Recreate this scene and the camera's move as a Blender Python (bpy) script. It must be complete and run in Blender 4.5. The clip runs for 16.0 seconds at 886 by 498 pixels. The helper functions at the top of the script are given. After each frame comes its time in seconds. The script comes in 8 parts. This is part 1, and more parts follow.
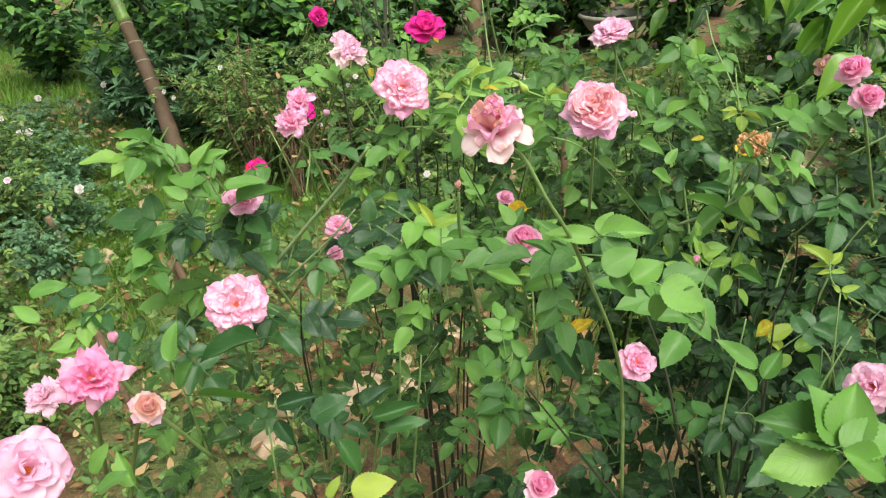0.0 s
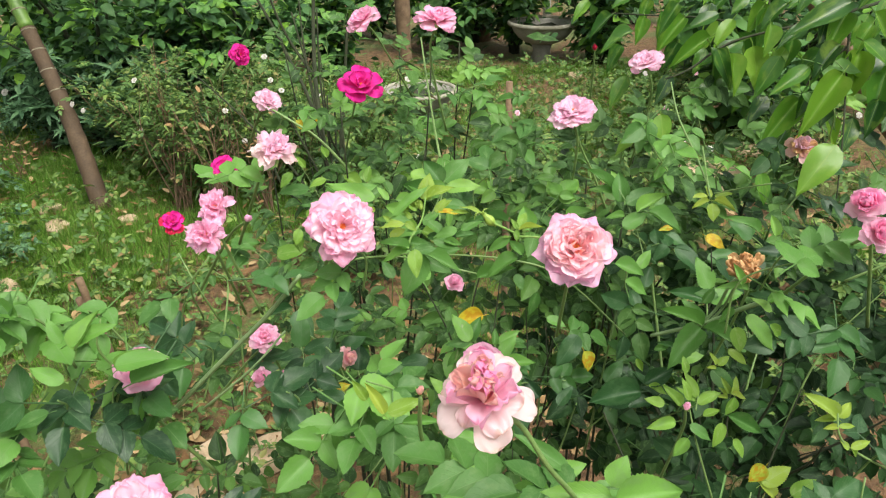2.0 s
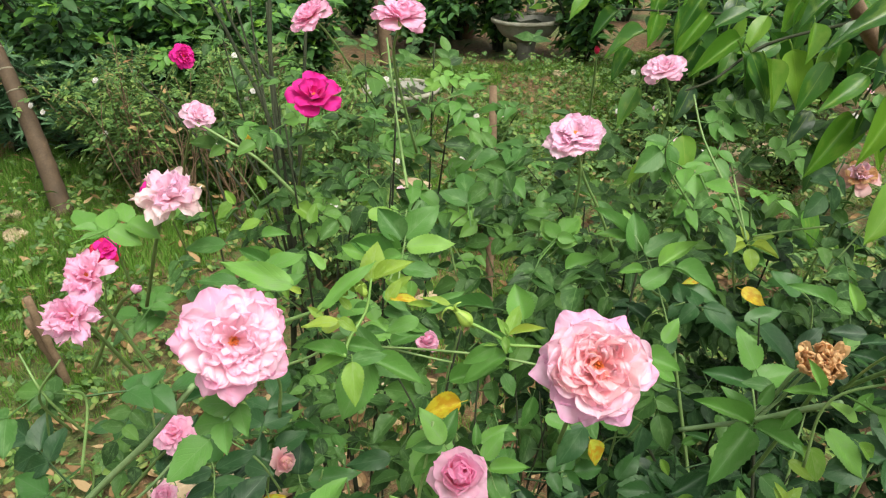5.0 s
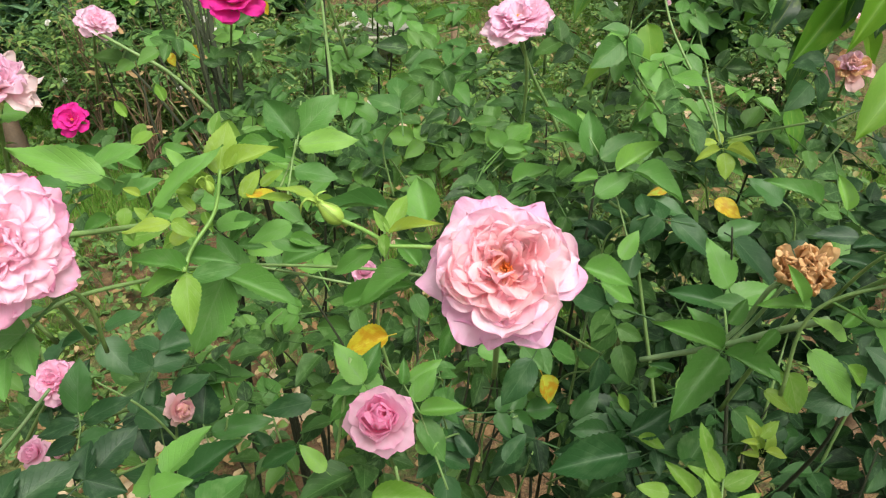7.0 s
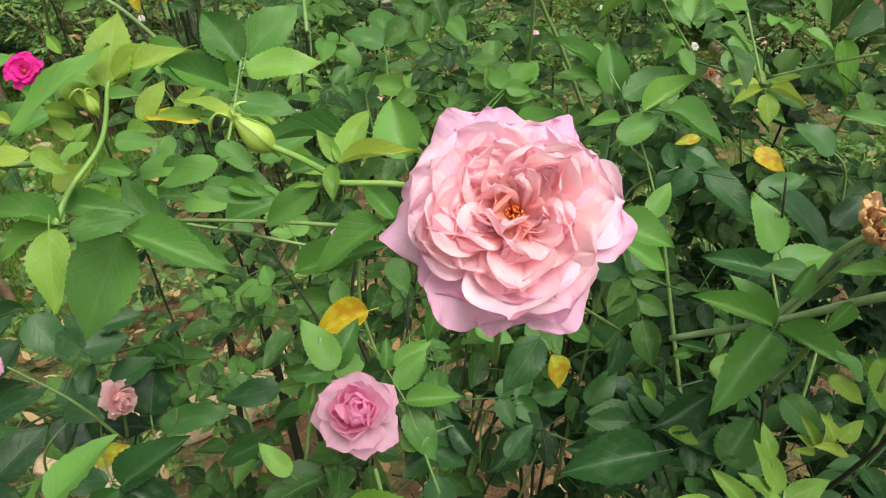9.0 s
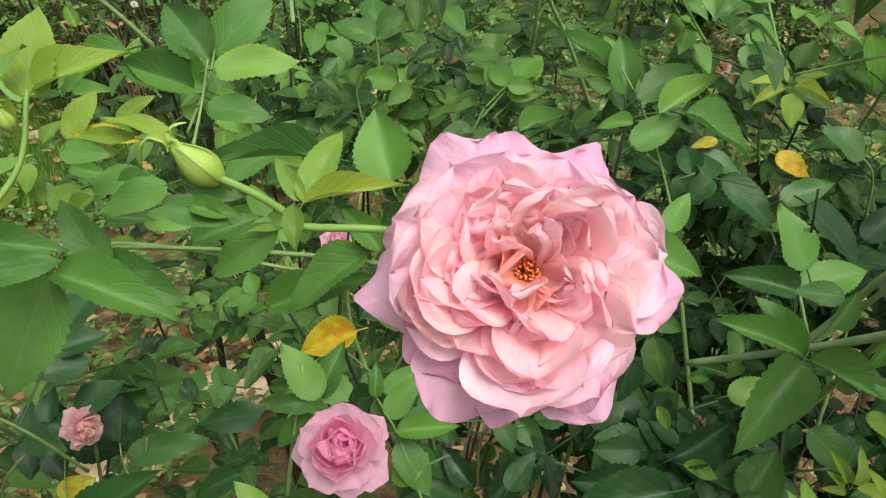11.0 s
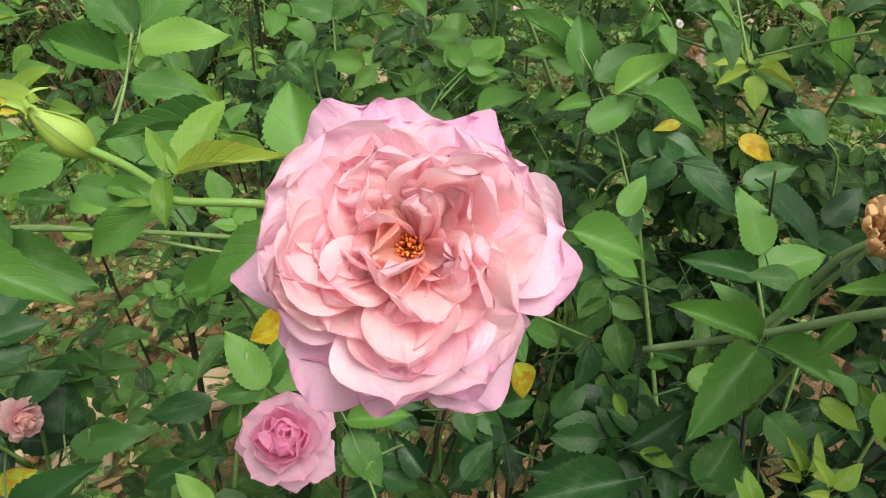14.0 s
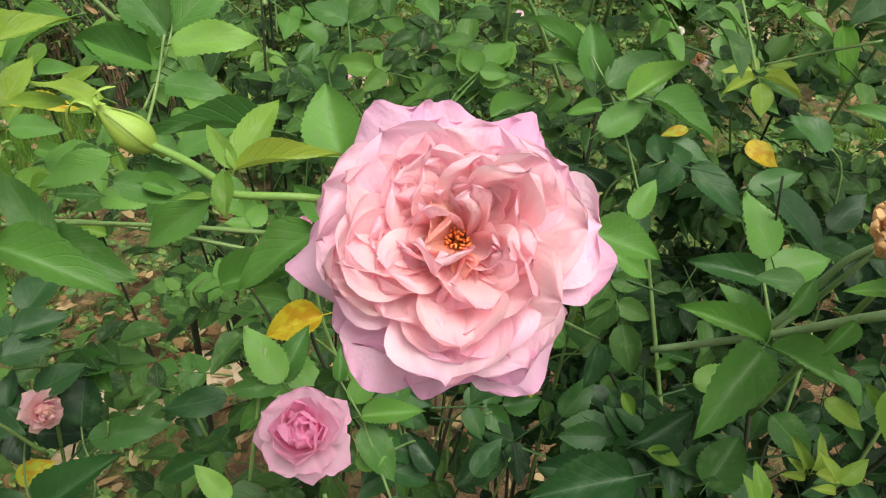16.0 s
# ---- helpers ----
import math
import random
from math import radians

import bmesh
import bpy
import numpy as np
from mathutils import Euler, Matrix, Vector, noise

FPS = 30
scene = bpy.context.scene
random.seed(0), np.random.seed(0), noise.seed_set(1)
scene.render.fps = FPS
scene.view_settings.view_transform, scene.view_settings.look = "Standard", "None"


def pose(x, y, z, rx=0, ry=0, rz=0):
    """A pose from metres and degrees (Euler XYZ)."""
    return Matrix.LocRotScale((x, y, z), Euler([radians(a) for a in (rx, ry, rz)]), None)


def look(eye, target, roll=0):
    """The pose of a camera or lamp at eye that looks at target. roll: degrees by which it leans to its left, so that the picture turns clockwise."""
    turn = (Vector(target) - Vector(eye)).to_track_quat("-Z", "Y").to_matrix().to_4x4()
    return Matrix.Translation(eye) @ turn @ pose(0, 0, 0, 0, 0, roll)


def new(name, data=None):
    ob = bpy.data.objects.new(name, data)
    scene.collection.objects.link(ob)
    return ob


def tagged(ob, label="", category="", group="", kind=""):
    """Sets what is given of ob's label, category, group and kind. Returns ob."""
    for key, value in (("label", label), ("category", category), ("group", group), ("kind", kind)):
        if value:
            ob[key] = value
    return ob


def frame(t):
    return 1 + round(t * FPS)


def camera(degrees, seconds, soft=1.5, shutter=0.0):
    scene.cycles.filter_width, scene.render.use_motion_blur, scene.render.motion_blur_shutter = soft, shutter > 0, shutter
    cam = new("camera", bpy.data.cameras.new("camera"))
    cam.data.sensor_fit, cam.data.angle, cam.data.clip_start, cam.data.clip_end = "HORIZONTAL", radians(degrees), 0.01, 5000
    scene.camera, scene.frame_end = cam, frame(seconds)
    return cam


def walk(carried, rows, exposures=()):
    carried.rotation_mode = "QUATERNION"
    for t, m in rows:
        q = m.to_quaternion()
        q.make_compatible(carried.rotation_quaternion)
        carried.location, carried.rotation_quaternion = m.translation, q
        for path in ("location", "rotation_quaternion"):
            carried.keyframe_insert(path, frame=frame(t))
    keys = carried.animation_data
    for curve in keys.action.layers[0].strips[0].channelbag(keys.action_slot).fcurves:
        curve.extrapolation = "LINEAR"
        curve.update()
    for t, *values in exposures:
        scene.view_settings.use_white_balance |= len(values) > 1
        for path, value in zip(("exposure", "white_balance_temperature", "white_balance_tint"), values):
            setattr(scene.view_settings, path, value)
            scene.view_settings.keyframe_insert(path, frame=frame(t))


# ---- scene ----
cam = camera(64.3, 16.0, soft=1.2)
PATH = [
    (0, (0.075, 0.074, 2.015), (0.025, 1.863, 1.123), -2.9),
    (0.5, (0.053, 0.097, 2.068), (0.073, 1.894, 1.19), -2.2),
    (1, (0.049, 0.128, 2.09), (0.161, 1.929, 1.227), -1.6),
    (1.5, (0.04, 0.199, 2.083), (0.164, 1.988, 1.198), -2.0),
    (2, (0.06, 0.273, 2.095), (0.206, 2.051, 1.19), -0.9),
    (2.5, (0.08, 0.319, 2.098), (0.251, 2.093, 1.19), -0.3),
    (3, (0.077, 0.354, 2.109), (0.284, 2.131, 1.216), -0.8),
    (3.2, (0.082, 0.372, 2.101), (0.296, 2.152, 1.215), -1.5),
    (5.3, (0.111, 0.517, 2.047), (0.298, 2.278, 1.118), -0.5),
    (5.5, (0.12, 0.523, 2.037), (0.315, 2.275, 1.093), -0.6),
    (6, (0.131, 0.545, 2.011), (0.331, 2.278, 1.033), -0.9),
    (6.5, (0.15, 0.566, 1.988), (0.341, 2.279, 0.974), -1.5),
    (7, (0.17, 0.58, 1.973), (0.381, 2.275, 0.933), -1.6),
    (7.5, (0.174, 0.598, 1.954), (0.394, 2.28, 0.895), -1.4),
    (8, (0.175, 0.619, 1.939), (0.386, 2.294, 0.867), -1.5),
    (8.2, (0.178, 0.629, 1.93), (0.383, 2.299, 0.849), -1.9),
    (10.3, (0.19, 0.701, 1.902), (0.396, 2.338, 0.772), -1.4),
    (10.5, (0.189, 0.705, 1.902), (0.396, 2.341, 0.77), -1.2),
    (11, (0.195, 0.712, 1.898), (0.402, 2.345, 0.762), -1.5),
    (11.5, (0.2, 0.717, 1.898), (0.411, 2.345, 0.755), -1.2),
    (12, (0.205, 0.722, 1.892), (0.427, 2.345, 0.745), -0.9),
    (12.5, (0.209, 0.725, 1.889), (0.443, 2.341, 0.733), -0.5),
    (13, (0.205, 0.721, 1.897), (0.444, 2.337, 0.743), -0.3),
    (13.5, (0.212, 0.718, 1.895), (0.454, 2.335, 0.743), -0.5),
    (14, (0.219, 0.717, 1.888), (0.459, 2.327, 0.727), -0.9),
    (14.5, (0.214, 0.715, 1.886), (0.456, 2.324, 0.724), -0.3),
    (15, (0.199, 0.715, 1.887), (0.439, 2.326, 0.727), 0.5),
    (15.5, (0.198, 0.713, 1.893), (0.446, 2.325, 0.736), 0.7),
    (16, (0.207, 0.709, 1.892), (0.454, 2.324, 0.739), -0.1),
]
walk(cam, [(t, look(eye, target, roll)) for t, eye, target, roll in PATH],
     exposures=[(0, 0.9, 6740, 6), (3, 0.87, 6700, 5), (5.5, 0.83, 6700, 3), (8, 0.77, 6710, 2.5), (10.5, 0.53, 6800, 4), (16, 0.54, 6800, 4)])

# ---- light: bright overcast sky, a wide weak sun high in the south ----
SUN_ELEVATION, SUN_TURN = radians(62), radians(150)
world = bpy.data.worlds.new("overcast")
world.use_nodes = True
scene.world = world
sky = world.node_tree.nodes.new("ShaderNodeTexSky")
sky.sky_type, sky.sun_disc = "NISHITA", False
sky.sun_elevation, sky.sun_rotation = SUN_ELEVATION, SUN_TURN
sky.air_density, sky.dust_density, sky.ozone_density = 1.0, 4.0, 1.0
back = world.node_tree.nodes["Background"]
grey = world.node_tree.nodes.new("ShaderNodeHueSaturation")
grey.inputs["Saturation"].default_value = 0.15
world.node_tree.links.new(sky.outputs[0], grey.inputs["Color"])
world.node_tree.links.new(grey.outputs[0], back.inputs[0])
back.inputs[1].default_value = 0.112
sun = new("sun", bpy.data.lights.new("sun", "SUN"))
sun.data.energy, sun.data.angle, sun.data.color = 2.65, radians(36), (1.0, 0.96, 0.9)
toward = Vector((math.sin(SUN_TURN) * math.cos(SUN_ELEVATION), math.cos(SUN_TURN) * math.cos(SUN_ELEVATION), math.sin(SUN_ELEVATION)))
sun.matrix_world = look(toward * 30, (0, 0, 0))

# ---- materials ----
def shader(name):
    mat = bpy.data.materials.new(name)
    mat.use_nodes = True
    nodes, links = mat.node_tree.nodes, mat.node_tree.links
    return mat, nodes, links, nodes["Principled BSDF"]


def ramp(nodes, stops):
    node = nodes.new("ShaderNodeValToRGB")
    while len(node.color_ramp.elements) < len(stops):
        node.color_ramp.elements.new(0.5)
    for e, (p, c) in zip(node.color_ramp.elements, stops):
        e.position, e.color = p, (*c, 1)
    return node


def mix(nodes, links, a, b, fac, kind="MIX"):
    node = nodes.new("ShaderNodeMix")
    node.data_type, node.blend_type = "RGBA", kind
    for sock, v in ((node.inputs[0], fac), (node.inputs[6], a), (node.inputs[7], b)):
        if hasattr(v, "links"):
            links.new(v, sock)
        else:
            sock.default_value = v if isinstance(v, (int, float)) else (*v, 1)
    return node.outputs[2]


def math_node(nodes, links, op, a, b=0.0):
    node = nodes.new("ShaderNodeMath")
    node.operation = op
    for sock, v in zip(node.inputs, (a, b)):
        if hasattr(v, "links"):
            links.new(v, sock)
        else:
            sock.default_value = v
    return node.outputs[0]


def noise_tex(nodes, links, scale, detail=4.0, coords="Object"):
    co = nodes.new("ShaderNodeTexCoord")
    tex = nodes.new("ShaderNodeTexNoise")
    tex.inputs["Scale"].default_value, tex.inputs["Detail"].default_value = scale, detail
    links.new(co.outputs[coords], tex.inputs["Vector"])
    return tex.outputs["Fac"]


def bump(nodes, links, bsdf, height, strength=0.3, distance=0.002):
    node = nodes.new("ShaderNodeBump")
    node.inputs["Strength"].default_value, node.inputs["Distance"].default_value = strength, distance
    links.new(height, node.inputs["Height"])
    links.new(node.outputs[0], bsdf.inputs["Normal"])


def thin(mat, nodes, links, bsdf, colour, share):
    """Let a share of the light through a thin leaf or petal."""
    tr = nodes.new("ShaderNodeBsdfTranslucent")
    links.new(colour, tr.inputs["Color"])
    both = nodes.new("ShaderNodeMixShader")
    both.inputs[0].default_value = share
    links.new(bsdf.outputs[0], both.inputs[1])
    links.new(tr.outputs[0], both.inputs[2])
    links.new(both.outputs[0], nodes["Material Output"].inputs["Surface"])


def leaf_material(name, stops, vein, rough=0.5, island=False, share=0.28, spots=None, gloss=0.28, quilt=1.0):
    """Leaf green that differs from leaf to leaf, with midrib, side veins and faint blotches."""
    mat, nodes, links, bsdf = shader(name)
    if island:
        rnd = nodes.new("ShaderNodeNewGeometry").outputs["Random Per Island"]
    else:
        rnd = nodes.new("ShaderNodeObjectInfo").outputs["Random"]
    tone = ramp(nodes, stops)
    links.new(rnd, tone.inputs[0])
    uv = nodes.new("ShaderNodeUVMap")
    sep = nodes.new("ShaderNodeSeparateXYZ")
    links.new(uv.outputs[0], sep.inputs[0])
    across = math_node(nodes, links, "ABSOLUTE", math_node(nodes, links, "SUBTRACT", sep.outputs[0], 0.5))
    rib = math_node(nodes, links, "LESS_THAN", across, 0.018)
    slant = math_node(nodes, links, "SUBTRACT", sep.outputs[1], math_node(nodes, links, "MULTIPLY", across, 0.75))
    wave = math_node(nodes, links, "SINE", math_node(nodes, links, "MULTIPLY", slant, 44.0))
    groove = math_node(nodes, links, "MULTIPLY", math_node(nodes, links, "POWER", math_node(nodes, links, "MAXIMUM", wave, 0.0), 9.0), quilt)
    veins = math_node(nodes, links, "MAXIMUM", rib, math_node(nodes, links, "MULTIPLY", groove, 0.28))
    shift = nodes.new("ShaderNodeVectorMath")
    shift.operation = "ADD"
    own = nodes.new("ShaderNodeCombineXYZ")
    links.new(math_node(nodes, links, "MULTIPLY", rnd, 71.0), own.inputs[2])
    links.new(uv.outputs[0], shift.inputs[0])
    links.new(own.outputs[0], shift.inputs[1])

    def own_noise(scale, detail):
        tex = nodes.new("ShaderNodeTexNoise")
        tex.inputs["Scale"].default_value, tex.inputs["Detail"].default_value = scale, detail
        links.new(shift.outputs[0], tex.inputs["Vector"])
        return tex.outputs["Fac"]

    blot, net = own_noise(3.2, 4.0), own_noise(26.0, 3.0)
    mottle = math_node(nodes, links, "ADD", math_node(nodes, links, "MULTIPLY", blot, 0.34), math_node(nodes, links, "MULTIPLY", net, 0.16))
    dark = mix(nodes, links, tone.outputs[0], (0.3, 0.38, 0.28), mottle, "MULTIPLY")
    pale = ramp(nodes, [(0.52, (0, 0, 0)), (0.72, (0.5, 0.5, 0.5))])
    links.new(blot, pale.inputs[0])
    dark = mix(nodes, links, dark, vein, pale.outputs[0])
    col = mix(nodes, links, dark, vein, math_node(nodes, links, "MULTIPLY", veins, 0.36))
    if spots:
        spot = ramp(nodes, [(0.45, (0, 0, 0)), (0.6, (1, 1, 1))])
        links.new(own_noise(4.0, 5.0), spot.inputs[0])
        col = mix(nodes, links, col, spots, spot.outputs[0])
    links.new(col, bsdf.inputs["Base Color"])
    bsdf.inputs["Roughness"].default_value = rough
    bsdf.inputs["Specular IOR Level"].default_value = gloss
    lift = math_node(nodes, links, "SUBTRACT", math_node(nodes, links, "MULTIPLY", net, 0.8), math_node(nodes, links, "MULTIPLY", math_node(nodes, links, "MAXIMUM", rib, groove), 0.5))
    bump(nodes, links, bsdf, lift, 0.36, 0.0007)
    thin(mat, nodes, links, bsdf, col, share)
    return mat


def petal_material(name, base, tip, blush, share=0.55, edge=0.75):
    """Petal colour from base to tip, streaked along its length, with a blush that differs from petal to petal."""
    mat, nodes, links, bsdf = shader(name)
    uv = nodes.new("ShaderNodeUVMap")
    sep = nodes.new("ShaderNodeSeparateXYZ")
    links.new(uv.outputs[0], sep.inputs[0])
    tone = ramp(nodes, [(0.0, base), (0.45, tuple((a + b) / 2 for a, b in zip(base, tip))), (edge, tip), (1.0, blush)])
    links.new(sep.outputs[1], tone.inputs[0])
    rnd = nodes.new("ShaderNodeObjectInfo").outputs["Random"]
    col = mix(nodes, links, tone.outputs[0], blush, math_node(nodes, links, "MULTIPLY", rnd, 0.35))
    streak = nodes.new("ShaderNodeTexNoise")
    stretch = nodes.new("ShaderNodeMapping")
    stretch.inputs["Scale"].default_value = (26.0, 2.5, 1.0)
    links.new(uv.outputs[0], stretch.inputs[0])
    links.new(stretch.outputs[0], streak.inputs["Vector"])
    streak.inputs["Scale"].default_value, streak.inputs["Detail"].default_value = 1.0, 3.0
    col = mix(nodes, links, col, blush, math_node(nodes, links, "MULTIPLY", streak.outputs["Fac"], 0.3))
    links.new(col, bsdf.inputs["Base Color"])
    bsdf.inputs["Roughness"].default_value = 0.6
    bsdf.inputs["Specular IOR Level"].default_value = 0.25
    bsdf.inputs["Sheen Weight"].default_value = 0.1
    crinkle = noise_tex(nodes, links, 14.0, 8.0, "UV")
    relief = math_node(nodes, links, "ADD", math_node(nodes, links, "MULTIPLY", streak.outputs["Fac"], 0.45), crinkle)
    bump(nodes, links, bsdf, relief, 0.5, 0.0012)
    thin(mat, nodes, links, bsdf, mix(nodes, links, col, base, 0.3), share)
    return mat


def plain_material(name, stops, scale, rough=0.8, relief=0.5, distance=0.004, detail=6.0, metal=0.0):
    """A rough surface mottled at two scales."""
    mat, nodes, links, bsdf = shader(name)
    tone = ramp(nodes, stops)
    coarse, fine = noise_tex(nodes, links, scale, detail), noise_tex(nodes, links, scale * 9, detail)
    links.new(math_node(nodes, links, "ADD", math_node(nodes, links, "MULTIPLY", coarse, 0.65), math_node(nodes, links, "MULTIPLY", fine, 0.35)), tone.inputs[0])
    links.new(tone.outputs[0], bsdf.inputs["Base Color"])
    bsdf.inputs["Roughness"].default_value, bsdf.inputs["Metallic"].default_value = rough, metal
    bump(nodes, links, bsdf, fine, relief, distance)
    return mat


ROSE_GREEN = [(0.0, (0.064, 0.175, 0.036)), (0.35, (0.106, 0.262, 0.05)), (0.7, (0.15, 0.34, 0.061)), (0.9, (0.192, 0.395, 0.074)), (1.0, (0.24, 0.435, 0.077))]
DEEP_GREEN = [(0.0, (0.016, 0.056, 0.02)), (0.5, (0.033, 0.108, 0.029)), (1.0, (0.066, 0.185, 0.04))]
FRESH_GREEN = [(0.0, (0.19, 0.33, 0.04)), (0.5, (0.29, 0.42, 0.06)), (1.0, (0.4, 0.5, 0.08))]
M_LEAF = leaf_material("rose_leaf", ROSE_GREEN, (0.16, 0.28, 0.1), rough=0.5, gloss=0.42, share=0.34)
# Darker copy of the rose leaf: the bush's inner shade put into its colour.
M_LEAF_SHADED = leaf_material("shaded_rose_leaf", [(0.0, (0.02, 0.054, 0.014)), (0.4, (0.042, 0.108, 0.024)), (0.8, (0.076, 0.175, 0.036)), (1.0, (0.125, 0.26, 0.05))], (0.16, 0.28, 0.1), island=True)
# Deep green leaves; low in the bushes this tone also carries painted shade.
M_DEEP = leaf_material("deep_green_rose_leaf", DEEP_GREEN, (0.1, 0.18, 0.08), rough=0.44, gloss=0.45)
# Deep green copy darkened further, shade between inner leaves painted in.
M_DEEP_SHADED = leaf_material("shaded_deep_leaf", [(0.0, (0.009, 0.03, 0.01)), (0.6, (0.019, 0.06, 0.017)), (1.0, (0.043, 0.12, 0.028))], (0.08, 0.15, 0.06), rough=0.55, gloss=0.22, island=True)
M_FRESH = leaf_material("young_rose_leaf", FRESH_GREEN, (0.3, 0.4, 0.15), share=0.35)
M_NEW = leaf_material("new_rose_leaf", [(0.0, (0.13, 0.27, 0.035)), (1.0, (0.21, 0.37, 0.055))], (0.25, 0.36, 0.12), share=0.32)
M_YELLOW = leaf_material("yellowing_leaf", [(0.0, (0.58, 0.4, 0.02)), (0.5, (0.58, 0.48, 0.035)), (1.0, (0.38, 0.46, 0.05))], (0.6, 0.58, 0.1), spots=(0.42, 0.24, 0.015))
M_FICUS = leaf_material("glossy_leaf", [(0.0, (0.018, 0.065, 0.016)), (0.4, (0.05, 0.16, 0.02)), (0.7, (0.1, 0.26, 0.026)), (1.0, (0.2, 0.38, 0.035))], (0.25, 0.38, 0.06), rough=0.32, gloss=0.5, share=0.42, quilt=0.2)
M_GARDEN = leaf_material("garden_leaf", [(0.0, (0.035, 0.095, 0.04)), (0.55, (0.075, 0.18, 0.055)), (0.85, (0.12, 0.28, 0.045)), (1.0, (0.22, 0.42, 0.045))], (0.1, 0.2, 0.06), island=True)
M_WEED = leaf_material("weed_leaf", [(0.0, (0.06, 0.13, 0.032)), (0.6, (0.115, 0.225, 0.055)), (0.9, (0.24, 0.34, 0.08)), (1.0, (0.3, 0.2, 0.09))], (0.2, 0.3, 0.12), island=True)
M_GLAUCOUS = leaf_material("glaucous_leaf", [(0.0, (0.06, 0.14, 0.07)), (0.6, (0.12, 0.25, 0.12)), (1.0, (0.2, 0.36, 0.17))], (0.16, 0.28, 0.15), rough=0.55, gloss=0.35, island=True)
M_GRASS = leaf_material("grass_blade", [(0.0, (0.075, 0.18, 0.02)), (0.5, (0.14, 0.32, 0.035)), (0.9, (0.22, 0.38, 0.06)), (1.0, (0.3, 0.27, 0.12))], (0.15, 0.25, 0.06), island=True)
M_LITTER = leaf_material("dry_leaf", [(0.0, (0.15, 0.075, 0.03)), (0.5, (0.3, 0.175, 0.075)), (1.0, (0.5, 0.36, 0.2))], (0.3, 0.2, 0.1), rough=0.7, island=True, share=0.1)

M_PINK = petal_material("pink_petal", (0.97, 0.545, 0.645), (0.98, 0.775, 0.865), (0.94, 0.585, 0.765), share=0.48, edge=0.86)
M_INNER = petal_material("blush_petal", (0.985, 0.5, 0.51), (0.99, 0.79, 0.81), (0.97, 0.64, 0.75), edge=0.84, share=0.56)
M_HEART = petal_material("heart_petal", (0.96, 0.4, 0.24), (0.97, 0.68, 0.6), (0.96, 0.55, 0.5), share=0.5)
M_MAUVE = petal_material("mauve_petal", (0.91, 0.54, 0.69), (0.92, 0.6, 0.78), (0.85, 0.44, 0.69), share=0.48, edge=0.8)
M_PALE = petal_material("pale_petal", (0.93, 0.66, 0.71), (0.94, 0.72, 0.85), (0.9, 0.56, 0.76))
M_WILT = petal_material("wilting_petal", (0.92, 0.4, 0.58), (0.93, 0.6, 0.72), (0.86, 0.6, 0.4), edge=0.9)
M_FADED = petal_material("faded_petal", (0.93, 0.64, 0.73), (0.95, 0.79, 0.86), (0.9, 0.68, 0.61), edge=0.92)
M_ROSE = petal_material("rose_petal", (0.95, 0.49, 0.645), (0.96, 0.64, 0.805), (0.91, 0.48, 0.705))
M_CREAM = petal_material("cream_petal", (0.92, 0.66, 0.6), (0.93, 0.74, 0.78), (0.88, 0.62, 0.56))
M_HOT = petal_material("deep_pink_petal", (0.95, 0.34, 0.55), (0.96, 0.48, 0.7), (0.9, 0.37, 0.62), share=0.5)
M_MAGENTA = petal_material("magenta_petal", (0.8, 0.03, 0.34), (0.78, 0.025, 0.34), (0.62, 0.01, 0.25), share=0.3)
M_RED = petal_material("red_petal", (0.65, 0.02, 0.08), (0.62, 0.02, 0.08), (0.4, 0.0, 0.04), share=0.25)
M_WHITE = petal_material("white_petal", (0.8, 0.78, 0.7), (0.82, 0.8, 0.78), (0.8, 0.72, 0.72))
M_DRIED = petal_material("dried_petal", (0.56, 0.3, 0.12), (0.86, 0.6, 0.34), (0.74, 0.45, 0.22), share=0.4)
M_PEACH = petal_material("peach_petal", (0.88, 0.6, 0.36), (0.9, 0.6, 0.52), (0.86, 0.48, 0.5))
M_BUD_BODY = plain_material("bud_skin", [(0.3, (0.16, 0.25, 0.04)), (0.55, (0.22, 0.32, 0.06)), (0.75, (0.3, 0.38, 0.09))], 260.0, rough=0.45, relief=0.15, distance=0.0004)
M_SEPAL = plain_material("sepal_skin", [(0.3, (0.17, 0.3, 0.045)), (0.5, (0.25, 0.38, 0.06)), (0.75, (0.4, 0.42, 0.09))], 60.0, rough=0.5, relief=0.2, distance=0.0005)
M_STAMEN = plain_material("stamen", [(0.3, (0.9, 0.2, 0.05)), (0.7, (0.95, 0.42, 0.12))], 60.0, relief=0.3, distance=0.0005)
M_STEM = plain_material("green_stem", [(0.3, (0.09, 0.17, 0.045)), (0.7, (0.2, 0.3, 0.1))], 60.0, rough=0.5, relief=0.3, distance=0.001)
M_PALE_STEM = plain_material("pale_stem", [(0.3, (0.15, 0.25, 0.1)), (0.7, (0.27, 0.38, 0.18))], 60.0, rough=0.5, relief=0.3, distance=0.001)
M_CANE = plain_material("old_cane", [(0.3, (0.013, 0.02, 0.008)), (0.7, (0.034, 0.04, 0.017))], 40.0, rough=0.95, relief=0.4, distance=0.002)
M_CALYX = plain_material("calyx", [(0.3, (0.11, 0.22, 0.04)), (0.7, (0.19, 0.33, 0.07))], 120.0, rough=0.5, relief=0.2, distance=0.0006)
M_WOOD = plain_material("weathered_stake", [(0.3, (0.08, 0.05, 0.028)), (0.5, (0.15, 0.095, 0.055)), (0.75, (0.25, 0.17, 0.105))], 14.0, rough=0.85, relief=0.6, distance=0.003)
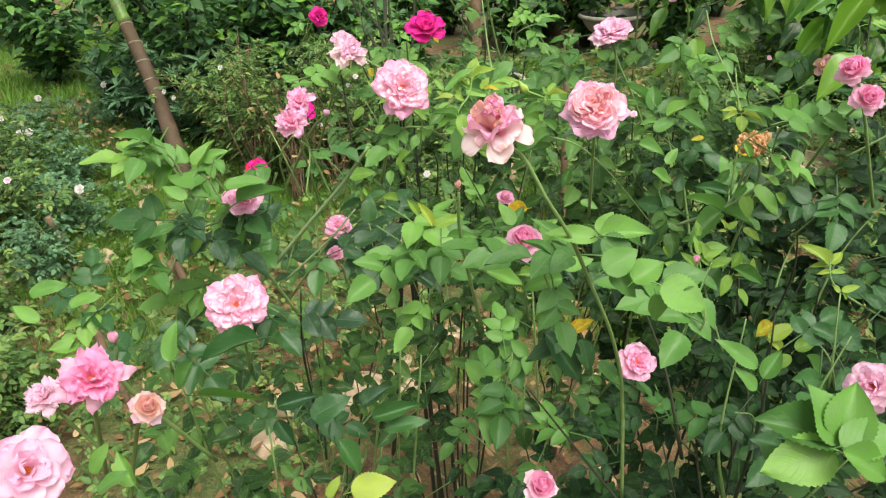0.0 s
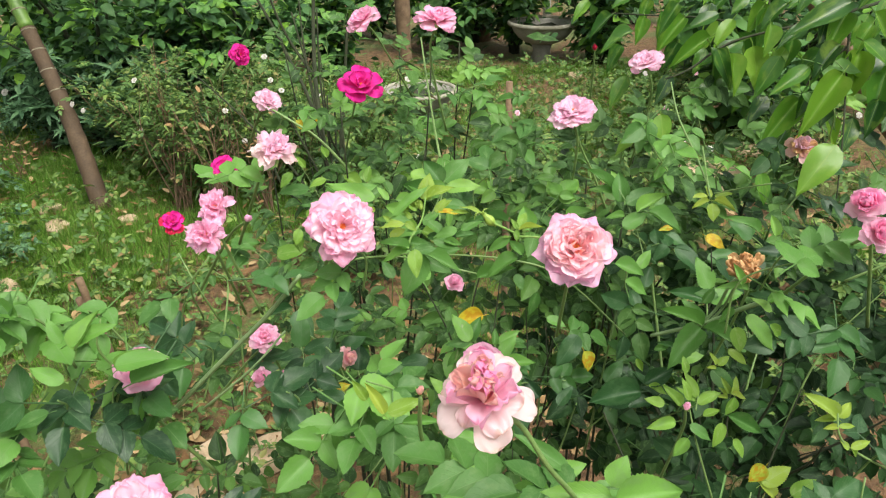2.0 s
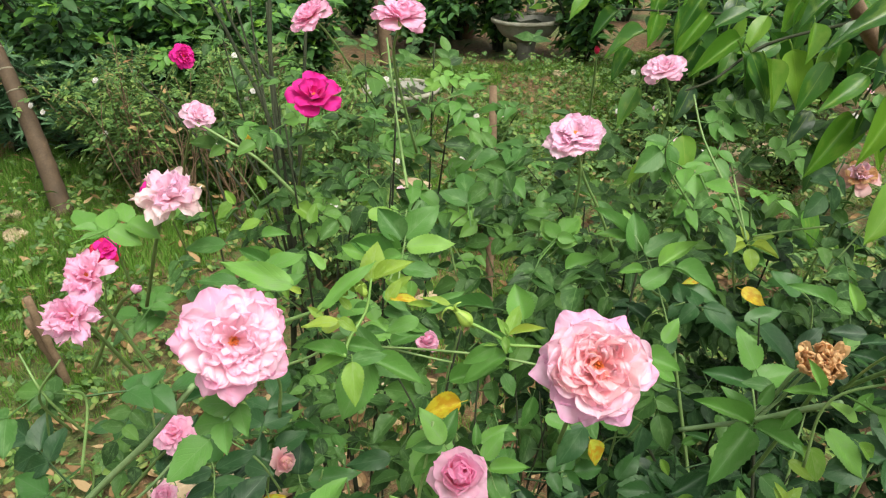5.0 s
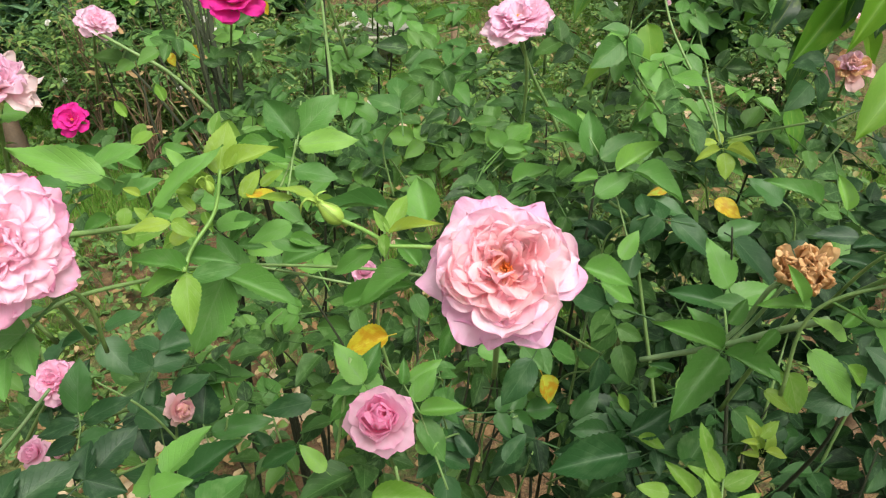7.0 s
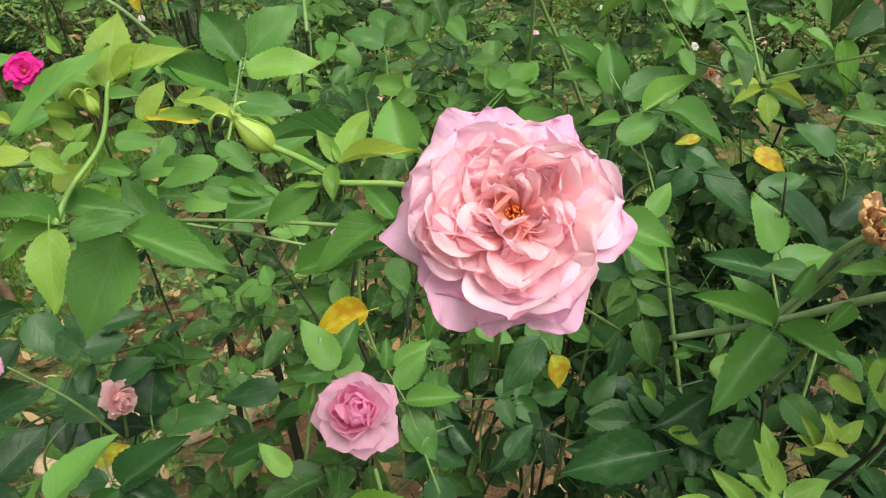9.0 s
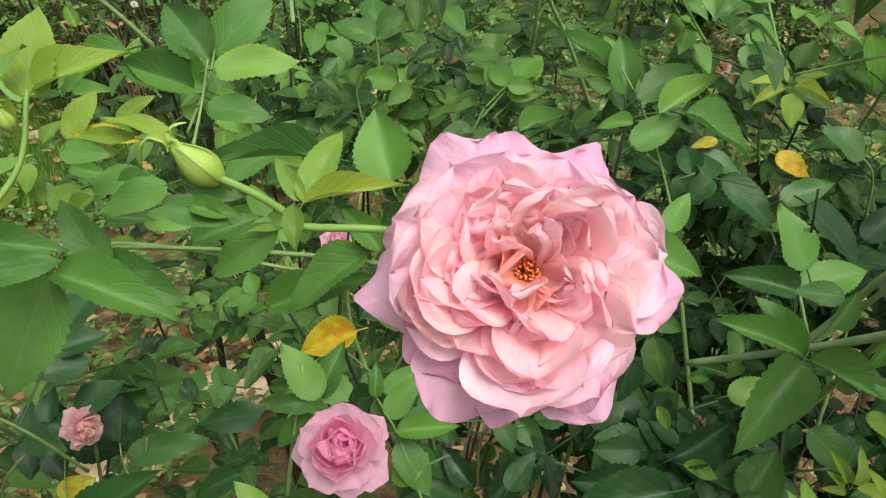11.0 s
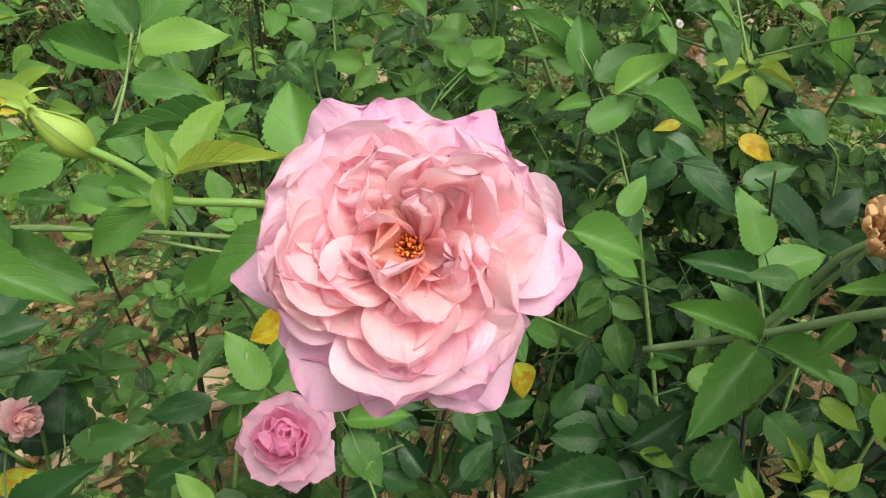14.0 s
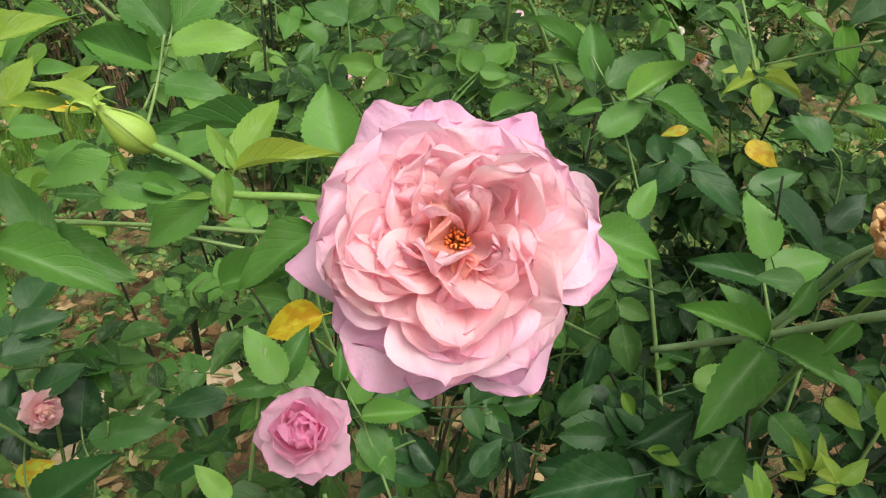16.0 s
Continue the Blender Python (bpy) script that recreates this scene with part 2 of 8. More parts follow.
M_TRUNK = plain_material("palm_bark", [(0.3, (0.038, 0.024, 0.013)), (0.55, (0.075, 0.047, 0.025)), (0.8, (0.13, 0.085, 0.05))], 9.0, rough=0.8, relief=0.5, distance=0.004)
M_TRUNK_GREEN = plain_material("palm_green_bark", [(0.3, (0.05, 0.11, 0.02)), (0.7, (0.12, 0.22, 0.03))], 9.0, rough=0.5, relief=0.3, distance=0.003)
M_RING = plain_material("palm_ring", [(0.3, (0.12, 0.1, 0.065)), (0.7, (0.26, 0.23, 0.16))], 30.0, rough=0.8)
M_STONE = plain_material("pale_stone", [(0.25, (0.24, 0.16, 0.095)), (0.5, (0.42, 0.31, 0.2)), (0.8, (0.56, 0.46, 0.34))], 12.0, rough=0.9, relief=0.6, distance=0.006)
M_CEMENT = plain_material("weathered_cement", [(0.25, (0.14, 0.135, 0.115)), (0.5, (0.26, 0.25, 0.22)), (0.8, (0.36, 0.35, 0.31))], 6.0, rough=0.9, relief=0.5, distance=0.006)
M_RIM = plain_material("mossy_rim", [(0.3, (0.17, 0.16, 0.11)), (0.7, (0.36, 0.34, 0.28))], 16.0, rough=0.9, relief=0.5, distance=0.004)


def ground_material():
    """Reddish soil with grass-green patches and pale litter."""
    mat, nodes, links, bsdf = shader("garden_soil")
    soil = ramp(nodes, [(0.3, (0.075, 0.04, 0.02)), (0.5, (0.145, 0.08, 0.036)), (0.75, (0.26, 0.155, 0.075))])
    fine = noise_tex(nodes, links, 22.0, 8.0)
    links.new(fine, soil.inputs[0])
    moss = ramp(nodes, [(0.3, (0.04, 0.075, 0.015)), (0.55, (0.085, 0.14, 0.03)), (0.75, (0.13, 0.17, 0.05))])
    links.new(noise_tex(nodes, links, 45.0, 6.0), moss.inputs[0])
    patch = ramp(nodes, [(0.5, (0, 0, 0)), (0.6, (0.8, 0.8, 0.8))])
    broken = math_node(nodes, links, "ADD", math_node(nodes, links, "MULTIPLY", noise_tex(nodes, links, 1.1, 5.0), 0.7), math_node(nodes, links, "MULTIPLY", noise_tex(nodes, links, 34.0, 6.0), 0.36))
    links.new(broken, patch.inputs[0])
    col = mix(nodes, links, soil.outputs[0], moss.outputs[0], patch.outputs[0])
    links.new(col, bsdf.inputs["Base Color"])
    bsdf.inputs["Roughness"].default_value = 0.95
    bump(nodes, links, bsdf, math_node(nodes, links, "ADD", fine, noise_tex(nodes, links, 90.0, 5.0)), 0.9, 0.03)
    return mat


M_GROUND = ground_material()

# ---- building kit ----
def mesh_of(name, verts, faces, uvs=None, mats=(), smooth=True):
    me = bpy.data.meshes.new(name)
    me.from_pydata([tuple(v) for v in verts], [], faces)
    if uvs is not None:
        layer = me.uv_layers.new(name="UVMap")
        idx = np.empty(len(me.loops), dtype=np.int32)
        me.loops.foreach_get("vertex_index", idx)
        layer.data.foreach_set("uv", np.asarray(uvs, dtype=np.float32)[idx].ravel())
    for m in mats:
        me.materials.append(m)
    me.polygons.foreach_set("use_smooth", [smooth] * len(me.polygons))
    me.update()
    return me


def child(name, me, parent, m=None, label=""):
    ob = new(name, me)
    ob.parent = parent
    if m is not None:
        ob.matrix_basis = m
    return tagged(ob, label) if label else ob


def grid_faces(nu, nv, base=0):
    """Quads of a grid with nu x nv points, rows along v."""
    return [(base + j * nu + i, base + j * nu + i + 1, base + (j + 1) * nu + i + 1, base + (j + 1) * nu + i) for j in range(nv - 1) for i in range(nu - 1)]


def tube(path, radii, sides=6, cap=True):
    """Points and faces of a tube along a path."""
    path = [Vector(p) for p in path]
    verts, faces = [], []
    side = None
    for k, p in enumerate(path):
        along = (path[min(k + 1, len(path) - 1)] - path[max(k - 1, 0)]).normalized()
        if side is None:
            side = along.orthogonal().normalized()
        side = (side - along * side.dot(along)).normalized()
        up = along.cross(side)
        r = radii[k] if hasattr(radii, "__len__") else radii
        verts += [p + (side * math.cos(a) + up * math.sin(a)) * r for a in (2 * math.pi * s / sides for s in range(sides))]
    for k in range(len(path) - 1):
        for s in range(sides):
            a, b = k * sides + s, k * sides + (s + 1) % sides
            faces.append((a, b, b + sides, a + sides))
    if cap:
        faces.append(tuple(range(sides))[::-1])
        faces.append(tuple(range(len(verts) - sides, len(verts))))
    return verts, faces


def bend(points, n=10):
    """A smooth path through a few points."""
    pts = [Vector(p) for p in points]
    pts = [pts[0] * 2 - pts[1]] + pts + [pts[-1] * 2 - pts[-2]]
    out = []
    for i in range(1, len(pts) - 2):
        a, b, c, d = pts[i - 1:i + 3]
        for k in range(n):
            t = k / n
            out.append(0.5 * (2 * b + (c - a) * t + (2 * a - 5 * b + 4 * c - d) * t * t + (3 * b - a - 3 * c + d) * t ** 3))
    return out + [pts[-2]]


# ---- leaves ----
def leaflet(length, width, seg, rng, fold=0.25, droop=0.3, teeth=0.0, tipped=0.85):
    """One ovate leaflet from the origin along +y: a round base, a short point, folded along the midrib, waved and drooping."""
    verts, uvs = [], []
    cols = (-1.0, -0.62, -0.25, 0.0, 0.25, 0.62, 1.0) if seg >= 12 else (-1.0, -0.5, 0.0, 0.5, 1.0) if seg >= 6 else (-1.0, 0.0, 1.0)
    curl, wave, sway = rng.uniform(-0.1, 0.1), rng.uniform(0, 6.3), rng.uniform(0.6, 1.4)
    point = 0.64 + 0.4 * tipped
    peak = (0.55 / (0.55 + point)) ** 0.55 * (point / (0.55 + point)) ** point
    for j in range(seg + 1):
        v = 0.5 - 0.5 * math.cos(math.pi * j / seg) if seg < 12 else (j / seg) ** 1.1
        w = width * 0.5 * (v ** 0.55 * (1 - v) ** point / peak if 0 < v < 1 else 0.02)
        saw = 1 + teeth * (1.3 if j % 2 else -0.7) if teeth and 0 < j < seg else 1.0
        for u in cols:
            x = u * w * (saw if abs(u) == 1 else 1.0) + curl * length * v * v * 0.5
            rim = abs(u) ** 1.4
            z = rim * w * fold * 2 - droop * length * v * v * 0.5 + 0.045 * width * sway * math.sin(8 * v + wave + (1.2 if u > 0 else 0)) * rim
            verts.append((x, length * v, z))
            uvs.append((0.5 + 0.5 * u, v))
    return verts, uvs, grid_faces(len(cols), seg + 1)


def compound_leaf(seed, pairs=2, size=0.045, seg=6, teeth=0.0):
    """A rose leaf: a thin stalk with two or three pairs of leaflets and one at the end."""
    rng = random.Random(seed)
    verts, uvs, faces = [], [], []

    def add(v, u, f, m):
        base = len(verts)
        verts.extend(m @ Vector(p) for p in v)
        uvs.extend(u)
        faces.extend(tuple(i + base for i in q) for q in f)

    stalk = size * (0.55 + 0.62 * pairs)
    spine = [Vector((0, stalk * k / 4, -0.12 * stalk * (k / 4) ** 2)) for k in range(5)]
    tv, tf = tube(spine, [0.0011, 0.001, 0.0009, 0.0008, 0.0006], 3, False)
    add(tv, [(0.5, 0.5)] * len(tv), tf, Matrix())
    end = spine[-1]
    s = size * rng.uniform(1.0, 1.2)
    add(*leaflet(s, s * 0.64, seg, rng, rng.uniform(0.1, 0.3), rng.uniform(0.1, 0.5), teeth), pose(*end, rng.uniform(-15, 10), rng.uniform(-12, 12), rng.uniform(-10, 10)))
    for k in range(pairs):
        at = spine[2 + k if pairs > 1 else 3] if pairs < 3 else spine[1 + k]
        for sign in (-1, 1):
            s = size * rng.uniform(0.7, 0.98)
            add(*leaflet(s, s * 0.64, seg, rng, rng.uniform(0.1, 0.3), rng.uniform(0.1, 0.45), teeth),
                pose(*at, rng.uniform(-18, 12), sign * rng.uniform(-6, 20), -sign * rng.uniform(48, 72)))
    return np.array([tuple(v) for v in verts]), np.array(uvs), faces


LEAVES = [compound_leaf(i, (2, 2, 1, 3, 2, 2)[i % 6], (0.031, 0.035, 0.038, 0.028, 0.03, 0.036)[i % 6], 6) for i in range(8)]
FINE = [compound_leaf(40 + i, (2, 1, 2, 2)[i % 4], (0.034, 0.038, 0.031, 0.036)[i % 4], 14, 0.05) for i in range(6)]
LEAF_MESH, BLADE_MESH = {}, {}


def blade_mesh(kind, material, smooth_edge=False):
    """A single leaf of length 1 along +y and width 1, shared and stretched to size."""
    key = (kind, material.name, smooth_edge)
    if key not in BLADE_MESH:
        rng = random.Random(300 + kind)
        v, u, f = leaflet(1.0, 1.0, 12 if smooth_edge else 26, rng, (0.08, 0.2, 0.05, 0.26)[kind], (0.2, 0.5, 0.08, 0.34)[kind], 0.0 if smooth_edge else 0.046, 1.3 if smooth_edge else 0.85)
        sv, sf = tube([(0.0, 0.04, -0.004), (0.0, -0.08, -0.015), (0.01, -0.18, -0.05)], (0.016, 0.018, 0.02), 5, False)
        f = f + [tuple(i + len(v) for i in q) for q in sf]
        BLADE_MESH[key] = mesh_of("leaf", v + sv, f, u + [(0.5, 0.5)] * len(sv), (material,))
    return BLADE_MESH[key]


def leaf_mesh(kind, material):
    """The shared mesh of a leaf kind in a material."""
    key = (kind, material.name)
    if key not in LEAF_MESH:
        v, u, f = (LEAVES + FINE)[kind]
        LEAF_MESH[key] = mesh_of("rose_leaf", v, f, u, (material,))
    return LEAF_MESH[key]


def heading(pos, azimuth, rise, roll, scale=1.0, sunward=0.0):
    """A leaf's pose: it points along azimuth (degrees from +y towards -x), rising, rolled about its stalk."""
    return pose(*pos, sunward, 0, 0) @ pose(0, 0, 0, 0, 0, azimuth) @ pose(0, 0, 0, rise, 0, 0) @ pose(0, 0, 0, 0, roll, 0) @ Matrix.Scale(scale, 4)


def mass(name, templates, places, parent, material, label=""):
    """Many small pieces joined into one mesh of kind stuff."""
    vs, us, fs, base = [], [], [], 0
    for kind, m in places:
        v, u, f = templates[kind]
        a = np.array(m)
        vs.append(v @ a[:3, :3].T + a[:3, 3])
        us.append(u)
        fs.extend([tuple(i + base for i in q) for q in f])
        base += len(v)
    if not vs:
        return None
    me = mesh_of(name, np.concatenate(vs), fs, np.concatenate(us), (material,))
    ob = new(name, me)
    ob.parent = parent
    return tagged(ob, label, kind="stuff")


# ---- rose blooms, built in a unit space: the axis is z, the radius about 1 ----
def petal(length, width, a0, a1, nu, nv, seed, ruffle=0.05, notch=0.0, cup=0.35, point=0.0, start=0.06):
    """A petal that leaves the heart along +y; its slope from the axis goes from a0 to a1 degrees."""
    rng = random.Random(seed)
    verts, uvs = [], []
    r, z, prev = start, 0.0, 0.0
    ph = [rng.uniform(0, 6.3) for _ in range(6)]
    skew, curl, crease = rng.uniform(-0.2, 0.2), rng.uniform(-0.6, 1.0), rng.uniform(-0.05, 0.1)
    fold = rng.choice((-1, 1)) * rng.uniform(0.0, 0.5)
    for j in range(nv):
        v = 1 - (1 - j / (nv - 1)) ** 1.5
        a = radians(a0 + (a1 - a0) * v ** 1.3 + 25 * curl * max(0.0, v - 0.8) / 0.2 * min(1.0, ruffle * 12))
        r += length * (v - prev) * math.sin(a)
        z += length * (v - prev) * math.cos(a)
        prev = v
        rounded = (0.18 + 0.82 * v ** 0.6) * math.sqrt(max(0.0, 1 - v ** 7))
        squared = (0.2 + 0.8 * v ** 0.7) * (1 - 0.42 * v ** 5)
        full = width * ((1 - point) * rounded + point * squared) + 0.012
        ca, sa = math.cos(a), math.sin(a)
        calm = min(1.0, full / (0.45 * width))
        for i in range(nu):
            u = 2 * i / (nu - 1) - 1
            rim = max(u * u, v ** 2.5) * v
            lift = cup * u * u * full * 0.5 - crease * v * math.exp(-((u - fold * 0.5) / 0.25) ** 2)
            if fold * u > 0.12:
                lift -= 0.12 * point * (abs(u) - 0.3) * v ** 3 * full
            wav = calm * ruffle * rim * (math.sin(2.7 * u + ph[0]) + 0.6 * math.sin(5.3 * u + ph[1] + 2 * v) + 0.35 * math.sin(9 * u + ph[2]) + 0.25 * math.sin(13 * u + 5 * v + ph[5]))
            back = calm * notch * v ** 6 * (math.exp(-((u - 0.15) / 0.3) ** 2) + 0.35 * math.sin(6 * u + ph[3])) + 0.3 * point * length * v ** 4 * abs(u + fold * 0.6) ** 1.3
            n = lift + wav
            verts.append((u * full * 0.5 + skew * v * v * length * 0.3, r - n * ca - back * sa, z + n * sa - back * ca))
            uvs.append((0.5 + 0.5 * u, v))
    return np.array(verts), np.array(uvs), grid_faces(nu, nv)


PETALS = {}


def petal_kind(key, material):
    if (key, material.name) not in PETALS:
        v, u, f = petal(*key)
        PETALS[key, material.name] = mesh_of("petal", v, f, u, (material,))
    return PETALS[key, material.name]


# rings: count, length, width, slope at the base, slope at the tip, ruffle, notch, cup, point, turn
ROSETTE = [
    (6, 1.15, 1.05, 84, 104, 0.07, 0.05, -0.05, 0.95, -17),
    (7, 1.03, 0.98, 79, 96, 0.06, 0.02, 0.05, 0.75, 13),
    (7, 0.93, 0.94, 75, 76, 0.04, 0.04, 0.22, 0.15, 12),
    (8, 0.88, 0.8, 70, 62, 0.055, 0.06, 0.28, 0.0, 40),
    (9, 0.83, 0.72, 65, 52, 0.06, 0.07, 0.32, 0.0, 10),
    (10, 0.78, 0.64, 60, 44, 0.065, 0.07, 0.36, 0.0, 33),
    (10, 0.7, 0.57, 55, 36, 0.065, 0.07, 0.42, 0.0, 5),
    (9, 0.61, 0.5, 50, 32, 0.07, 0.06, 0.46, 0.0, 28),
    (7, 0.52, 0.45, 46, 28, 0.07, 0.06, 0.5, 0.0, 14),
    (5, 0.42, 0.42, 44, 30, 0.05, 0.03, 0.55, 0.0, 40),
    (6, 0.38, 0.3, 34, 62, 0.12, 0.08, 0.5, 0.1, 55),
    (4, 0.32, 0.26, 30, 50, 0.1, 0.06, 0.5, 0.1, 15),
]
FULL = [
    (8, 1.06, 0.84, 80, 106, 0.07, 0.09, 0.0, 0.55, 0),
    (9, 1.0, 0.8, 74, 92, 0.07, 0.08, 0.1, 0.4, 26),
    (10, 0.93, 0.72, 68, 80, 0.08, 0.08, 0.2, 0.25, 8),
    (10, 0.84, 0.64, 60, 66, 0.08, 0.08, 0.25, 0.15, 31),
    (10, 0.72, 0.54, 52, 52, 0.08, 0.07, 0.3, 0.1, 12),
    (9, 0.6, 0.45, 44, 40, 0.08, 0.06, 0.3, 0.1, 37),
    (7, 0.48, 0.36, 34, 24, 0.07, 0.04, 0.35, 0.1, 5),
]
LOOSE = [
    (5, 1.02, 1.0, 72, 112, 0.09, 0.08, 0.0, 0.35, 0),
    (6, 0.95, 0.92, 62, 86, 0.1, 0.08, 0.12, 0.2, 30),
    (6, 0.82, 0.78, 50, 58, 0.1, 0.06, 0.25, 0.1, 10),
    (6, 0.68, 0.6, 38, 34, 0.1, 0.05, 0.3, 0.0, 40),
    (5, 0.54, 0.45, 26, 10, 0.09, 0.03, 0.35, 0.0, 15),
]
TATTERED = [
    (5, 1.08, 0.8, 70, 118, 0.13, 0.16, 0.0, 0.9, 0),
    (6, 1.0, 0.72, 60, 92, 0.15, 0.16, 0.1, 0.8, 30),
    (6, 0.9, 0.66, 48, 64, 0.15, 0.14, 0.25, 0.6, 10),
    (7, 0.78, 0.5, 36, 40, 0.15, 0.12, 0.3, 0.4, 40),
    (6, 0.66, 0.38, 22, 16, 0.14, 0.1, 0.35, 0.3, 15),
]
BUDDED = [
    (5, 1.1, 1.15, 60, 108, 0.05, 0.0, 0.0, 0.6, 0),
    (5, 1.02, 1.15, 50, 72, 0.045, 0.02, 0.25, 0.3, 36),
    (5, 1.02, 1.0, 46, 30, 0.035, 0.02, 0.5, 0.0, 14),
    (5, 1.06, 0.9, 42, 0, 0.03, 0.02, 0.7, 0.0, 50),
    (4, 1.1, 0.78, 36, -20, 0.025, 0.0, 0.8, 0.0, 20),
    (4, 1.1, 0.6, 28, -24, 0.02, 0.0, 0.9, 0.0, 70),
    (3, 1.08, 0.46, 18, -30, 0.02, 0.0, 0.9, 0.0, 30),
    (3, 1.0, 0.4, 8, -46, 0.02, 0.0, 0.9, 0.0, 75),
    (2, 0.95, 0.3, 2, -30, 0.02, 0.0, 0.9, 0.0, 10),
]
CLOSED = [
    (4, 1.6, 1.0, 58, -46, 0.01, 0.0, 0.7, 0.35, 0),
    (4, 1.65, 0.9, 54, -48, 0.01, 0.0, 0.8, 0.3, 45),
    (3, 1.7, 0.6, 46, -46, 0.01, 0.0, 0.9, 0.2, 20),
]
SHRIVELLED = [
    (8, 1.3, 0.62, 100, -20, 0.1, 0.1, 0.5, 0.1, 0),
    (9, 1.25, 0.56, 92, -40, 0.12, 0.12, 0.55, 0.1, 25),
    (10, 1.15, 0.5, 80, -44, 0.13, 0.12, 0.6, 0.1, 8),
    (10, 1.05, 0.42, 64, -36, 0.13, 0.12, 0.6, 0.1, 40),
    (9, 0.95, 0.36, 46, -26, 0.13, 0.1, 0.6, 0.1, 12),
    (7, 0.86, 0.3, 26, -16, 0.12, 0.08, 0.6, 0.1, 33),
]
CRUMPLED = [
    (5, 1.25, 1.05, 66, 128, 0.05, 0.05, 0.1, 0.2, 0),
    (6, 1.05, 0.85, 60, 96, 0.1, 0.1, 0.2, 0.2, 25),
    (7, 0.98, 0.72, 48, 58, 0.13, 0.1, 0.3, 0.1, 8),
    (8, 0.9, 0.58, 34, 28, 0.15, 0.08, 0.35, 0.05, 40),
    (8, 0.86, 0.48, 20, 6, 0.15, 0.06, 0.4, 0.05, 12),
    (6, 0.82, 0.36, 10, -6, 0.13, 0.06, 0.4, 0.05, 33),
]
FLARED = [
    (5, 1.08, 1.15, 70, 104, 0.12, 0.08, 0.0, 0.1, 0),
    (5, 0.95, 1.0, 54, 74, 0.13, 0.08, 0.2, 0.0, 36),
    (4, 0.72, 0.8, 38, 40, 0.12, 0.05, 0.3, 0.0, 10),
    (3, 0.5, 0.5, 24, 12, 0.1, 0.03, 0.4, 0.0, 50),
]
SIMPLE = [
    (6, 1.0, 1.0, 62, 96, 0.09, 0.05, 0.15, 0.2, 0),
    (6, 0.8, 0.8, 48, 60, 0.1, 0.05, 0.3, 0.1, 30),
    (5, 0.6, 0.55, 34, 20, 0.1, 0.03, 0.4, 0.0, 10),
]


def aim(pos, facing, spin=0.0, scale=1.0):
    """The pose of a bloom at pos whose axis points along facing."""
    q = Vector(facing).normalized().to_track_quat("Z", "Y")
    return Matrix.LocRotScale(Vector(pos), q, None) @ pose(0, 0, 0, 0, 0, spin) @ Matrix.Scale(scale, 4)


def sepal_cup(sepals=5, spread=120, long=0.75, profile=((-0.75, 0.055), (-0.42, 0.06), (-0.3, 0.16), (-0.12, 0.2), (0.02, 0.14))):
    """The green cup under a bloom with its narrow sepals and the top of the stalk."""
    verts, faces, uvs = [], [], []
    v, f = tube([(0, 0, z) for z, _ in profile], [r for _, r in profile], 10)
    verts += v
    faces += f
    for k in range(sepals):
        turn = Matrix.Rotation(2 * math.pi * k / sepals + 0.3, 4, "Z")
        pv, _, pf = petal(long, 0.24, 60, spread, 3, 6, 7 + k, 0.02, 0.0, 0.3, 1.0, 0.1)
        base = len(verts)
        verts += [turn @ Vector(p) for p in pv]
        faces += [tuple(i + base for i in q) for q in pf]
    return mesh_of("calyx", verts, faces, None, (M_CALYX,))


CUP, CUP_TIGHT = sepal_cup(), sepal_cup(5, 20, 1.1)


def stamen_tuft(seed=3):
    rng = random.Random(seed)
    verts, faces = tube([(0, 0, -0.1), (0, 0, -0.02), (0, 0, 0.04), (0, 0, 0.06)], [0.16, 0.16, 0.1, 0.03], 10)
    for _ in range(70):
        a, r = rng.uniform(0, 6.283), 0.13 * math.sqrt(rng.random())
        foot = Vector((r * 0.6 * math.cos(a), r * 0.6 * math.sin(a), 0.02))
        top = Vector((r * math.cos(a), r * math.sin(a), rng.uniform(0.12, 0.3)))
        v, f = tube([foot, (foot + top) / 2, top, top + Vector((0, 0, 0.02))], [0.006, 0.006, 0.016, 0.01], 4)
        base = len(verts)
        verts += v
        faces += [tuple(i + base for i in q) for q in f]
    return mesh_of("stamen_tuft", verts, faces, None, (M_STAMEN,))


TUFT = stamen_tuft()


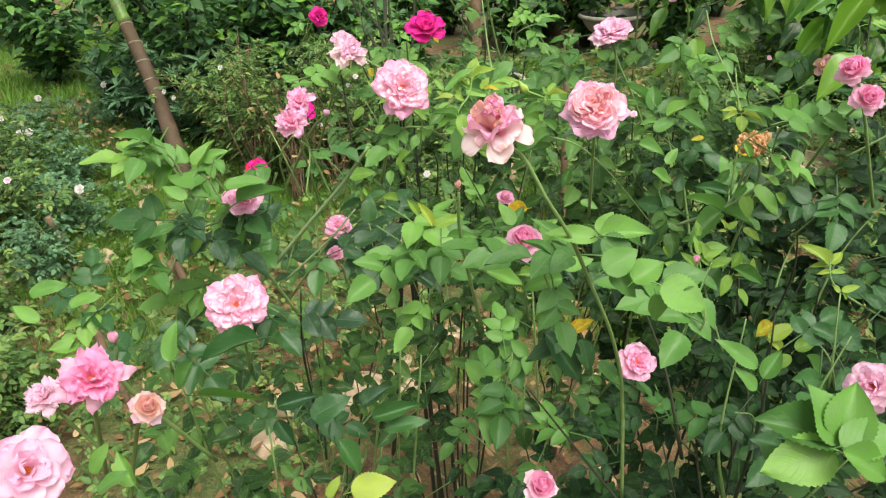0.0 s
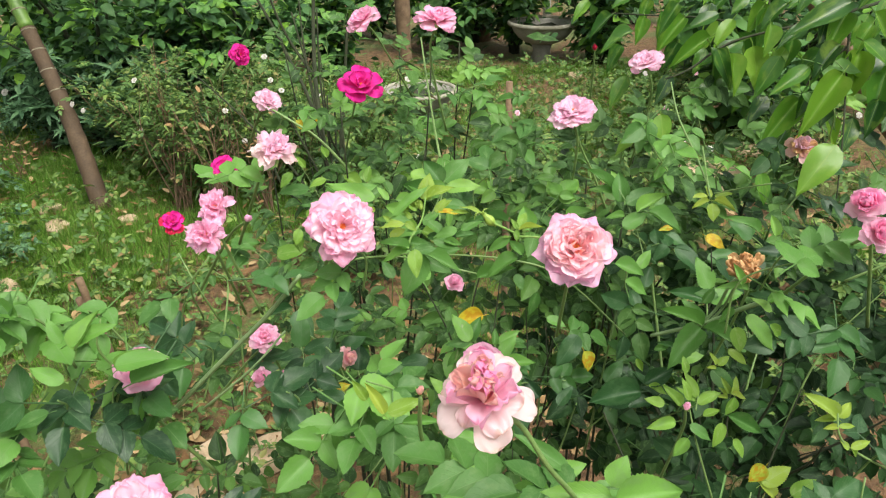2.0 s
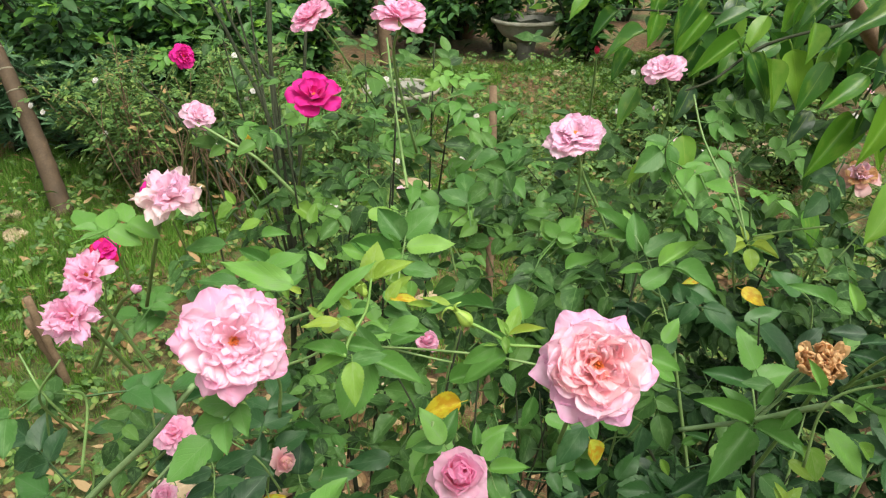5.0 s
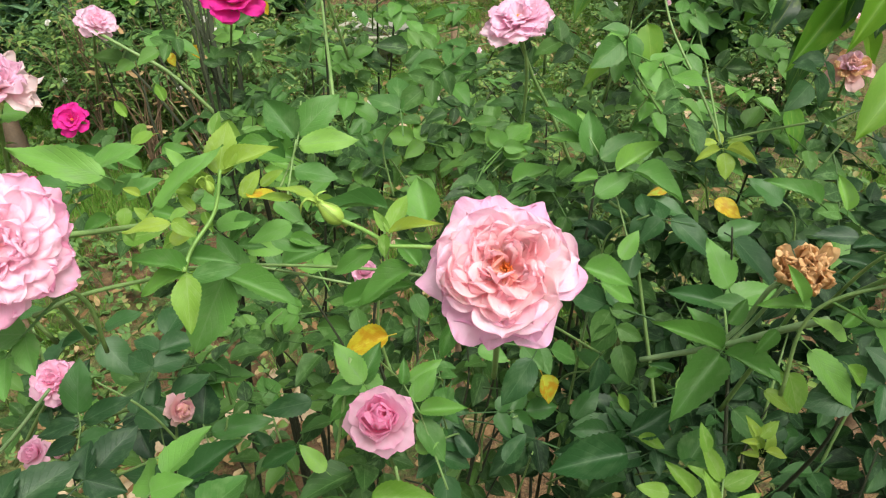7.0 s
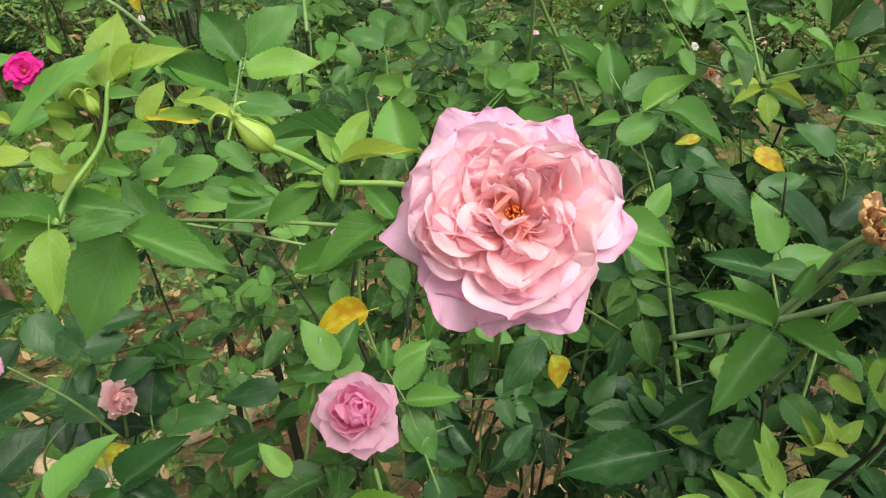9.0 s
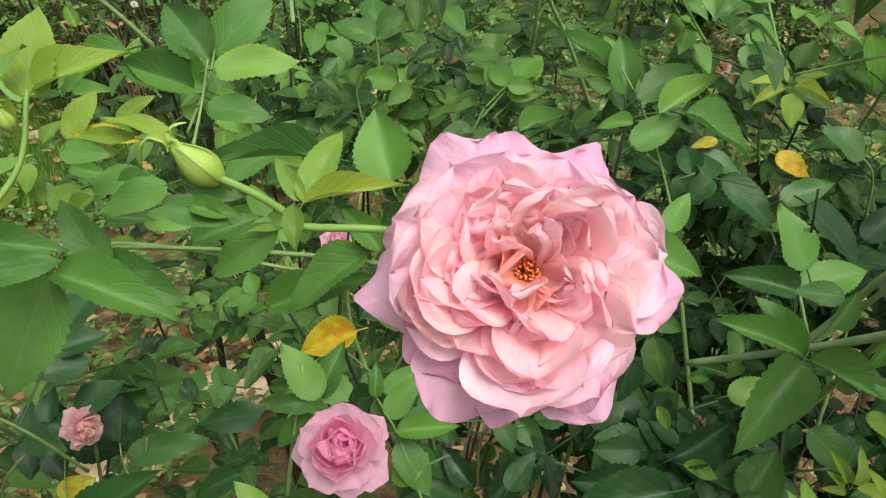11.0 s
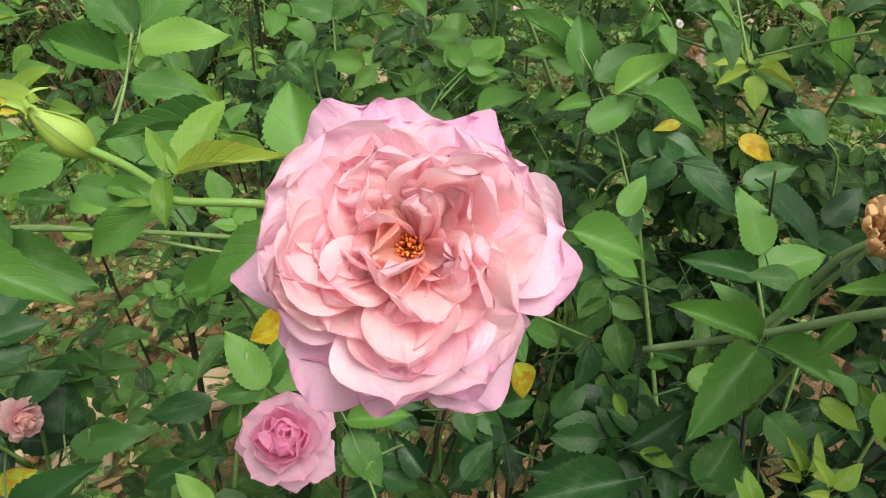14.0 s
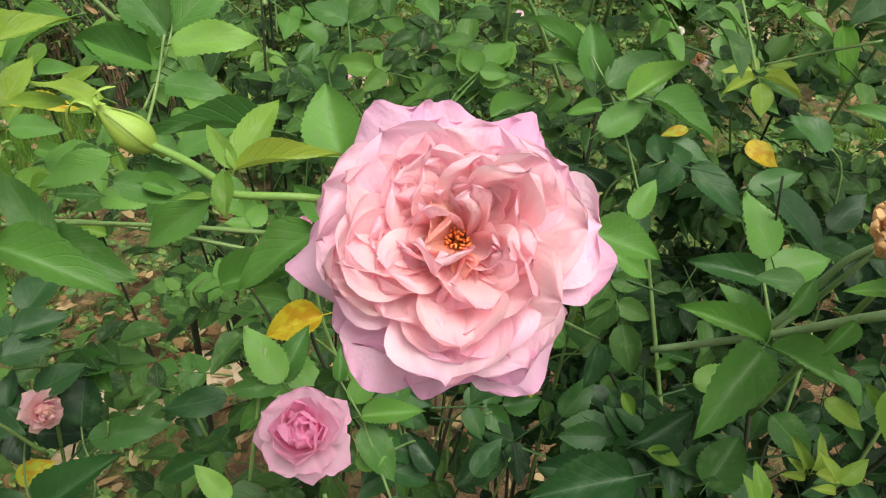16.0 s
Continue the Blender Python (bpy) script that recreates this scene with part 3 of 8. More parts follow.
def bloom(bush, pos, facing, size, rings, mats, label, seed=0, fine=False, tuft=True, tight=False, jitter=1.0, squash=1.0, lopsided=0.0, quartered=False):
    """A bloom of a bush: green cup, then petals ring by ring; mats go from the outermost ring inwards."""
    rng = random.Random(seed)
    m = aim(Vector(pos) - bush.base, facing, 0 if lopsided else rng.uniform(0, 360), size) @ Matrix.Diagonal((1, 1, squash, 1))
    head = child("bloom", CUP_TIGHT if tight else CUP, bush.root, m, label)
    nu, nv = (15, 13) if fine else (9, 7)
    for k, (count, length, width, a0, a1, ruffle, notch, cup, point, turn) in enumerate(rings):
        mat = mats[min(k, len(mats) - 1)]
        for i in range(count):
            kind = rng.randrange(5 if fine else 3)
            loose = jitter * (1 + 0.08 * k)
            spin = turn + 360 * i / count + rng.uniform(-12, 12) * loose
            if quartered and k > 3:
                spin += 15 * math.sin(radians(5 * spin))
            tip = a1 - lopsided * round(math.cos(radians(spin))) * (1.0 if k > 1 else 0.0)
            tip += 7.0 * (kind - 2) if fine and k > 1 else 0.0
            key = (length, width, a0, tip, nu, nv, 10 * k + kind, ruffle, notch, cup, point)
            lean, roll = rng.uniform(-7, 7) * loose, rng.uniform(-5, 5) * loose
            if fine and k > 3 and rng.random() < 0.3:
                lean, roll = lean + rng.uniform(-4, 16), roll + rng.choice((-1, 1)) * rng.uniform(12, 26)
            s = rng.uniform(0.88, 1.12) if quartered and k > 3 else rng.uniform(0.9, 1.08)
            child("petal", petal_kind(key, mat), head, pose(0, 0, 0.018 * k, 0, 0, spin) @ pose(0, 0, 0, lean, roll, 0) @ Matrix.Scale(s, 4))
    if tuft:
        child("stamen_tuft", TUFT, head, pose(0, 0, 0.1 if quartered else 0.03) @ Matrix.Scale(0.72, 4))
    bush.keep_clear.append((Vector(pos), Vector(facing).normalized(), size))
    return head


BUD_PROFILE = ((-0.7, 0.1), (-0.5, 0.11), (-0.36, 0.15), (-0.22, 0.29), (-0.06, 0.42), (0.18, 0.54), (0.45, 0.56), (0.72, 0.48), (0.98, 0.35), (1.2, 0.22), (1.4, 0.1), (1.5, 0.02))


def bud_radius(z):
    for (z0, r0), (z1, r1) in zip(BUD_PROFILE, BUD_PROFILE[1:]):
        if z0 <= z <= z1:
            return r0 + (r1 - r0) * (z - z0) / (z1 - z0)
    return 0.02


def green_bud(bush, pos, facing, size, label):
    """A tight bud: a plump body wrapped in five sepals, some of them drawn out into curling leafy tips."""
    m = aim(Vector(pos) - bush.base, facing, 170, size) @ Matrix.Diagonal((0.86, 0.86, 0.98, 1))
    v, f = tube([(0, 0, z) for z, _ in BUD_PROFILE], [r for _, r in BUD_PROFILE], 16)
    head = child("bloom", mesh_of("bud", v, f, None, (M_BUD_BODY,)), bush.root, m, label)
    for k, long in enumerate((2.3, 0.3, 0.6, 1.3, 0.25)):
        rng = random.Random(60 + k)
        verts, uvs, rows, cols = [], [], 22, 7
        for j in range(rows):
            t = j / (rows - 1)
            z = -0.25 + 1.65 * min(1.0, t / 0.65)
            over = max(0.0, (t - 0.6) / 0.4)
            r = bud_radius(z) + 0.045 + 0.02 * t
            half = 0.6 * (1 - 0.25 * t / 0.65) if t < 0.65 else 0.0
            width = r * half if over == 0 else max(r * half, (0.24 if long > 0.8 else 0.12) * (1 - over) ** 0.6 + 0.01)
            tooth = 0.05 * (j % 3 == 0) if over > 0.1 else 0.0
            for i in range(cols):
                u = 2 * i / (cols - 1) - 1
                a = u * width / max(r, 0.12)
                out = r + long * 0.55 * over ** 1.6 - 0.03 * u * u * (over > 0)
                verts.append((math.sin(a) * max(r, 0.12) + u * tooth, math.cos(a) * out, z + long * (0.75 * over - 0.7 * over ** 2.6)))
                uvs.append((0.5 + 0.5 * u, t))
        child("sepal", mesh_of("sepal", verts, grid_faces(cols, rows), uvs, (M_SEPAL,)), head, pose(0, 0, 0, 0, 0, 72 * k + rng.uniform(-8, 8)))
    bush.keep_clear.append((Vector(pos), Vector(facing).normalized(), size))
    return head


# ---- bushes ----
class Bush:
    """A rose bush: an empty on the ground that carries canes, leaves and blooms."""

    def __init__(self, name, base, hub, label, category, seed, group="rose bushes"):
        self.base, self.hub, self.rng = Vector(base), Vector(hub), random.Random(seed)
        self.root = tagged(new(name), label, category, group)
        self.root.location = self.base
        self.root.empty_display_size = 0.05
        self.keep_clear, self.leaves, self.blades = [], [], 0

    def cane(self, points, r0=0.004, r1=0.0022, mat=None, name="cane", thorns=True):
        """A cane along points in world places."""
        path = bend([Vector(p) - self.base for p in points], 7)
        n = len(path)
        v, f = tube(path, [r0 + (r1 - r0) * k / (n - 1) for k in range(n)], 6)
        if thorns:
            for k in range(3, n - 2, 3):
                side = (path[k + 1] - path[k]).orthogonal().normalized()
                side.rotate(Matrix.Rotation(self.rng.uniform(0, 6.3), 3, path[k + 1] - path[k]))
                r = r0 + (r1 - r0) * k / (n - 1)
                tv, tf = tube([path[k] + side * r * 0.6, path[k] + side * (r + 0.0045)], [0.0016, 0.0002], 4, False)
                base = len(v)
                v += tv
                f += [tuple(i + base for i in q) for q in tf]
        child(name, mesh_of(name, v, f, None, (mat or M_STEM,)), self.root)
        return [p + self.base for p in path]

    def leaf(self, pos, azimuth, rise=-5, roll=0, scale=1.0, kind=None, mat=None, own=True):
        self.leaves.append((Vector(pos), azimuth, rise, roll, scale, self.rng.randrange(8) if kind is None else kind, mat or M_LEAF, own))

    def blade(self, base, tip, width=0.6, mat=None, twist=0.0, smooth_edge=False):
        """One leaf from base to tip, its face turned up to the light."""
        base, tip = Vector(base), Vector(tip)
        along = tip - base
        size = along.length
        along.normalize()
        face = Vector((self.rng.uniform(-0.25, 0.25), -0.55 + self.rng.uniform(-0.2, 0.2), 0.8))
        face = (face - along * face.dot(along)).normalized()
        side = along.cross(face)
        m = Matrix((side, along, face)).transposed().to_4x4()
        m.translation = base - self.base
        m = m @ pose(0, 0, 0, 0, twist, 0) @ Matrix.Diagonal((size * width * 0.87, size, size, 1))
        child("leaf", blade_mesh(self.rng.randrange(4), mat or M_LEAF, smooth_edge), self.root, m)
        self.blades = self.blades + 1

    def shoot(self, tip, reach=0.1, count=4, mat=None, fine=False, lift=0.0, scale=1.0, r=0.0013):
        """A side shoot that ends at tip, with leaves along it."""
        rng, tip = self.rng, Vector(tip)
        away = tip - self.hub
        away.z = 0
        away = away.normalized() if away.length > 1e-3 else Vector((0, 1, 0))
        foot = tip + Vector((rng.uniform(-0.05, 0.05), rng.uniform(-0.01, 0.07), -reach * rng.uniform(0.7, 1.1)))
        knee = foot.lerp(tip, 0.5) + Vector((rng.uniform(-0.02, 0.02), rng.uniform(-0.02, 0.02), 0.01))
        path = self.cane([foot, knee, tip - Vector((0, 0, 0.006))], r, 0.0008, mat=M_STEM, name="stem", thorns=False)
        side = rng.choice((-1, 1))
        flat = math.degrees(math.atan2(-away.x, away.y))
        for k in range(count):
            p = path[int((len(path) - 1) * (1 - 0.75 * k / max(1, count)))]
            side = -side
            turn = flat + (rng.uniform(-35, 35) if k == 0 else side * rng.uniform(45, 110))
            if k == 0:
                p = p - Vector((-math.sin(radians(turn)), math.cos(radians(turn)), 0)) * 0.045
            self.leaf(p, turn, rng.uniform(-22, 18) + lift, rng.uniform(-25, 25), scale * rng.uniform(0.85, 1.15), (8 + rng.randrange(6)) if fine else None, mat)

    def fill(self, count, centre, spread, mat=None):
        """Inner foliage round a centre, thinner towards the edges."""
        rng = self.rng
        for _ in range(count):
            d = Vector((rng.gauss(0, 0.5), rng.gauss(0, 0.5), rng.gauss(0, 0.5)))
            p = Vector(centre) + Vector((d.x * spread[0], d.y * spread[1], d.z * spread[2]))
            az = math.degrees(math.atan2(-d.x, d.y)) + rng.uniform(-70, 70)
            self.leaf(p, az, rng.uniform(-35, 20), rng.uniform(-30, 30), rng.uniform(0.8, 1.15), None, mat, own=False)

    def clear(self, p, reach):
        """False where a leaf would stand before one of the blooms."""
        for at, facing, size in self.every_clear:
            d = p - at
            along = d.dot(facing)
            if -0.3 * size < along < 0.6 and (d - facing * along).length < size * 1.05 + reach:
                return False
        return True

    def finish(self, every_clear, mass_mat, own_limit=295):
        self.every_clear = every_clear
        kept, rest = 0, {}
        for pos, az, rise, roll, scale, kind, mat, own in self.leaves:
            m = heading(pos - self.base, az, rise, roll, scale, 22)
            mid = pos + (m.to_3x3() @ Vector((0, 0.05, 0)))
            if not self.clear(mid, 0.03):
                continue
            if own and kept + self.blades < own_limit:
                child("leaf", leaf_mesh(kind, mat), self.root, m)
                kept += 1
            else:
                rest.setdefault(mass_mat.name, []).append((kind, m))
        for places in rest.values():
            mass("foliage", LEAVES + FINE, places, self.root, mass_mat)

# ---- ground and far garden ----
def make_ground():
    """One sheet, finely bumpy near the beds and flat out to the horizon."""
    near = [i * 0.25 for i in range(-40, 41)]
    steps = [-400, -150, -60, -30, -18] + near + [18, 30, 60, 150, 400]
    verts = []
    for y in steps:
        for x in steps:
            far = max(abs(x), abs(y - 3))
            h = 0.05 * (noise.noise((x * 0.9, y * 0.9, 0.3)) + 0.5 * noise.noise((x * 2.3, y * 2.3, 4.1))) if far < 12 else -0.05
            verts.append((x, y + 3, h))
    n = len(steps)
    return tagged(new("ground", mesh_of("ground", verts, grid_faces(n, n), None, (M_GROUND,))), "bare reddish garden soil with patches of grass", "ground", kind="structure")


def blade(seed):
    rng = random.Random(seed)
    verts, uvs, faces = [], [], []
    for _ in range(7):
        a, lean, h = rng.uniform(0, 6.283), rng.uniform(0.1, 0.7), rng.uniform(0.05, 0.13)
        foot = Vector((rng.uniform(-0.03, 0.03), rng.uniform(-0.03, 0.03), -0.01))
        side = Vector((-math.sin(a), math.cos(a), 0)) * 0.0035
        out = Vector((math.cos(a), math.sin(a), 0))
        b = len(verts)
        for k in range(3):
            t = k / 2
            p = foot + out * lean * h * t * t + Vector((0, 0, h * t))
            w = side * (1 - t * 0.85)
            verts += [p - w, p + w]
            uvs += [(0, t), (1, t)]
        faces += [(b, b + 1, b + 3, b + 2), (b + 2, b + 3, b + 5, b + 4)]
    return np.array([tuple(v) for v in verts]), np.array(uvs), faces


def lone_leaf(seed, length, width, seg=5, droop=0.4):
    v, u, f = leaflet(length, width, seg, random.Random(seed), 0.15, droop)
    return np.array(v), np.array(u), f


def whorl(seed):
    """Seven narrow leaves that spread from the end of a twig."""
    rng = random.Random(seed)
    verts, uvs, faces = [], [], []
    for k in range(7):
        v, u, f = lone_leaf(seed * 9 + k, rng.uniform(0.1, 0.14), 0.032, 4)
        m = pose(0, 0, 0, 0, 0, 360 * k / 7 + rng.uniform(-15, 15)) @ pose(0, 0, 0, rng.uniform(10, 40), 0, 0)
        b = len(verts)
        verts += [tuple(m @ Vector(p)) for p in v]
        uvs += [tuple(p) for p in u]
        faces += [tuple(i + b for i in q) for q in f]
    return np.array(verts), np.array(uvs), faces


BLADES = [blade(i) for i in range(6)]
WEEDS = [compound_leaf(80 + i, 2, 0.03, 4) for i in range(4)]
BROAD = [lone_leaf(i, 0.105, 0.066) for i in range(4)]
NARROW = [lone_leaf(20 + i, 0.07, 0.014, 3) for i in range(4)]
WHORL = [whorl(40 + i) for i in range(4)]
DRY = [lone_leaf(30 + i, 0.06, 0.03, 4, -0.5) for i in range(4)]


def scatter(name, templates, material, count, region, seed, label, size=(0.7, 1.4), low=0.0, high=0.02, tilt=25, patch=None):
    """Small plants or dry leaves strewn over a rectangle of ground."""
    rng = random.Random(seed)
    places = []
    while len(places) < count:
        x, y = rng.uniform(*region[:2]), rng.uniform(*region[2:])
        if patch is not None and noise.noise((x * 0.8, y * 0.8, 7.7 + patch)) < 0.06 + 0.2 * (rng.random() - 0.5):
            if rng.random() < 0.93:
                continue
        places.append((rng.randrange(len(templates)), pose(x, y, rng.uniform(low, high), rng.uniform(-tilt, tilt), rng.uniform(-tilt, tilt), rng.uniform(0, 360)) @ Matrix.Scale(rng.uniform(*size), 4)))
    ob = mass(name, templates, places, None, material, label)
    ob["category"] = name.replace("_", " ")
    return ob


def shrub(name, base, spread, height, templates, material, count, seed, label, stems=9, size=(0.8, 1.3), stem_mat=None, droop=20, thick=0.014):
    """A garden shrub: forked stems and clumps of many small leaves with gaps between them."""
    rng = random.Random(seed)
    root = tagged(new(name), label, "shrub", "garden shrubs")
    root.location = base
    clumps = []
    for k in range(stems):
        a, r = rng.uniform(0, 6.283), math.sqrt(rng.random())
        top = Vector((spread * r * math.cos(a), spread * r * math.sin(a), height * rng.uniform(0.55, 1.0) * (1 - 0.3 * r)))
        path = bend([(rng.uniform(-0.08, 0.08), rng.uniform(-0.08, 0.08), -0.02), top * 0.5 + Vector((rng.uniform(-0.1, 0.1), rng.uniform(-0.1, 0.1), height * 0.08)), top], 5)
        n = len(path)
        v, f = tube(path, [thick * (1 - 0.75 * i / (n - 1)) * height for i in range(n)], 5)
        child("stem", mesh_of("stem", v, f, None, (stem_mat or M_CANE,)), root)
        clumps += [(p, rng.uniform(0.5, 1.0)) for p in path[2:]]
    places = []
    for _ in range(count):
        p, s = rng.choice(clumps)
        d = Vector((rng.gauss(0, 1), rng.gauss(0, 1), rng.gauss(0, 0.8))) * spread * 0.16 * s
        q = p + d
        q.z = max(0.03, q.z)
        az = math.degrees(math.atan2(-d.x, d.y))
        places.append((rng.randrange(len(templates)), heading(q, az + rng.uniform(-60, 60), rng.uniform(-droop * 2, 30), rng.uniform(-40, 40), rng.uniform(*size))))
    mass("foliage", templates, places, root, material)
    return root


def small_flower(root, spot, size, mats, seed, label):
    """A far bloom of a few petals on a shrub."""
    rng = random.Random(seed)
    head = child("bloom", CUP, root, aim(spot, (rng.uniform(-0.5, 0.5), -1, rng.uniform(0.4, 1.2)), rng.uniform(0, 360), size), label)
    for k, (count, length, width, a0, a1, ruffle, notch, cup, point, turn) in enumerate(SIMPLE):
        for i in range(count):
            key = (length, width, a0, a1, 4, 4, 200 + 5 * k + i % 2, ruffle, notch, cup, point)
            child("petal", petal_kind(key, mats[min(k, len(mats) - 1)]), head, pose(0, 0, 0, 0, 0, turn + 360 * i / count + rng.uniform(-10, 10)))


def palm(base, top, r):
    """A slim ringed palm trunk, brown below and green above."""
    base, top = Vector(base), Vector(top)
    root = tagged(new("palm_tree"), "slender leaning palm trunk with pale rings", "tree")
    root.location = base
    along = top - base
    for name, t0, t1, mat in (("trunk", -0.02, 0.8, M_TRUNK), ("crown_shaft", 0.8, 1.3, M_TRUNK_GREEN)):
        n = 26
        pts, rad = [], []
        for k in range(n):
            t = t0 + (t1 - t0) * k / (n - 1)
            pts.append(along * t + Vector((0.03 * math.sin(t * 4), 0, 0)))
            rad.append(r * (1.25 - 0.4 * t + 0.05 * math.sin(k * 2.1) + (0.12 * max(0, 0.08 - t) / 0.08)))
        v, f = tube(pts, rad, 14)
        child(name, mesh_of(name, v, f, None, (mat,)), root)
    for k in range(8):
        t = 0.52 + k * 0.09
        c = along * t + Vector((0.03 * math.sin(t * 4), 0, 0))
        d = along.normalized() * 0.008
        v, f = tube([c - d, c - d * 0.5, c + d * 0.5, c + d], [r * (1.2 - 0.4 * t), r * (1.34 - 0.4 * t), r * (1.34 - 0.4 * t), r * (1.2 - 0.4 * t)], 14)
        child("leaf_scar", mesh_of("leaf_scar", v, f, None, (M_RING,)), root)
    rng = random.Random(12)
    head = along * 1.28
    for k in range(8):
        a = 2 * math.pi * k / 8 + 0.3
        out = Vector((math.cos(a), math.sin(a), 0))
        spine = bend([head, head + out * 0.35 + Vector((0, 0, 0.5)), head + out * 1.0 + Vector((0, 0, 0.45)), head + out * 1.5 + Vector((0, 0, -0.05))], 6)
        v, f = tube(spine, [0.014 - 0.011 * i / (len(spine) - 1) for i in range(len(spine))], 5)
        uv = [(0.5, 0.5)] * len(v)
        for i in range(3, len(spine)):
            for s in (-1, 1):
                d = spine[i] - spine[i - 1]
                side = d.cross(Vector((0, 0, 1))).normalized() * s
                az = math.degrees(math.atan2(-(side.x + out.x * 0.5), side.y + out.y * 0.5))
                lv, lu, lf = leaflet(0.4, 0.035, 4, rng, 0.2, 0.8)
                m = heading(spine[i], az, rng.uniform(-25, 0), 0)
                b = len(v)
                v += [m @ Vector(p) for p in lv]
                uv += lu
                f += [tuple(j + b for j in q) for q in lf]
        child("frond", mesh_of("frond", v, f, uv, (M_GARDEN,)), root)
    return root


def stake(base, top, r=0.018, label="weathered brown wooden garden stake"):
    rng = random.Random(int(abs(base[0] * 1000)))
    base, top = Vector(base), Vector(top)
    n = 9
    pts = [base.lerp(top, k / (n - 1)) + Vector((rng.uniform(-0.003, 0.003), rng.uniform(-0.003, 0.003), 0)) for k in range(n)]
    v, f = tube([p - base for p in pts], [r * rng.uniform(0.88, 1.1) for _ in range(n)], 8)
    ob = tagged(new("garden_stake", mesh_of("garden_stake", v, f, None, (M_WOOD,))), label, "stake", "garden stakes")
    ob.location = base
    return ob


def stone(pos, size, seed, squash=0.4):
    """A broken slab: a flat lump with a few plane faces and worn corners."""
    rng = random.Random(seed)
    bm = bmesh.new()
    bmesh.ops.create_icosphere(bm, subdivisions=3, radius=1)
    cuts = []
    for k in range(6):
        a = 2 * math.pi * k / 6 + rng.uniform(-0.4, 0.4)
        cuts.append((Vector((math.cos(a), math.sin(a), rng.uniform(-0.1, 0.25))).normalized(), rng.uniform(0.6, 0.85)))
    cuts.append((Vector((rng.uniform(-0.12, 0.12), rng.uniform(-0.12, 0.12), 1)).normalized(), 0.55))
    for v in bm.verts:
        for n, d in cuts:
            over = v.co.dot(n) - d
            if over > 0:
                v.co -= n * over * 0.94
        v.co += v.co.normalized() * 0.05 * noise.noise(v.co * 3 + Vector((seed * 3.1, 0, 0)))
        v.co = Vector((v.co.x * size * 1.25, v.co.y * size * 0.95, v.co.z * size * squash * 1.4))
    me = bpy.data.meshes.new("stone")
    bm.to_mesh(me)
    bm.free()
    me.materials.append(M_STONE)
    me.polygons.foreach_set("use_smooth", [True] * len(me.polygons))
    ob = tagged(new("stone", me), "pale buff stone lying on the soil", "stone", "garden stones")
    ob.matrix_basis = pose(*pos, rng.uniform(-8, 8), rng.uniform(-8, 8), rng.uniform(0, 360))
    return ob


def basin(pos, r, h):
    """A round cement basin on a short stub, with posts behind it."""
    root = tagged(new("cement_basin"), "weathered grey cement basin with a thick rim", "basin")
    root.location = pos
    sides = 40
    prof = [(0.3, -0.05), (0.52, -0.02), (0.72, 0.1), (0.88, 0.3), (0.96, 0.48), (0.98, 0.52), (0.9, 0.5), (0.8, 0.25), (0.55, 0.02), (0.0, -0.04)]
    verts = [(r * a * math.cos(2 * math.pi * s / sides), r * a * math.sin(2 * math.pi * s / sides), h + r * b) for a, b in prof for s in range(sides)]
    faces = [(k * sides + s, k * sides + (s + 1) % sides, (k + 1) * sides + (s + 1) % sides, (k + 1) * sides + s) for k in range(len(prof) - 1) for s in range(sides)]
    child("bowl", mesh_of("bowl", verts, faces, None, (M_CEMENT,)), root)
    ring = [Vector((r * math.cos(2 * math.pi * s / sides), r * math.sin(2 * math.pi * s / sides), h + r * 0.52)) for s in range(sides + 1)]
    v, f = tube(ring, r * 0.065, 8, False)
    child("rim", mesh_of("rim", v, f, None, (M_RIM,)), root)
    # Dark disc added in place of unseen soil; it dims the bright open bowl.
    soil = [(r * a * math.cos(2 * math.pi * k / 24), r * a * math.sin(2 * math.pi * k / 24), h + r * (0.36 + 0.05 * math.sin(k * 1.9) * a)) for a in (0.86, 0.45) for k in range(24)] + [(0, 0, h + r * 0.4)]
    ring = [(k, (k + 1) % 24, 24 + (k + 1) % 24, 24 + k) for k in range(24)] + [(24 + k, 24 + (k + 1) % 24, 48) for k in range(24)]
    child("soil", mesh_of("soil", soil, ring, None, (M_CANE,)), root, None, "dark disc added inside the basin to dim it")
    v, f = tube([(0, 0, -0.05), (0, 0, h * 0.5), (0, 0, h + 0.03)], [r * 0.34, r * 0.26, r * 0.34], 12)
    child("pedestal", mesh_of("pedestal", v, f, None, (M_CEMENT,)), root)
    return root


def post(pos, r, h, label="grey cement post at the edge of the garden"):
    n = 8
    v, f = tube([(0, 0, -0.05 + h * k / (n - 1)) for k in range(n)], [r * (1.0 + 0.04 * math.sin(k * 2.3)) for k in range(n)], 10)
    ob = tagged(new("cement_post", mesh_of("cement_post", v, f, None, (M_CEMENT,))), label, "post", "cement posts")
    ob.location = pos
    return ob


make_ground()

# ---- the garden behind ----
palm((-2.095, 5.363, 0.000), (-2.690, 6.158, 1.523), 0.055)
basin((2.25, 9.95, 0), 0.45, 0.27)
basin((0.43, 7.35, 0), 0.36, 0.12)
stake((0.36, 8.95, -0.03), (0.30, 8.95, 2.3), 0.085, "thick reddish brown wooden post")
stake((1.64, 11.5, -0.03), (1.64, 11.5, 2.4), 0.16, "thick reddish brown wooden post")
post((2.62, 12.98, 0), 0.07, 2.2)
post((2.97, 12.87, 0), 0.07, 2.2)
stone((-1.69, 3.05, 0.0), 0.06, 4)
stone((-1.73, 3.28, 0.0), 0.07, 5)
stone((-2.27, 4.99, 0.02), 0.10, 6)
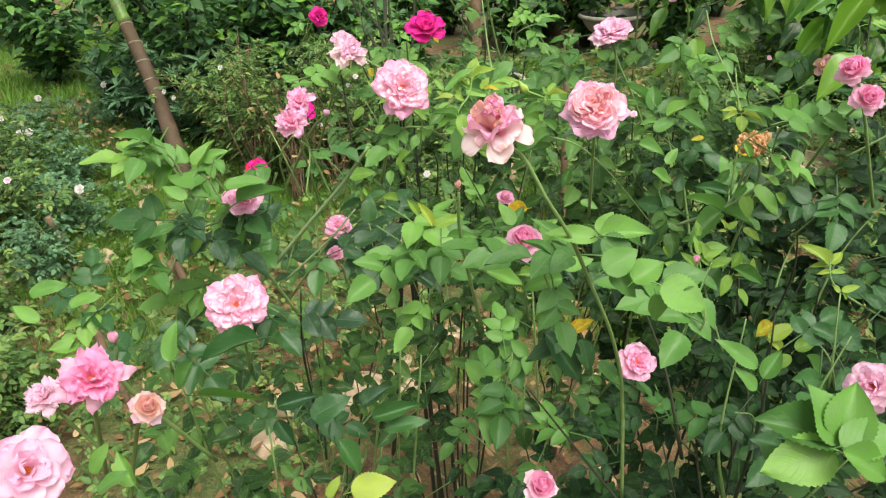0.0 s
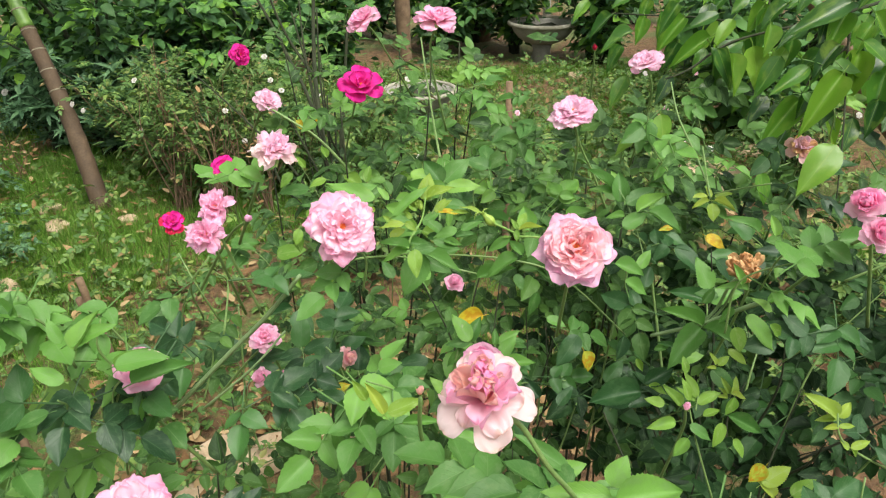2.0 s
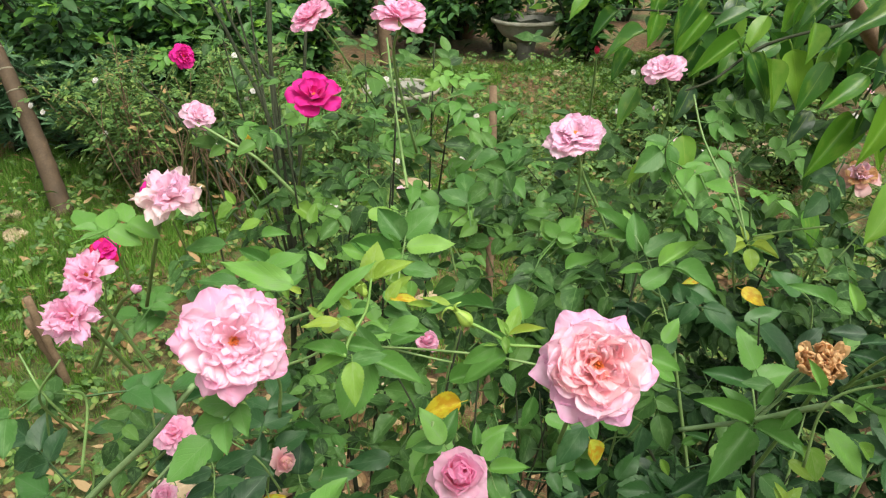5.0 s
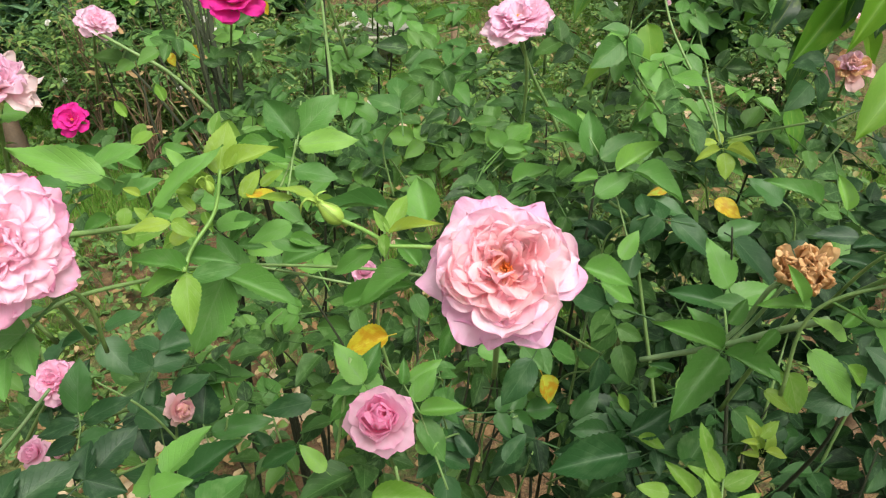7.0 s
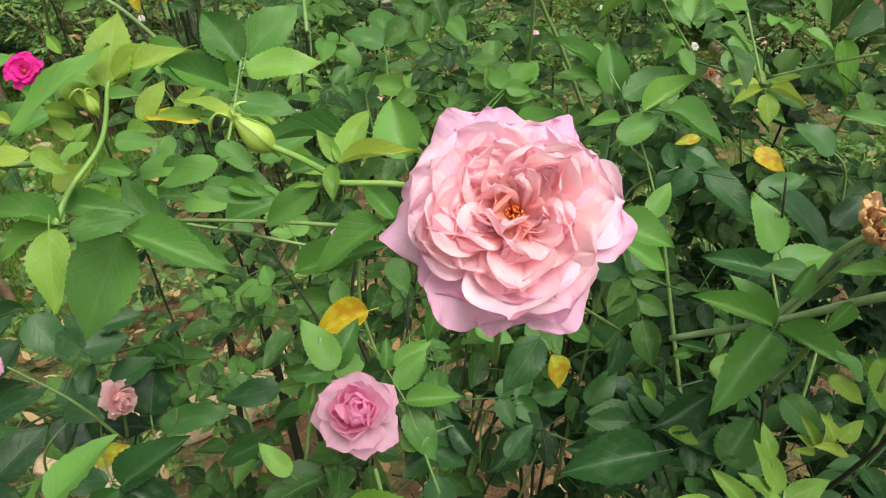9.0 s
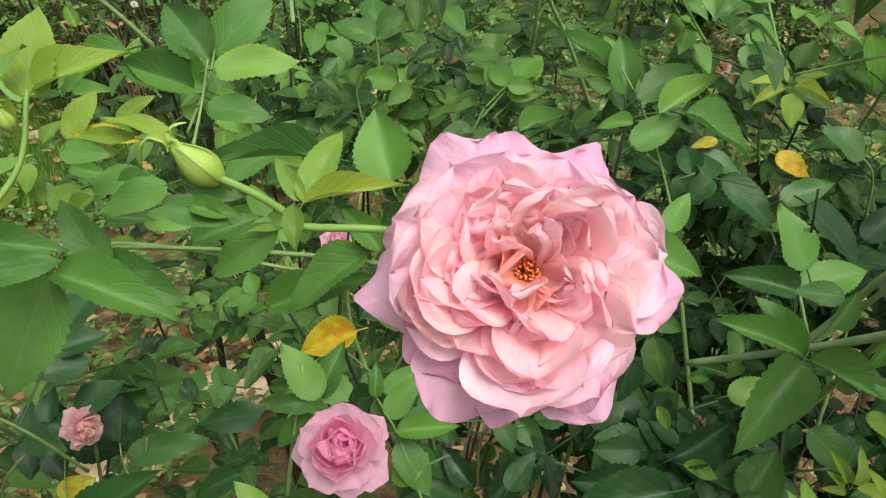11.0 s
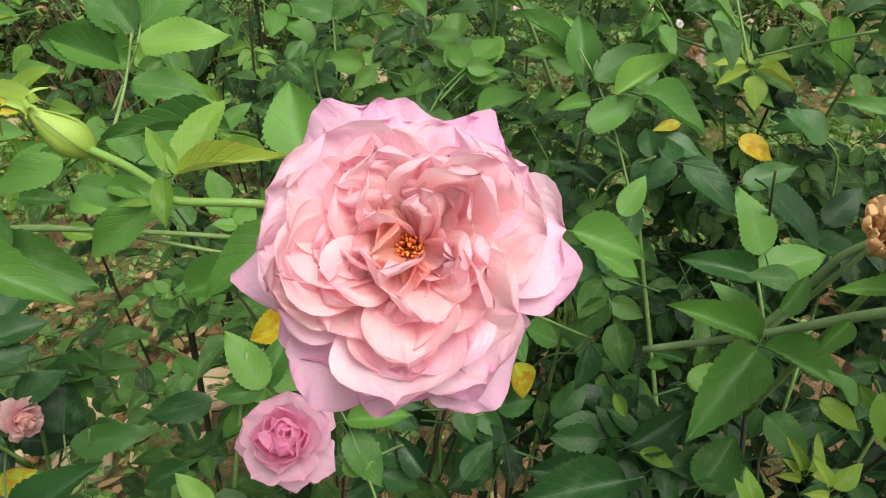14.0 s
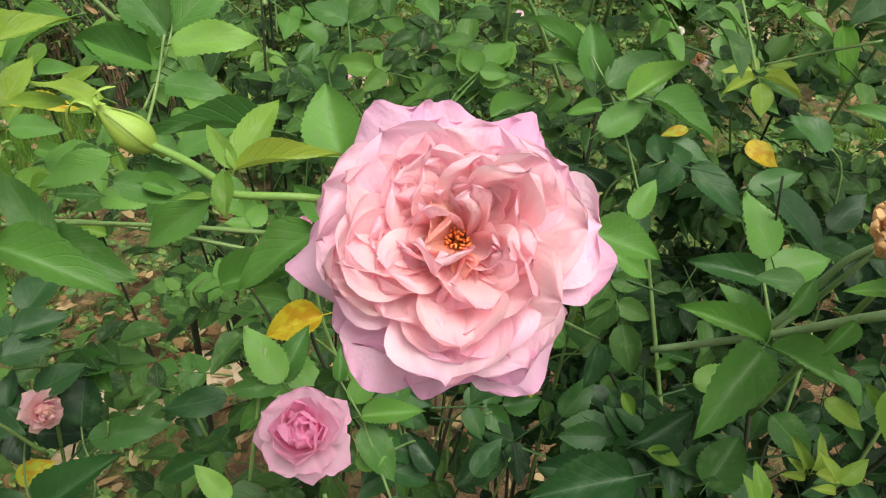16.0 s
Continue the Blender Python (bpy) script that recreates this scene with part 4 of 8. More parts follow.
stone((-2.24, 4.11, 0.02), 0.12, 7)
stone((-1.64, 5.77, 0.02), 0.11, 8)
stone((-1.81, 5.07, 0.02), 0.08, 9)
stone((-2.46, 5.35, 0.02), 0.08, 10)
stone((2.66, 5.27, 0.02), 0.30, 11)
stone((3.20, 5.88, 0.02), 0.20, 12)
stone((3.50, 5.95, 0.02), 0.20, 13)
stone((0.37, 5.40, 0.02), 0.20, 14)
stone((0.02, 5.07, 0.02), 0.15, 15)
stone((1.41, 4.28, 0.02), 0.12, 16)
stone((-0.74, 2.34, 0.02), 0.09, 17)
stone((-0.33, 2.64, 0.02), 0.13, 18)
stone((-0.16, 2.71, 0.02), 0.09, 19)
stone((-0.52, 2.54, 0.02), 0.07, 20)
stone((-0.92, 2.43, 0.02), 0.08, 21)
stone((0.05, 3.07, 0.02), 0.10, 22)
stone((-0.49, 2.56, 0.02), 0.11, 23)
stone((0.39, 3.85, 0.02), 0.09, 24)
stone((-0.31, 2.63, 0.02), 0.12, 25)
stone((0.39, 5.33, 0.02), 0.12, 26)
stone((3.22, 7.40, 0.02), 0.10, 27)
stone((2.44, 8.88, 0.02), 0.12, 28)
stone((-0.72, 2.59, 0.02), 0.09, 29)
stone((-0.74, 2.33, 0.02), 0.10, 40)
stone((-0.41, 2.75, 0.02), 0.06, 41)
stone((0.43, 5.34, 0.02), 0.13, 42)
stone((3.35, 5.73, 0.02), 0.17, 43)
stone((-0.23, 2.88, 0.02), 0.06, 44)
stone((-0.58, 2.46, 0.02), 0.06, 45)
stake((-1.39, 3.37, -0.03), (-1.431, 3.297, 0.394))
stake((-1.47, 2.64, -0.03), (-1.567, 2.691, 0.556))
stake((-2.35, 4.00, -0.03), (-2.350, 3.865, 0.432))
stake((-1.34, 3.30, -0.03), (-1.388, 3.256, 0.522))
stake((0.422, 2.256, -0.03), (0.422, 2.256, 1.609), 0.011)
scatter("grass", BLADES, M_GRASS, 24000, (-4.5, 4.5, 2.7, 10.0), 1, "short green grass and weeds", (0.4, 0.95), 0, 0.01, 15, 1.0)
scatter("grass", BLADES, M_GRASS, 9000, (-10.0, -3.2, 6.0, 13.5), 4, "bright green lawn beyond the beds", (0.8, 1.7), 0, 0.01, 15)
scatter("grass", BLADES, M_GRASS, 7000, (-3.8, -0.9, 4.0, 6.8), 11, "bright green grass round the palm", (0.4, 0.9), 0, 0.01, 15)
scatter("grass", BLADES, M_GRASS, 6000, (-0.6, 3.4, 5.0, 9.5), 12, "green grass between the far beds", (0.4, 1.0), 0, 0.01, 15, 2.0)
scatter("weeds", WEEDS, M_WEED, 2900, (-4.0, 4.0, 2.2, 9.0), 2, "low leafy weeds on the bed", (0.8, 1.9), 0.02, 0.2, 40, 3.0)
scatter("weeds", WEEDS, M_WEED, 1700, (-0.4, 3.6, 4.6, 9.5), 6, "grey-green weeds over the far soil", (0.8, 1.9), 0.02, 0.22, 40)
scatter("weeds", WEEDS, M_WEED, 800, (-2.4, -0.4, 1.7, 4.2), 7, "low green weeds beside the roses", (0.8, 1.6), 0.02, 0.16, 40)
scatter("dry_leaves", DRY, M_LITTER, 1900, (-3.5, 3.8, 1.2, 8.0), 3, "dry fallen leaves on the soil", (0.6, 1.6), 0.03, 0.07, 30)
scatter("leaf_litter", DRY, M_LITTER, 550, (-1.4, 0.75, 1.2, 3.4), 9, "pale dry leaves under the roses", (0.6, 1.3), 0.03, 0.07, 25)
for k, (x, y, w, h) in enumerate(((-2.1, 9.5, 0.9, 1.5), (-2.5, 7.2, 0.9, 2.2), (-1.4, 7.6, 0.8, 2.0), (-3.2, 8.6, 1.0, 2.4))):
    shrub("dark_shrub", (x, y, 0), w, h, BROAD, M_GARDEN, 1900, 50 + k, "dense dark green shrub with bright young leaves", 14, (0.8, 1.5))
for k, (x, y) in enumerate(((-1.3, 5.4), (-0.7, 5.6), (-0.1, 5.2), (-1.8, 6.0), (-0.9, 6.3))):
    s = shrub("flowering_shrub", (x, y, 0), 0.55, 1.3, NARROW + WEEDS, M_WEED, 1500, 70 + k, "loose grey-green shrub with small white blooms", 16, (0.9, 1.6), M_WOOD, thick=0.005)
    for j in range(3):
        rng = random.Random(k * 10 + j)
        small_flower(s, (rng.uniform(-0.4, 0.4), rng.uniform(-0.5, -0.2), rng.uniform(0.5, 1.15)), 0.022, (M_WHITE,), k * 10 + j, "small white bloom")
for k, (x, y, h) in enumerate(((-2.9, 4.3, 0.7), (-3.4, 5.2, 0.8), (-2.6, 3.3, 0.6), (-2.0, 2.5, 0.6), (1.2, 3.4, 0.8), (1.9, 4.2, 0.8), (2.6, 6.4, 0.9), (1.4, 2.5, 0.8), (0.9, 4.6, 0.9), (2.4, 3.2, 0.8), (0.0, 4.2, 0.8), (3.1, 5.0, 0.9), (2.1, 5.6, 0.8), (1.1, 5.6, 0.7))):
    s = shrub("low_rose_bush", (x, y, 0), 0.42, h, WEEDS, M_WEED, 560, 90 + k, "low straggly rose bush on the bed", 10, (0.9, 1.6))
    for j in range(2 if y > 3.6 else 0):
        rng = random.Random(k * 7 + j)
        small_flower(s, (rng.uniform(-0.3, 0.3), rng.uniform(-0.4, -0.1), rng.uniform(0.7, 1.0) * h), 0.024, ((M_PINK,), (M_WHITE,))[(k + j) % 2], k * 10 + j + 500, ("small pink bloom", "small white bloom")[(k + j) % 2])
for k, (x, y) in enumerate(((0.0, 12.0), (4.5, 12.5), (1.5, 11.4), (0.9, 10.6), (2.9, 9.6), (3.9, 8.4), (4.4, 7.0), (-7.4, 12.5), (-9.0, 14.5), (5.2, 10.0), (-0.5, 9.2), (2.0, 10.6), (3.4, 6.4), (-5.2, 9.4), (6.0, 8.2))):
    shrub("garden_shrub", (x, y, 0), 0.85, 1.9, BROAD, M_GARDEN, 1300, 130 + k, "shadowy green shrub at the garden's edge", 12, (0.9, 1.7))
for k, (x, y, h) in enumerate(((-1.12, 5.0, 1.25), (-1.45, 5.2, 1.3), (-0.85, 5.1, 1.1), (-2.98, 6.02, 0.55), (-3.61, 6.74, 0.55))):
    shrub("dry_shrub", (x, y, 0), 0.28, h, DRY, M_LITTER, 36, 160 + k, "half-dead brown shrub with bare twigs", 16, (0.6, 1.1), M_WOOD, thick=0.005)

for k, (x, y) in enumerate(((-4.07, 6.86), (-3.13, 5.54), (-2.49, 4.56), (-3.09, 4.78), (-3.58, 7.21), (-2.49, 3.88), (-3.77, 5.92))):
    s = shrub("white_flowered_plant", (x, y, 0), 0.34, 0.55, WEEDS, M_GLAUCOUS, 280, 180 + k, "low blue-green leafy plant with white blooms", 9, (0.8, 1.4), M_STEM, thick=0.006)
    for j in range(1 + k % 2):
        rng = random.Random(k * 13 + j)
        small_flower(s, (rng.uniform(-0.25, 0.25), rng.uniform(-0.3, -0.1), rng.uniform(0.4, 0.58)), 0.034, (M_WHITE,), k * 10 + j + 900, "white bloom")
for k, (x, y, h) in enumerate(((-2.4, 6.6, 1.27), (-1.89, 7.0, 1.28), (-2.9, 6.8, 1.11), (-3.43, 7.4, 1.18))):
    shrub("whorled_shrub", (x, y, 0), 0.5, h, WHORL, M_GLAUCOUS, 190, 200 + k, "dark blue-green shrub with whorled narrow leaves", 12, (0.8, 1.3))

# ---- rose bushes ----
hero_bush = Bush("rose_bush", (0.260, 1.220, 0.000), (0.220, 1.150, 1.450), "tall rose bush with large pink rosette blooms", "rose bush", 637)
left_bush = Bush("rose_bush", (-0.220, 1.150, 0.000), (-0.180, 1.000, 1.400), "sprawling rose bush with pink and fading blooms", "rose bush", 261)
right_bush = Bush("rose_bush", (0.620, 1.120, 0.000), (0.550, 1.050, 1.400), "leafy rose bush with a dried brown bloom", "rose bush", 759)
front_bush = Bush("rose_bush", (0.420, 0.720, 0.000), (0.400, 0.720, 1.350), "low leafy rose bush with pale pink blooms", "rose bush", 367)
back_bush = Bush("rose_bush", (0.500, 1.550, 0.000), (0.500, 1.400, 1.450), "rose bush with nodding pale pink blooms", "rose bush", 814)
crimson_bush = Bush("rose_bush", (0.020, 1.850, 0.000), (0.030, 1.700, 1.450), "dark-stemmed rose bush with magenta blooms", "rose bush", 707)
BUSHES = [hero_bush, left_bush, right_bush, front_bush, back_bush, crimson_bush]

# blooms
bloom(hero_bush, (0.231, 0.843, 1.797), (-0.134, -0.724, 0.676), 0.0329, ROSETTE, (M_MAUVE, M_MAUVE, M_PINK, M_PINK, M_INNER, M_INNER, M_INNER, M_INNER, M_INNER, M_INNER, M_INNER, M_HEART,), "large full pink rose bloom with crowded petals", fine=True, seed=4, lopsided=6.0, jitter=1.3, quartered=True)
hero_bush.cane([(0.258, 0.988, 1.602), (0.239, 0.886, 1.749), (0.232, 0.847, 1.793)], 0.0022, 0.0015, thorns=False, name="stem")
bloom(hero_bush, (0.016, 0.855, 1.826), (0.300, -0.780, 0.545), 0.0315, FULL, (M_ROSE, M_ROSE, M_PINK,), "full pink rose bloom with ruffled petals", seed=5, fine=True)
hero_bush.cane([(-0.034, 1.014, 1.655), (0.001, 0.903, 1.785), (0.015, 0.860, 1.823)], 0.0022, 0.0015, thorns=False, name="stem")
bloom(left_bush, (-0.074, 1.093, 1.820), (0.350, -0.420, 0.830), 0.0300, TATTERED, (M_FADED, M_FADED, M_PALE,), "pale pink loose rose bloom fading to cream", seed=6, jitter=1.6)
left_bush.cane([(-0.162, 1.224, 1.637), (-0.101, 1.132, 1.775), (-0.077, 1.097, 1.816)], 0.0022, 0.0015, thorns=False, name="stem")
bloom(crimson_bush, (-0.151, 1.561, 1.758), (0.450, -0.420, 0.780), 0.0270, LOOSE, (M_PALE,), "pale pink rose bloom", seed=7)
crimson_bush.cane([(-0.230, 1.727, 1.618), (-0.175, 1.611, 1.726), (-0.153, 1.566, 1.756)], 0.0022, 0.0015, thorns=False, name="stem")
bloom(crimson_bush, (0.017, 1.619, 1.763), (0.150, -0.420, 0.890), 0.0430, FLARED, (M_MAGENTA,), "open magenta rose bloom", seed=8)
crimson_bush.cane([(-0.036, 1.750, 1.562), (0.001, 1.658, 1.713), (0.015, 1.623, 1.759)], 0.0022, 0.0015, thorns=False, name="stem")
bloom(crimson_bush, (-0.302, 2.153, 1.728), (0.573, -0.731, 0.369), 0.0290, LOOSE, (M_MAGENTA,), "magenta rose bloom on a dark stem", seed=9)
crimson_bush.cane([(-0.417, 2.299, 1.594), (-0.336, 2.197, 1.698), (-0.305, 2.157, 1.726)], 0.0022, 0.0015, thorns=False, name="stem")
bloom(back_bush, (0.148, 1.395, 1.917), (0.100, -0.250, 0.960), 0.0350, LOOSE, (M_ROSE,), "nodding pink rose bloom on a long stem", seed=10, squash=0.8)
back_bush.cane([(0.168, 1.475, 1.717), (0.139, 1.424, 1.857), (0.147, 1.398, 1.912)], 0.0022, 0.0015, thorns=False, name="stem")
bloom(crimson_bush, (0.033, 1.508, 1.904), (-0.420, -0.330, 0.840), 0.0300, LOOSE, (M_ROSE,), "pink rose bloom turned to the side", seed=11, squash=0.85)
crimson_bush.cane([(0.117, 1.653, 1.734), (0.058, 1.552, 1.863), (0.035, 1.513, 1.901)], 0.0022, 0.0015, thorns=False, name="stem")
bloom(back_bush, (0.331, 1.242, 1.809), (-0.229, -0.250, 0.930), 0.0345, FULL, (M_PINK, M_PALE,), "pale pink rose bloom seen from its side", seed=12, squash=0.75)
back_bush.cane([(0.351, 1.322, 1.609), (0.345, 1.261, 1.746), (0.332, 1.244, 1.803)], 0.0022, 0.0015, thorns=False, name="stem")
bloom(back_bush, (0.475, 1.359, 1.849), (-0.300, -0.280, 0.900), 0.0290, LOOSE, (M_ROSE, M_PALE,), "small pale pink rose bloom", seed=13, squash=0.8)
back_bush.cane([(0.495, 1.439, 1.649), (0.496, 1.380, 1.789), (0.477, 1.361, 1.844)], 0.0022, 0.0015, thorns=False, name="stem")
bloom(right_bush, (0.451, 0.930, 1.712), (-0.409, -0.509, 0.757), 0.0220, SHRIVELLED, (M_DRIED,), "dried tan shrivelled rose bloom", jitter=1.8, seed=14, tuft=False, fine=True)
right_bush.cane([(0.471, 1.010, 1.512), (0.476, 0.961, 1.659), (0.453, 0.933, 1.707)], 0.0022, 0.0015, thorns=False, name="stem")
bloom(back_bush, (0.702, 1.263, 1.732), (-0.286, -0.555, 0.781), 0.0215, CRUMPLED, (M_WILT, M_PEACH, M_DRIED, M_PALE, M_PEACH,), "withering peach and pink rose bloom", seed=15, tuft=False)
back_bush.cane([(0.722, 1.343, 1.532), (0.719, 1.296, 1.677), (0.704, 1.266, 1.727)], 0.0022, 0.0015, thorns=False, name="stem")
bloom(right_bush, (0.509, 0.844, 1.825), (-0.557, -0.446, 0.701), 0.0180, BUDDED, (M_ROSE, M_ROSE, M_HOT,), "half-open pink rose bloom", seed=16, tuft=False)
right_bush.cane([(0.620, 0.933, 1.625), (0.543, 0.871, 1.775), (0.512, 0.846, 1.821)], 0.0022, 0.0015, thorns=False, name="stem")
bloom(right_bush, (0.529, 0.849, 1.793), (-0.072, -0.812, 0.579), 0.0175, BUDDED, (M_ROSE, M_ROSE, M_HOT,), "half-open pink rose bud below another", seed=17, tuft=False)
right_bush.cane([(0.544, 1.011, 1.617), (0.533, 0.897, 1.750), (0.530, 0.854, 1.789)], 0.0022, 0.0015, thorns=False, name="stem")
bloom(front_bush, (0.104, 0.556, 1.864), (-0.182, -0.450, 0.870), 0.0215, CRUMPLED, (M_FADED, M_FADED, M_ROSE, M_PEACH, M_HOT, M_PEACH,), "large wilting pink rose bloom with browned petals", seed=18, fine=True, squash=1.35)
bloom(hero_bush, (0.168, 1.003, 1.553), (0.003, -0.577, 0.817), 0.0290, BUDDED, (M_ROSE, M_ROSE, M_ROSE, M_HOT,), "small half-open pink rose bloom", seed=19, tuft=False, fine=True)
hero_bush.cane([(0.188, 1.083, 1.353), (0.168, 1.038, 1.496), (0.168, 1.006, 1.548)], 0.0022, 0.0015, thorns=False, name="stem")
bloom(left_bush, (-0.163, 0.710, 1.641), (0.262, -0.728, 0.633), 0.0330, FULL, (M_ROSE, M_ROSE, M_PINK,), "full pink rose bloom with frilled petals", seed=20, fine=True)
left_bush.cane([(-0.216, 0.856, 1.454), (-0.179, 0.754, 1.595), (-0.165, 0.715, 1.637)], 0.0022, 0.0015, thorns=False, name="stem")
bloom(left_bush, (-0.164, 0.796, 1.724), (0.271, -0.464, 0.843), 0.0220, LOOSE, (M_ROSE,), "pink rose bloom half hidden under a leaf", seed=21)
left_bush.cane([(-0.144, 0.876, 1.524), (-0.180, 0.824, 1.666), (-0.165, 0.799, 1.719)], 0.0022, 0.0015, thorns=False, name="stem")
bloom(front_bush, (0.302, 0.850, 1.448), (0.146, -0.715, 0.684), 0.0270, LOOSE, (M_PALE, M_ROSE,), "pale pink rose bloom half behind leaves", seed=22)
front_bush.cane([(0.272, 0.993, 1.252), (0.293, 0.892, 1.399), (0.301, 0.854, 1.444)], 0.0022, 0.0015, thorns=False, name="stem")
bloom(front_bush, (0.361, 0.835, 1.606), (-0.235, -0.466, 0.853), 0.0085, CLOSED, (M_ROSE,), "small closed pink rosebud", seed=23, tuft=False, tight=True)
front_bush.cane([(0.381, 0.915, 1.406), (0.375, 0.863, 1.547), (0.362, 0.838, 1.601)], 0.0022, 0.0015, thorns=False, name="stem")
bloom(left_bush, (0.075, 0.672, 1.778), (-0.028, -0.380, 0.925), 0.0060, CLOSED, (M_PEACH,), "withered cream rosebud", seed=24, tuft=False, tight=True)
left_bush.cane([(0.095, 0.752, 1.578), (0.076, 0.695, 1.715), (0.075, 0.674, 1.773)], 0.0022, 0.0015, thorns=False, name="stem")
bloom(left_bush, (-0.147, 1.066, 1.762), (0.153, -0.620, 0.770), 0.0240, TATTERED, (M_MAUVE, M_ROSE,), "pink rose bloom in a fading cluster", seed=25, jitter=1.6)
left_bush.cane([(-0.127, 1.146, 1.562), (-0.156, 1.104, 1.708), (-0.148, 1.070, 1.757)], 0.0022, 0.0015, thorns=False, name="stem")
bloom(left_bush, (-0.154, 1.034, 1.742), (0.020, -0.722, 0.692), 0.0250, TATTERED, (M_MAUVE, M_ROSE,), "fading pink rose bloom in a cluster", seed=26, jitter=1.6)
left_bush.cane([(-0.158, 1.178, 1.544), (-0.155, 1.077, 1.693), (-0.154, 1.038, 1.738)], 0.0022, 0.0015, thorns=False, name="stem")
bloom(left_bush, (-0.115, 1.074, 1.741), (0.561, -0.615, 0.554), 0.0090, CLOSED, (M_MAUVE,), "closed pink rosebud beside a cluster", seed=27, tuft=False, tight=True)
left_bush.cane([(-0.227, 1.197, 1.570), (-0.149, 1.111, 1.700), (-0.118, 1.078, 1.737)], 0.0022, 0.0015, thorns=False, name="stem")
bloom(left_bush, (-0.178, 0.461, 1.733), (0.462, -0.582, 0.669), 0.0235, TATTERED, (M_ROSE, M_HOT,), "deep pink wilting rose bloom", seed=28, jitter=1.8)
left_bush.cane([(-0.270, 0.577, 1.539), (-0.206, 0.496, 1.685), (-0.181, 0.464, 1.729)], 0.0022, 0.0015, thorns=False, name="stem")
bloom(left_bush, (-0.364, 0.662, 1.566), (0.079, -0.487, 0.870), 0.0220, TATTERED, (M_PALE,), "pale pink rose bloom with drooping petals", seed=29, jitter=1.6)
left_bush.cane([(-0.344, 0.742, 1.366), (-0.369, 0.692, 1.506), (-0.365, 0.665, 1.561)], 0.0022, 0.0015, thorns=False, name="stem")
bloom(left_bush, (-0.154, 0.473, 1.698), (0.509, -0.512, 0.692), 0.0125, BUDDED, (M_PALE, M_CREAM, M_PEACH,), "small yellow and pink rose bloom", seed=30, tuft=False)
left_bush.cane([(-0.256, 0.576, 1.500), (-0.185, 0.504, 1.649), (-0.158, 0.477, 1.694)], 0.0022, 0.0015, thorns=False, name="stem")
bloom(left_bush, (-0.203, 0.541, 1.711), (0.235, -0.394, 0.888), 0.0080, CLOSED, (M_ROSE,), "closed pink rosebud", seed=31, tuft=False, tight=True)
left_bush.cane([(-0.183, 0.621, 1.511), (-0.217, 0.564, 1.650), (-0.204, 0.543, 1.705)], 0.0022, 0.0015, thorns=False, name="stem")
bloom(left_bush, (-0.214, 0.419, 1.692), (0.577, -0.437, 0.690), 0.0290, LOOSE, (M_ROSE, M_PALE,), "large pink rose bloom with frilled petals", seed=32)
left_bush.cane([(-0.330, 0.507, 1.494), (-0.249, 0.445, 1.643), (-0.218, 0.422, 1.688)], 0.0022, 0.0015, thorns=False, name="stem")
bloom(front_bush, (0.393, 0.519, 1.659), (-0.648, -0.514, 0.562), 0.0210, LOOSE, (M_ROSE, M_PALE,), "pale pink rose bloom among broad leaves", seed=33)
front_bush.cane([(0.522, 0.622, 1.486), (0.432, 0.550, 1.617), (0.397, 0.522, 1.655)], 0.0022, 0.0015, thorns=False, name="stem")
bloom(front_bush, (0.146, 0.610, 1.472), (0.081, -0.532, 0.843), 0.0180, BUDDED, (M_PINK, M_ROSE, M_HOT,), "half-open pink rose bloom low in the bush", seed=34, tuft=False)
front_bush.cane([(0.166, 0.690, 1.272), (0.141, 0.642, 1.414), (0.146, 0.613, 1.467)], 0.0022, 0.0015, thorns=False, name="stem")
bloom(hero_bush, (0.162, 1.312, 1.498), (0.262, -0.474, 0.841), 0.0170, BUDDED, (M_ROSE,), "pink rose bloom shaded by leaves", seed=35, tuft=False)
hero_bush.cane([(0.182, 1.392, 1.298), (0.146, 1.340, 1.439), (0.160, 1.315, 1.493)], 0.0022, 0.0015, thorns=False, name="stem")
bloom(left_bush, (-0.120, 1.107, 1.547), (-0.070, -0.515, 0.854), 0.0220, LOOSE, (M_ROSE,), "pink rose bloom deep in the foliage", seed=36)
left_bush.cane([(-0.100, 1.187, 1.347), (-0.116, 1.138, 1.487), (-0.120, 1.110, 1.542)], 0.0022, 0.0015, thorns=False, name="stem")
bloom(left_bush, (-0.115, 1.032, 1.535), (-0.157, -0.566, 0.809), 0.0130, BUDDED, (M_ROSE,), "small pink rose low in the foliage", seed=37, tuft=False)
left_bush.cane([(-0.095, 1.112, 1.335), (-0.106, 1.066, 1.478), (-0.114, 1.035, 1.530)], 0.0022, 0.0015, thorns=False, name="stem")
bloom(hero_bush, (-0.009, 1.066, 1.537), (0.693, -0.650, 0.312), 0.0140, BUDDED, (M_WILT,), "drooping faded pink rose", seed=38, tuft=False)
hero_bush.cane([(-0.148, 1.196, 1.415), (-0.051, 1.105, 1.510), (-0.013, 1.070, 1.535)], 0.0022, 0.0015, thorns=False, name="stem")
bloom(left_bush, (-0.107, 1.088, 1.553), (0.656, -0.472, 0.590), 0.0080, CLOSED, (M_MAUVE,), "closed pink rosebud low down", seed=39, tuft=False, tight=True)
left_bush.cane([(-0.238, 1.183, 1.375), (-0.146, 1.116, 1.509), (-0.111, 1.091, 1.549)], 0.0022, 0.0015, thorns=False, name="stem")
bloom(left_bush, (-0.084, 1.005, 1.556), (0.350, -0.388, 0.853), 0.0080, CLOSED, (M_ROSE,), "closed pink rosebud low in the leaves", seed=40, tuft=False, tight=True)
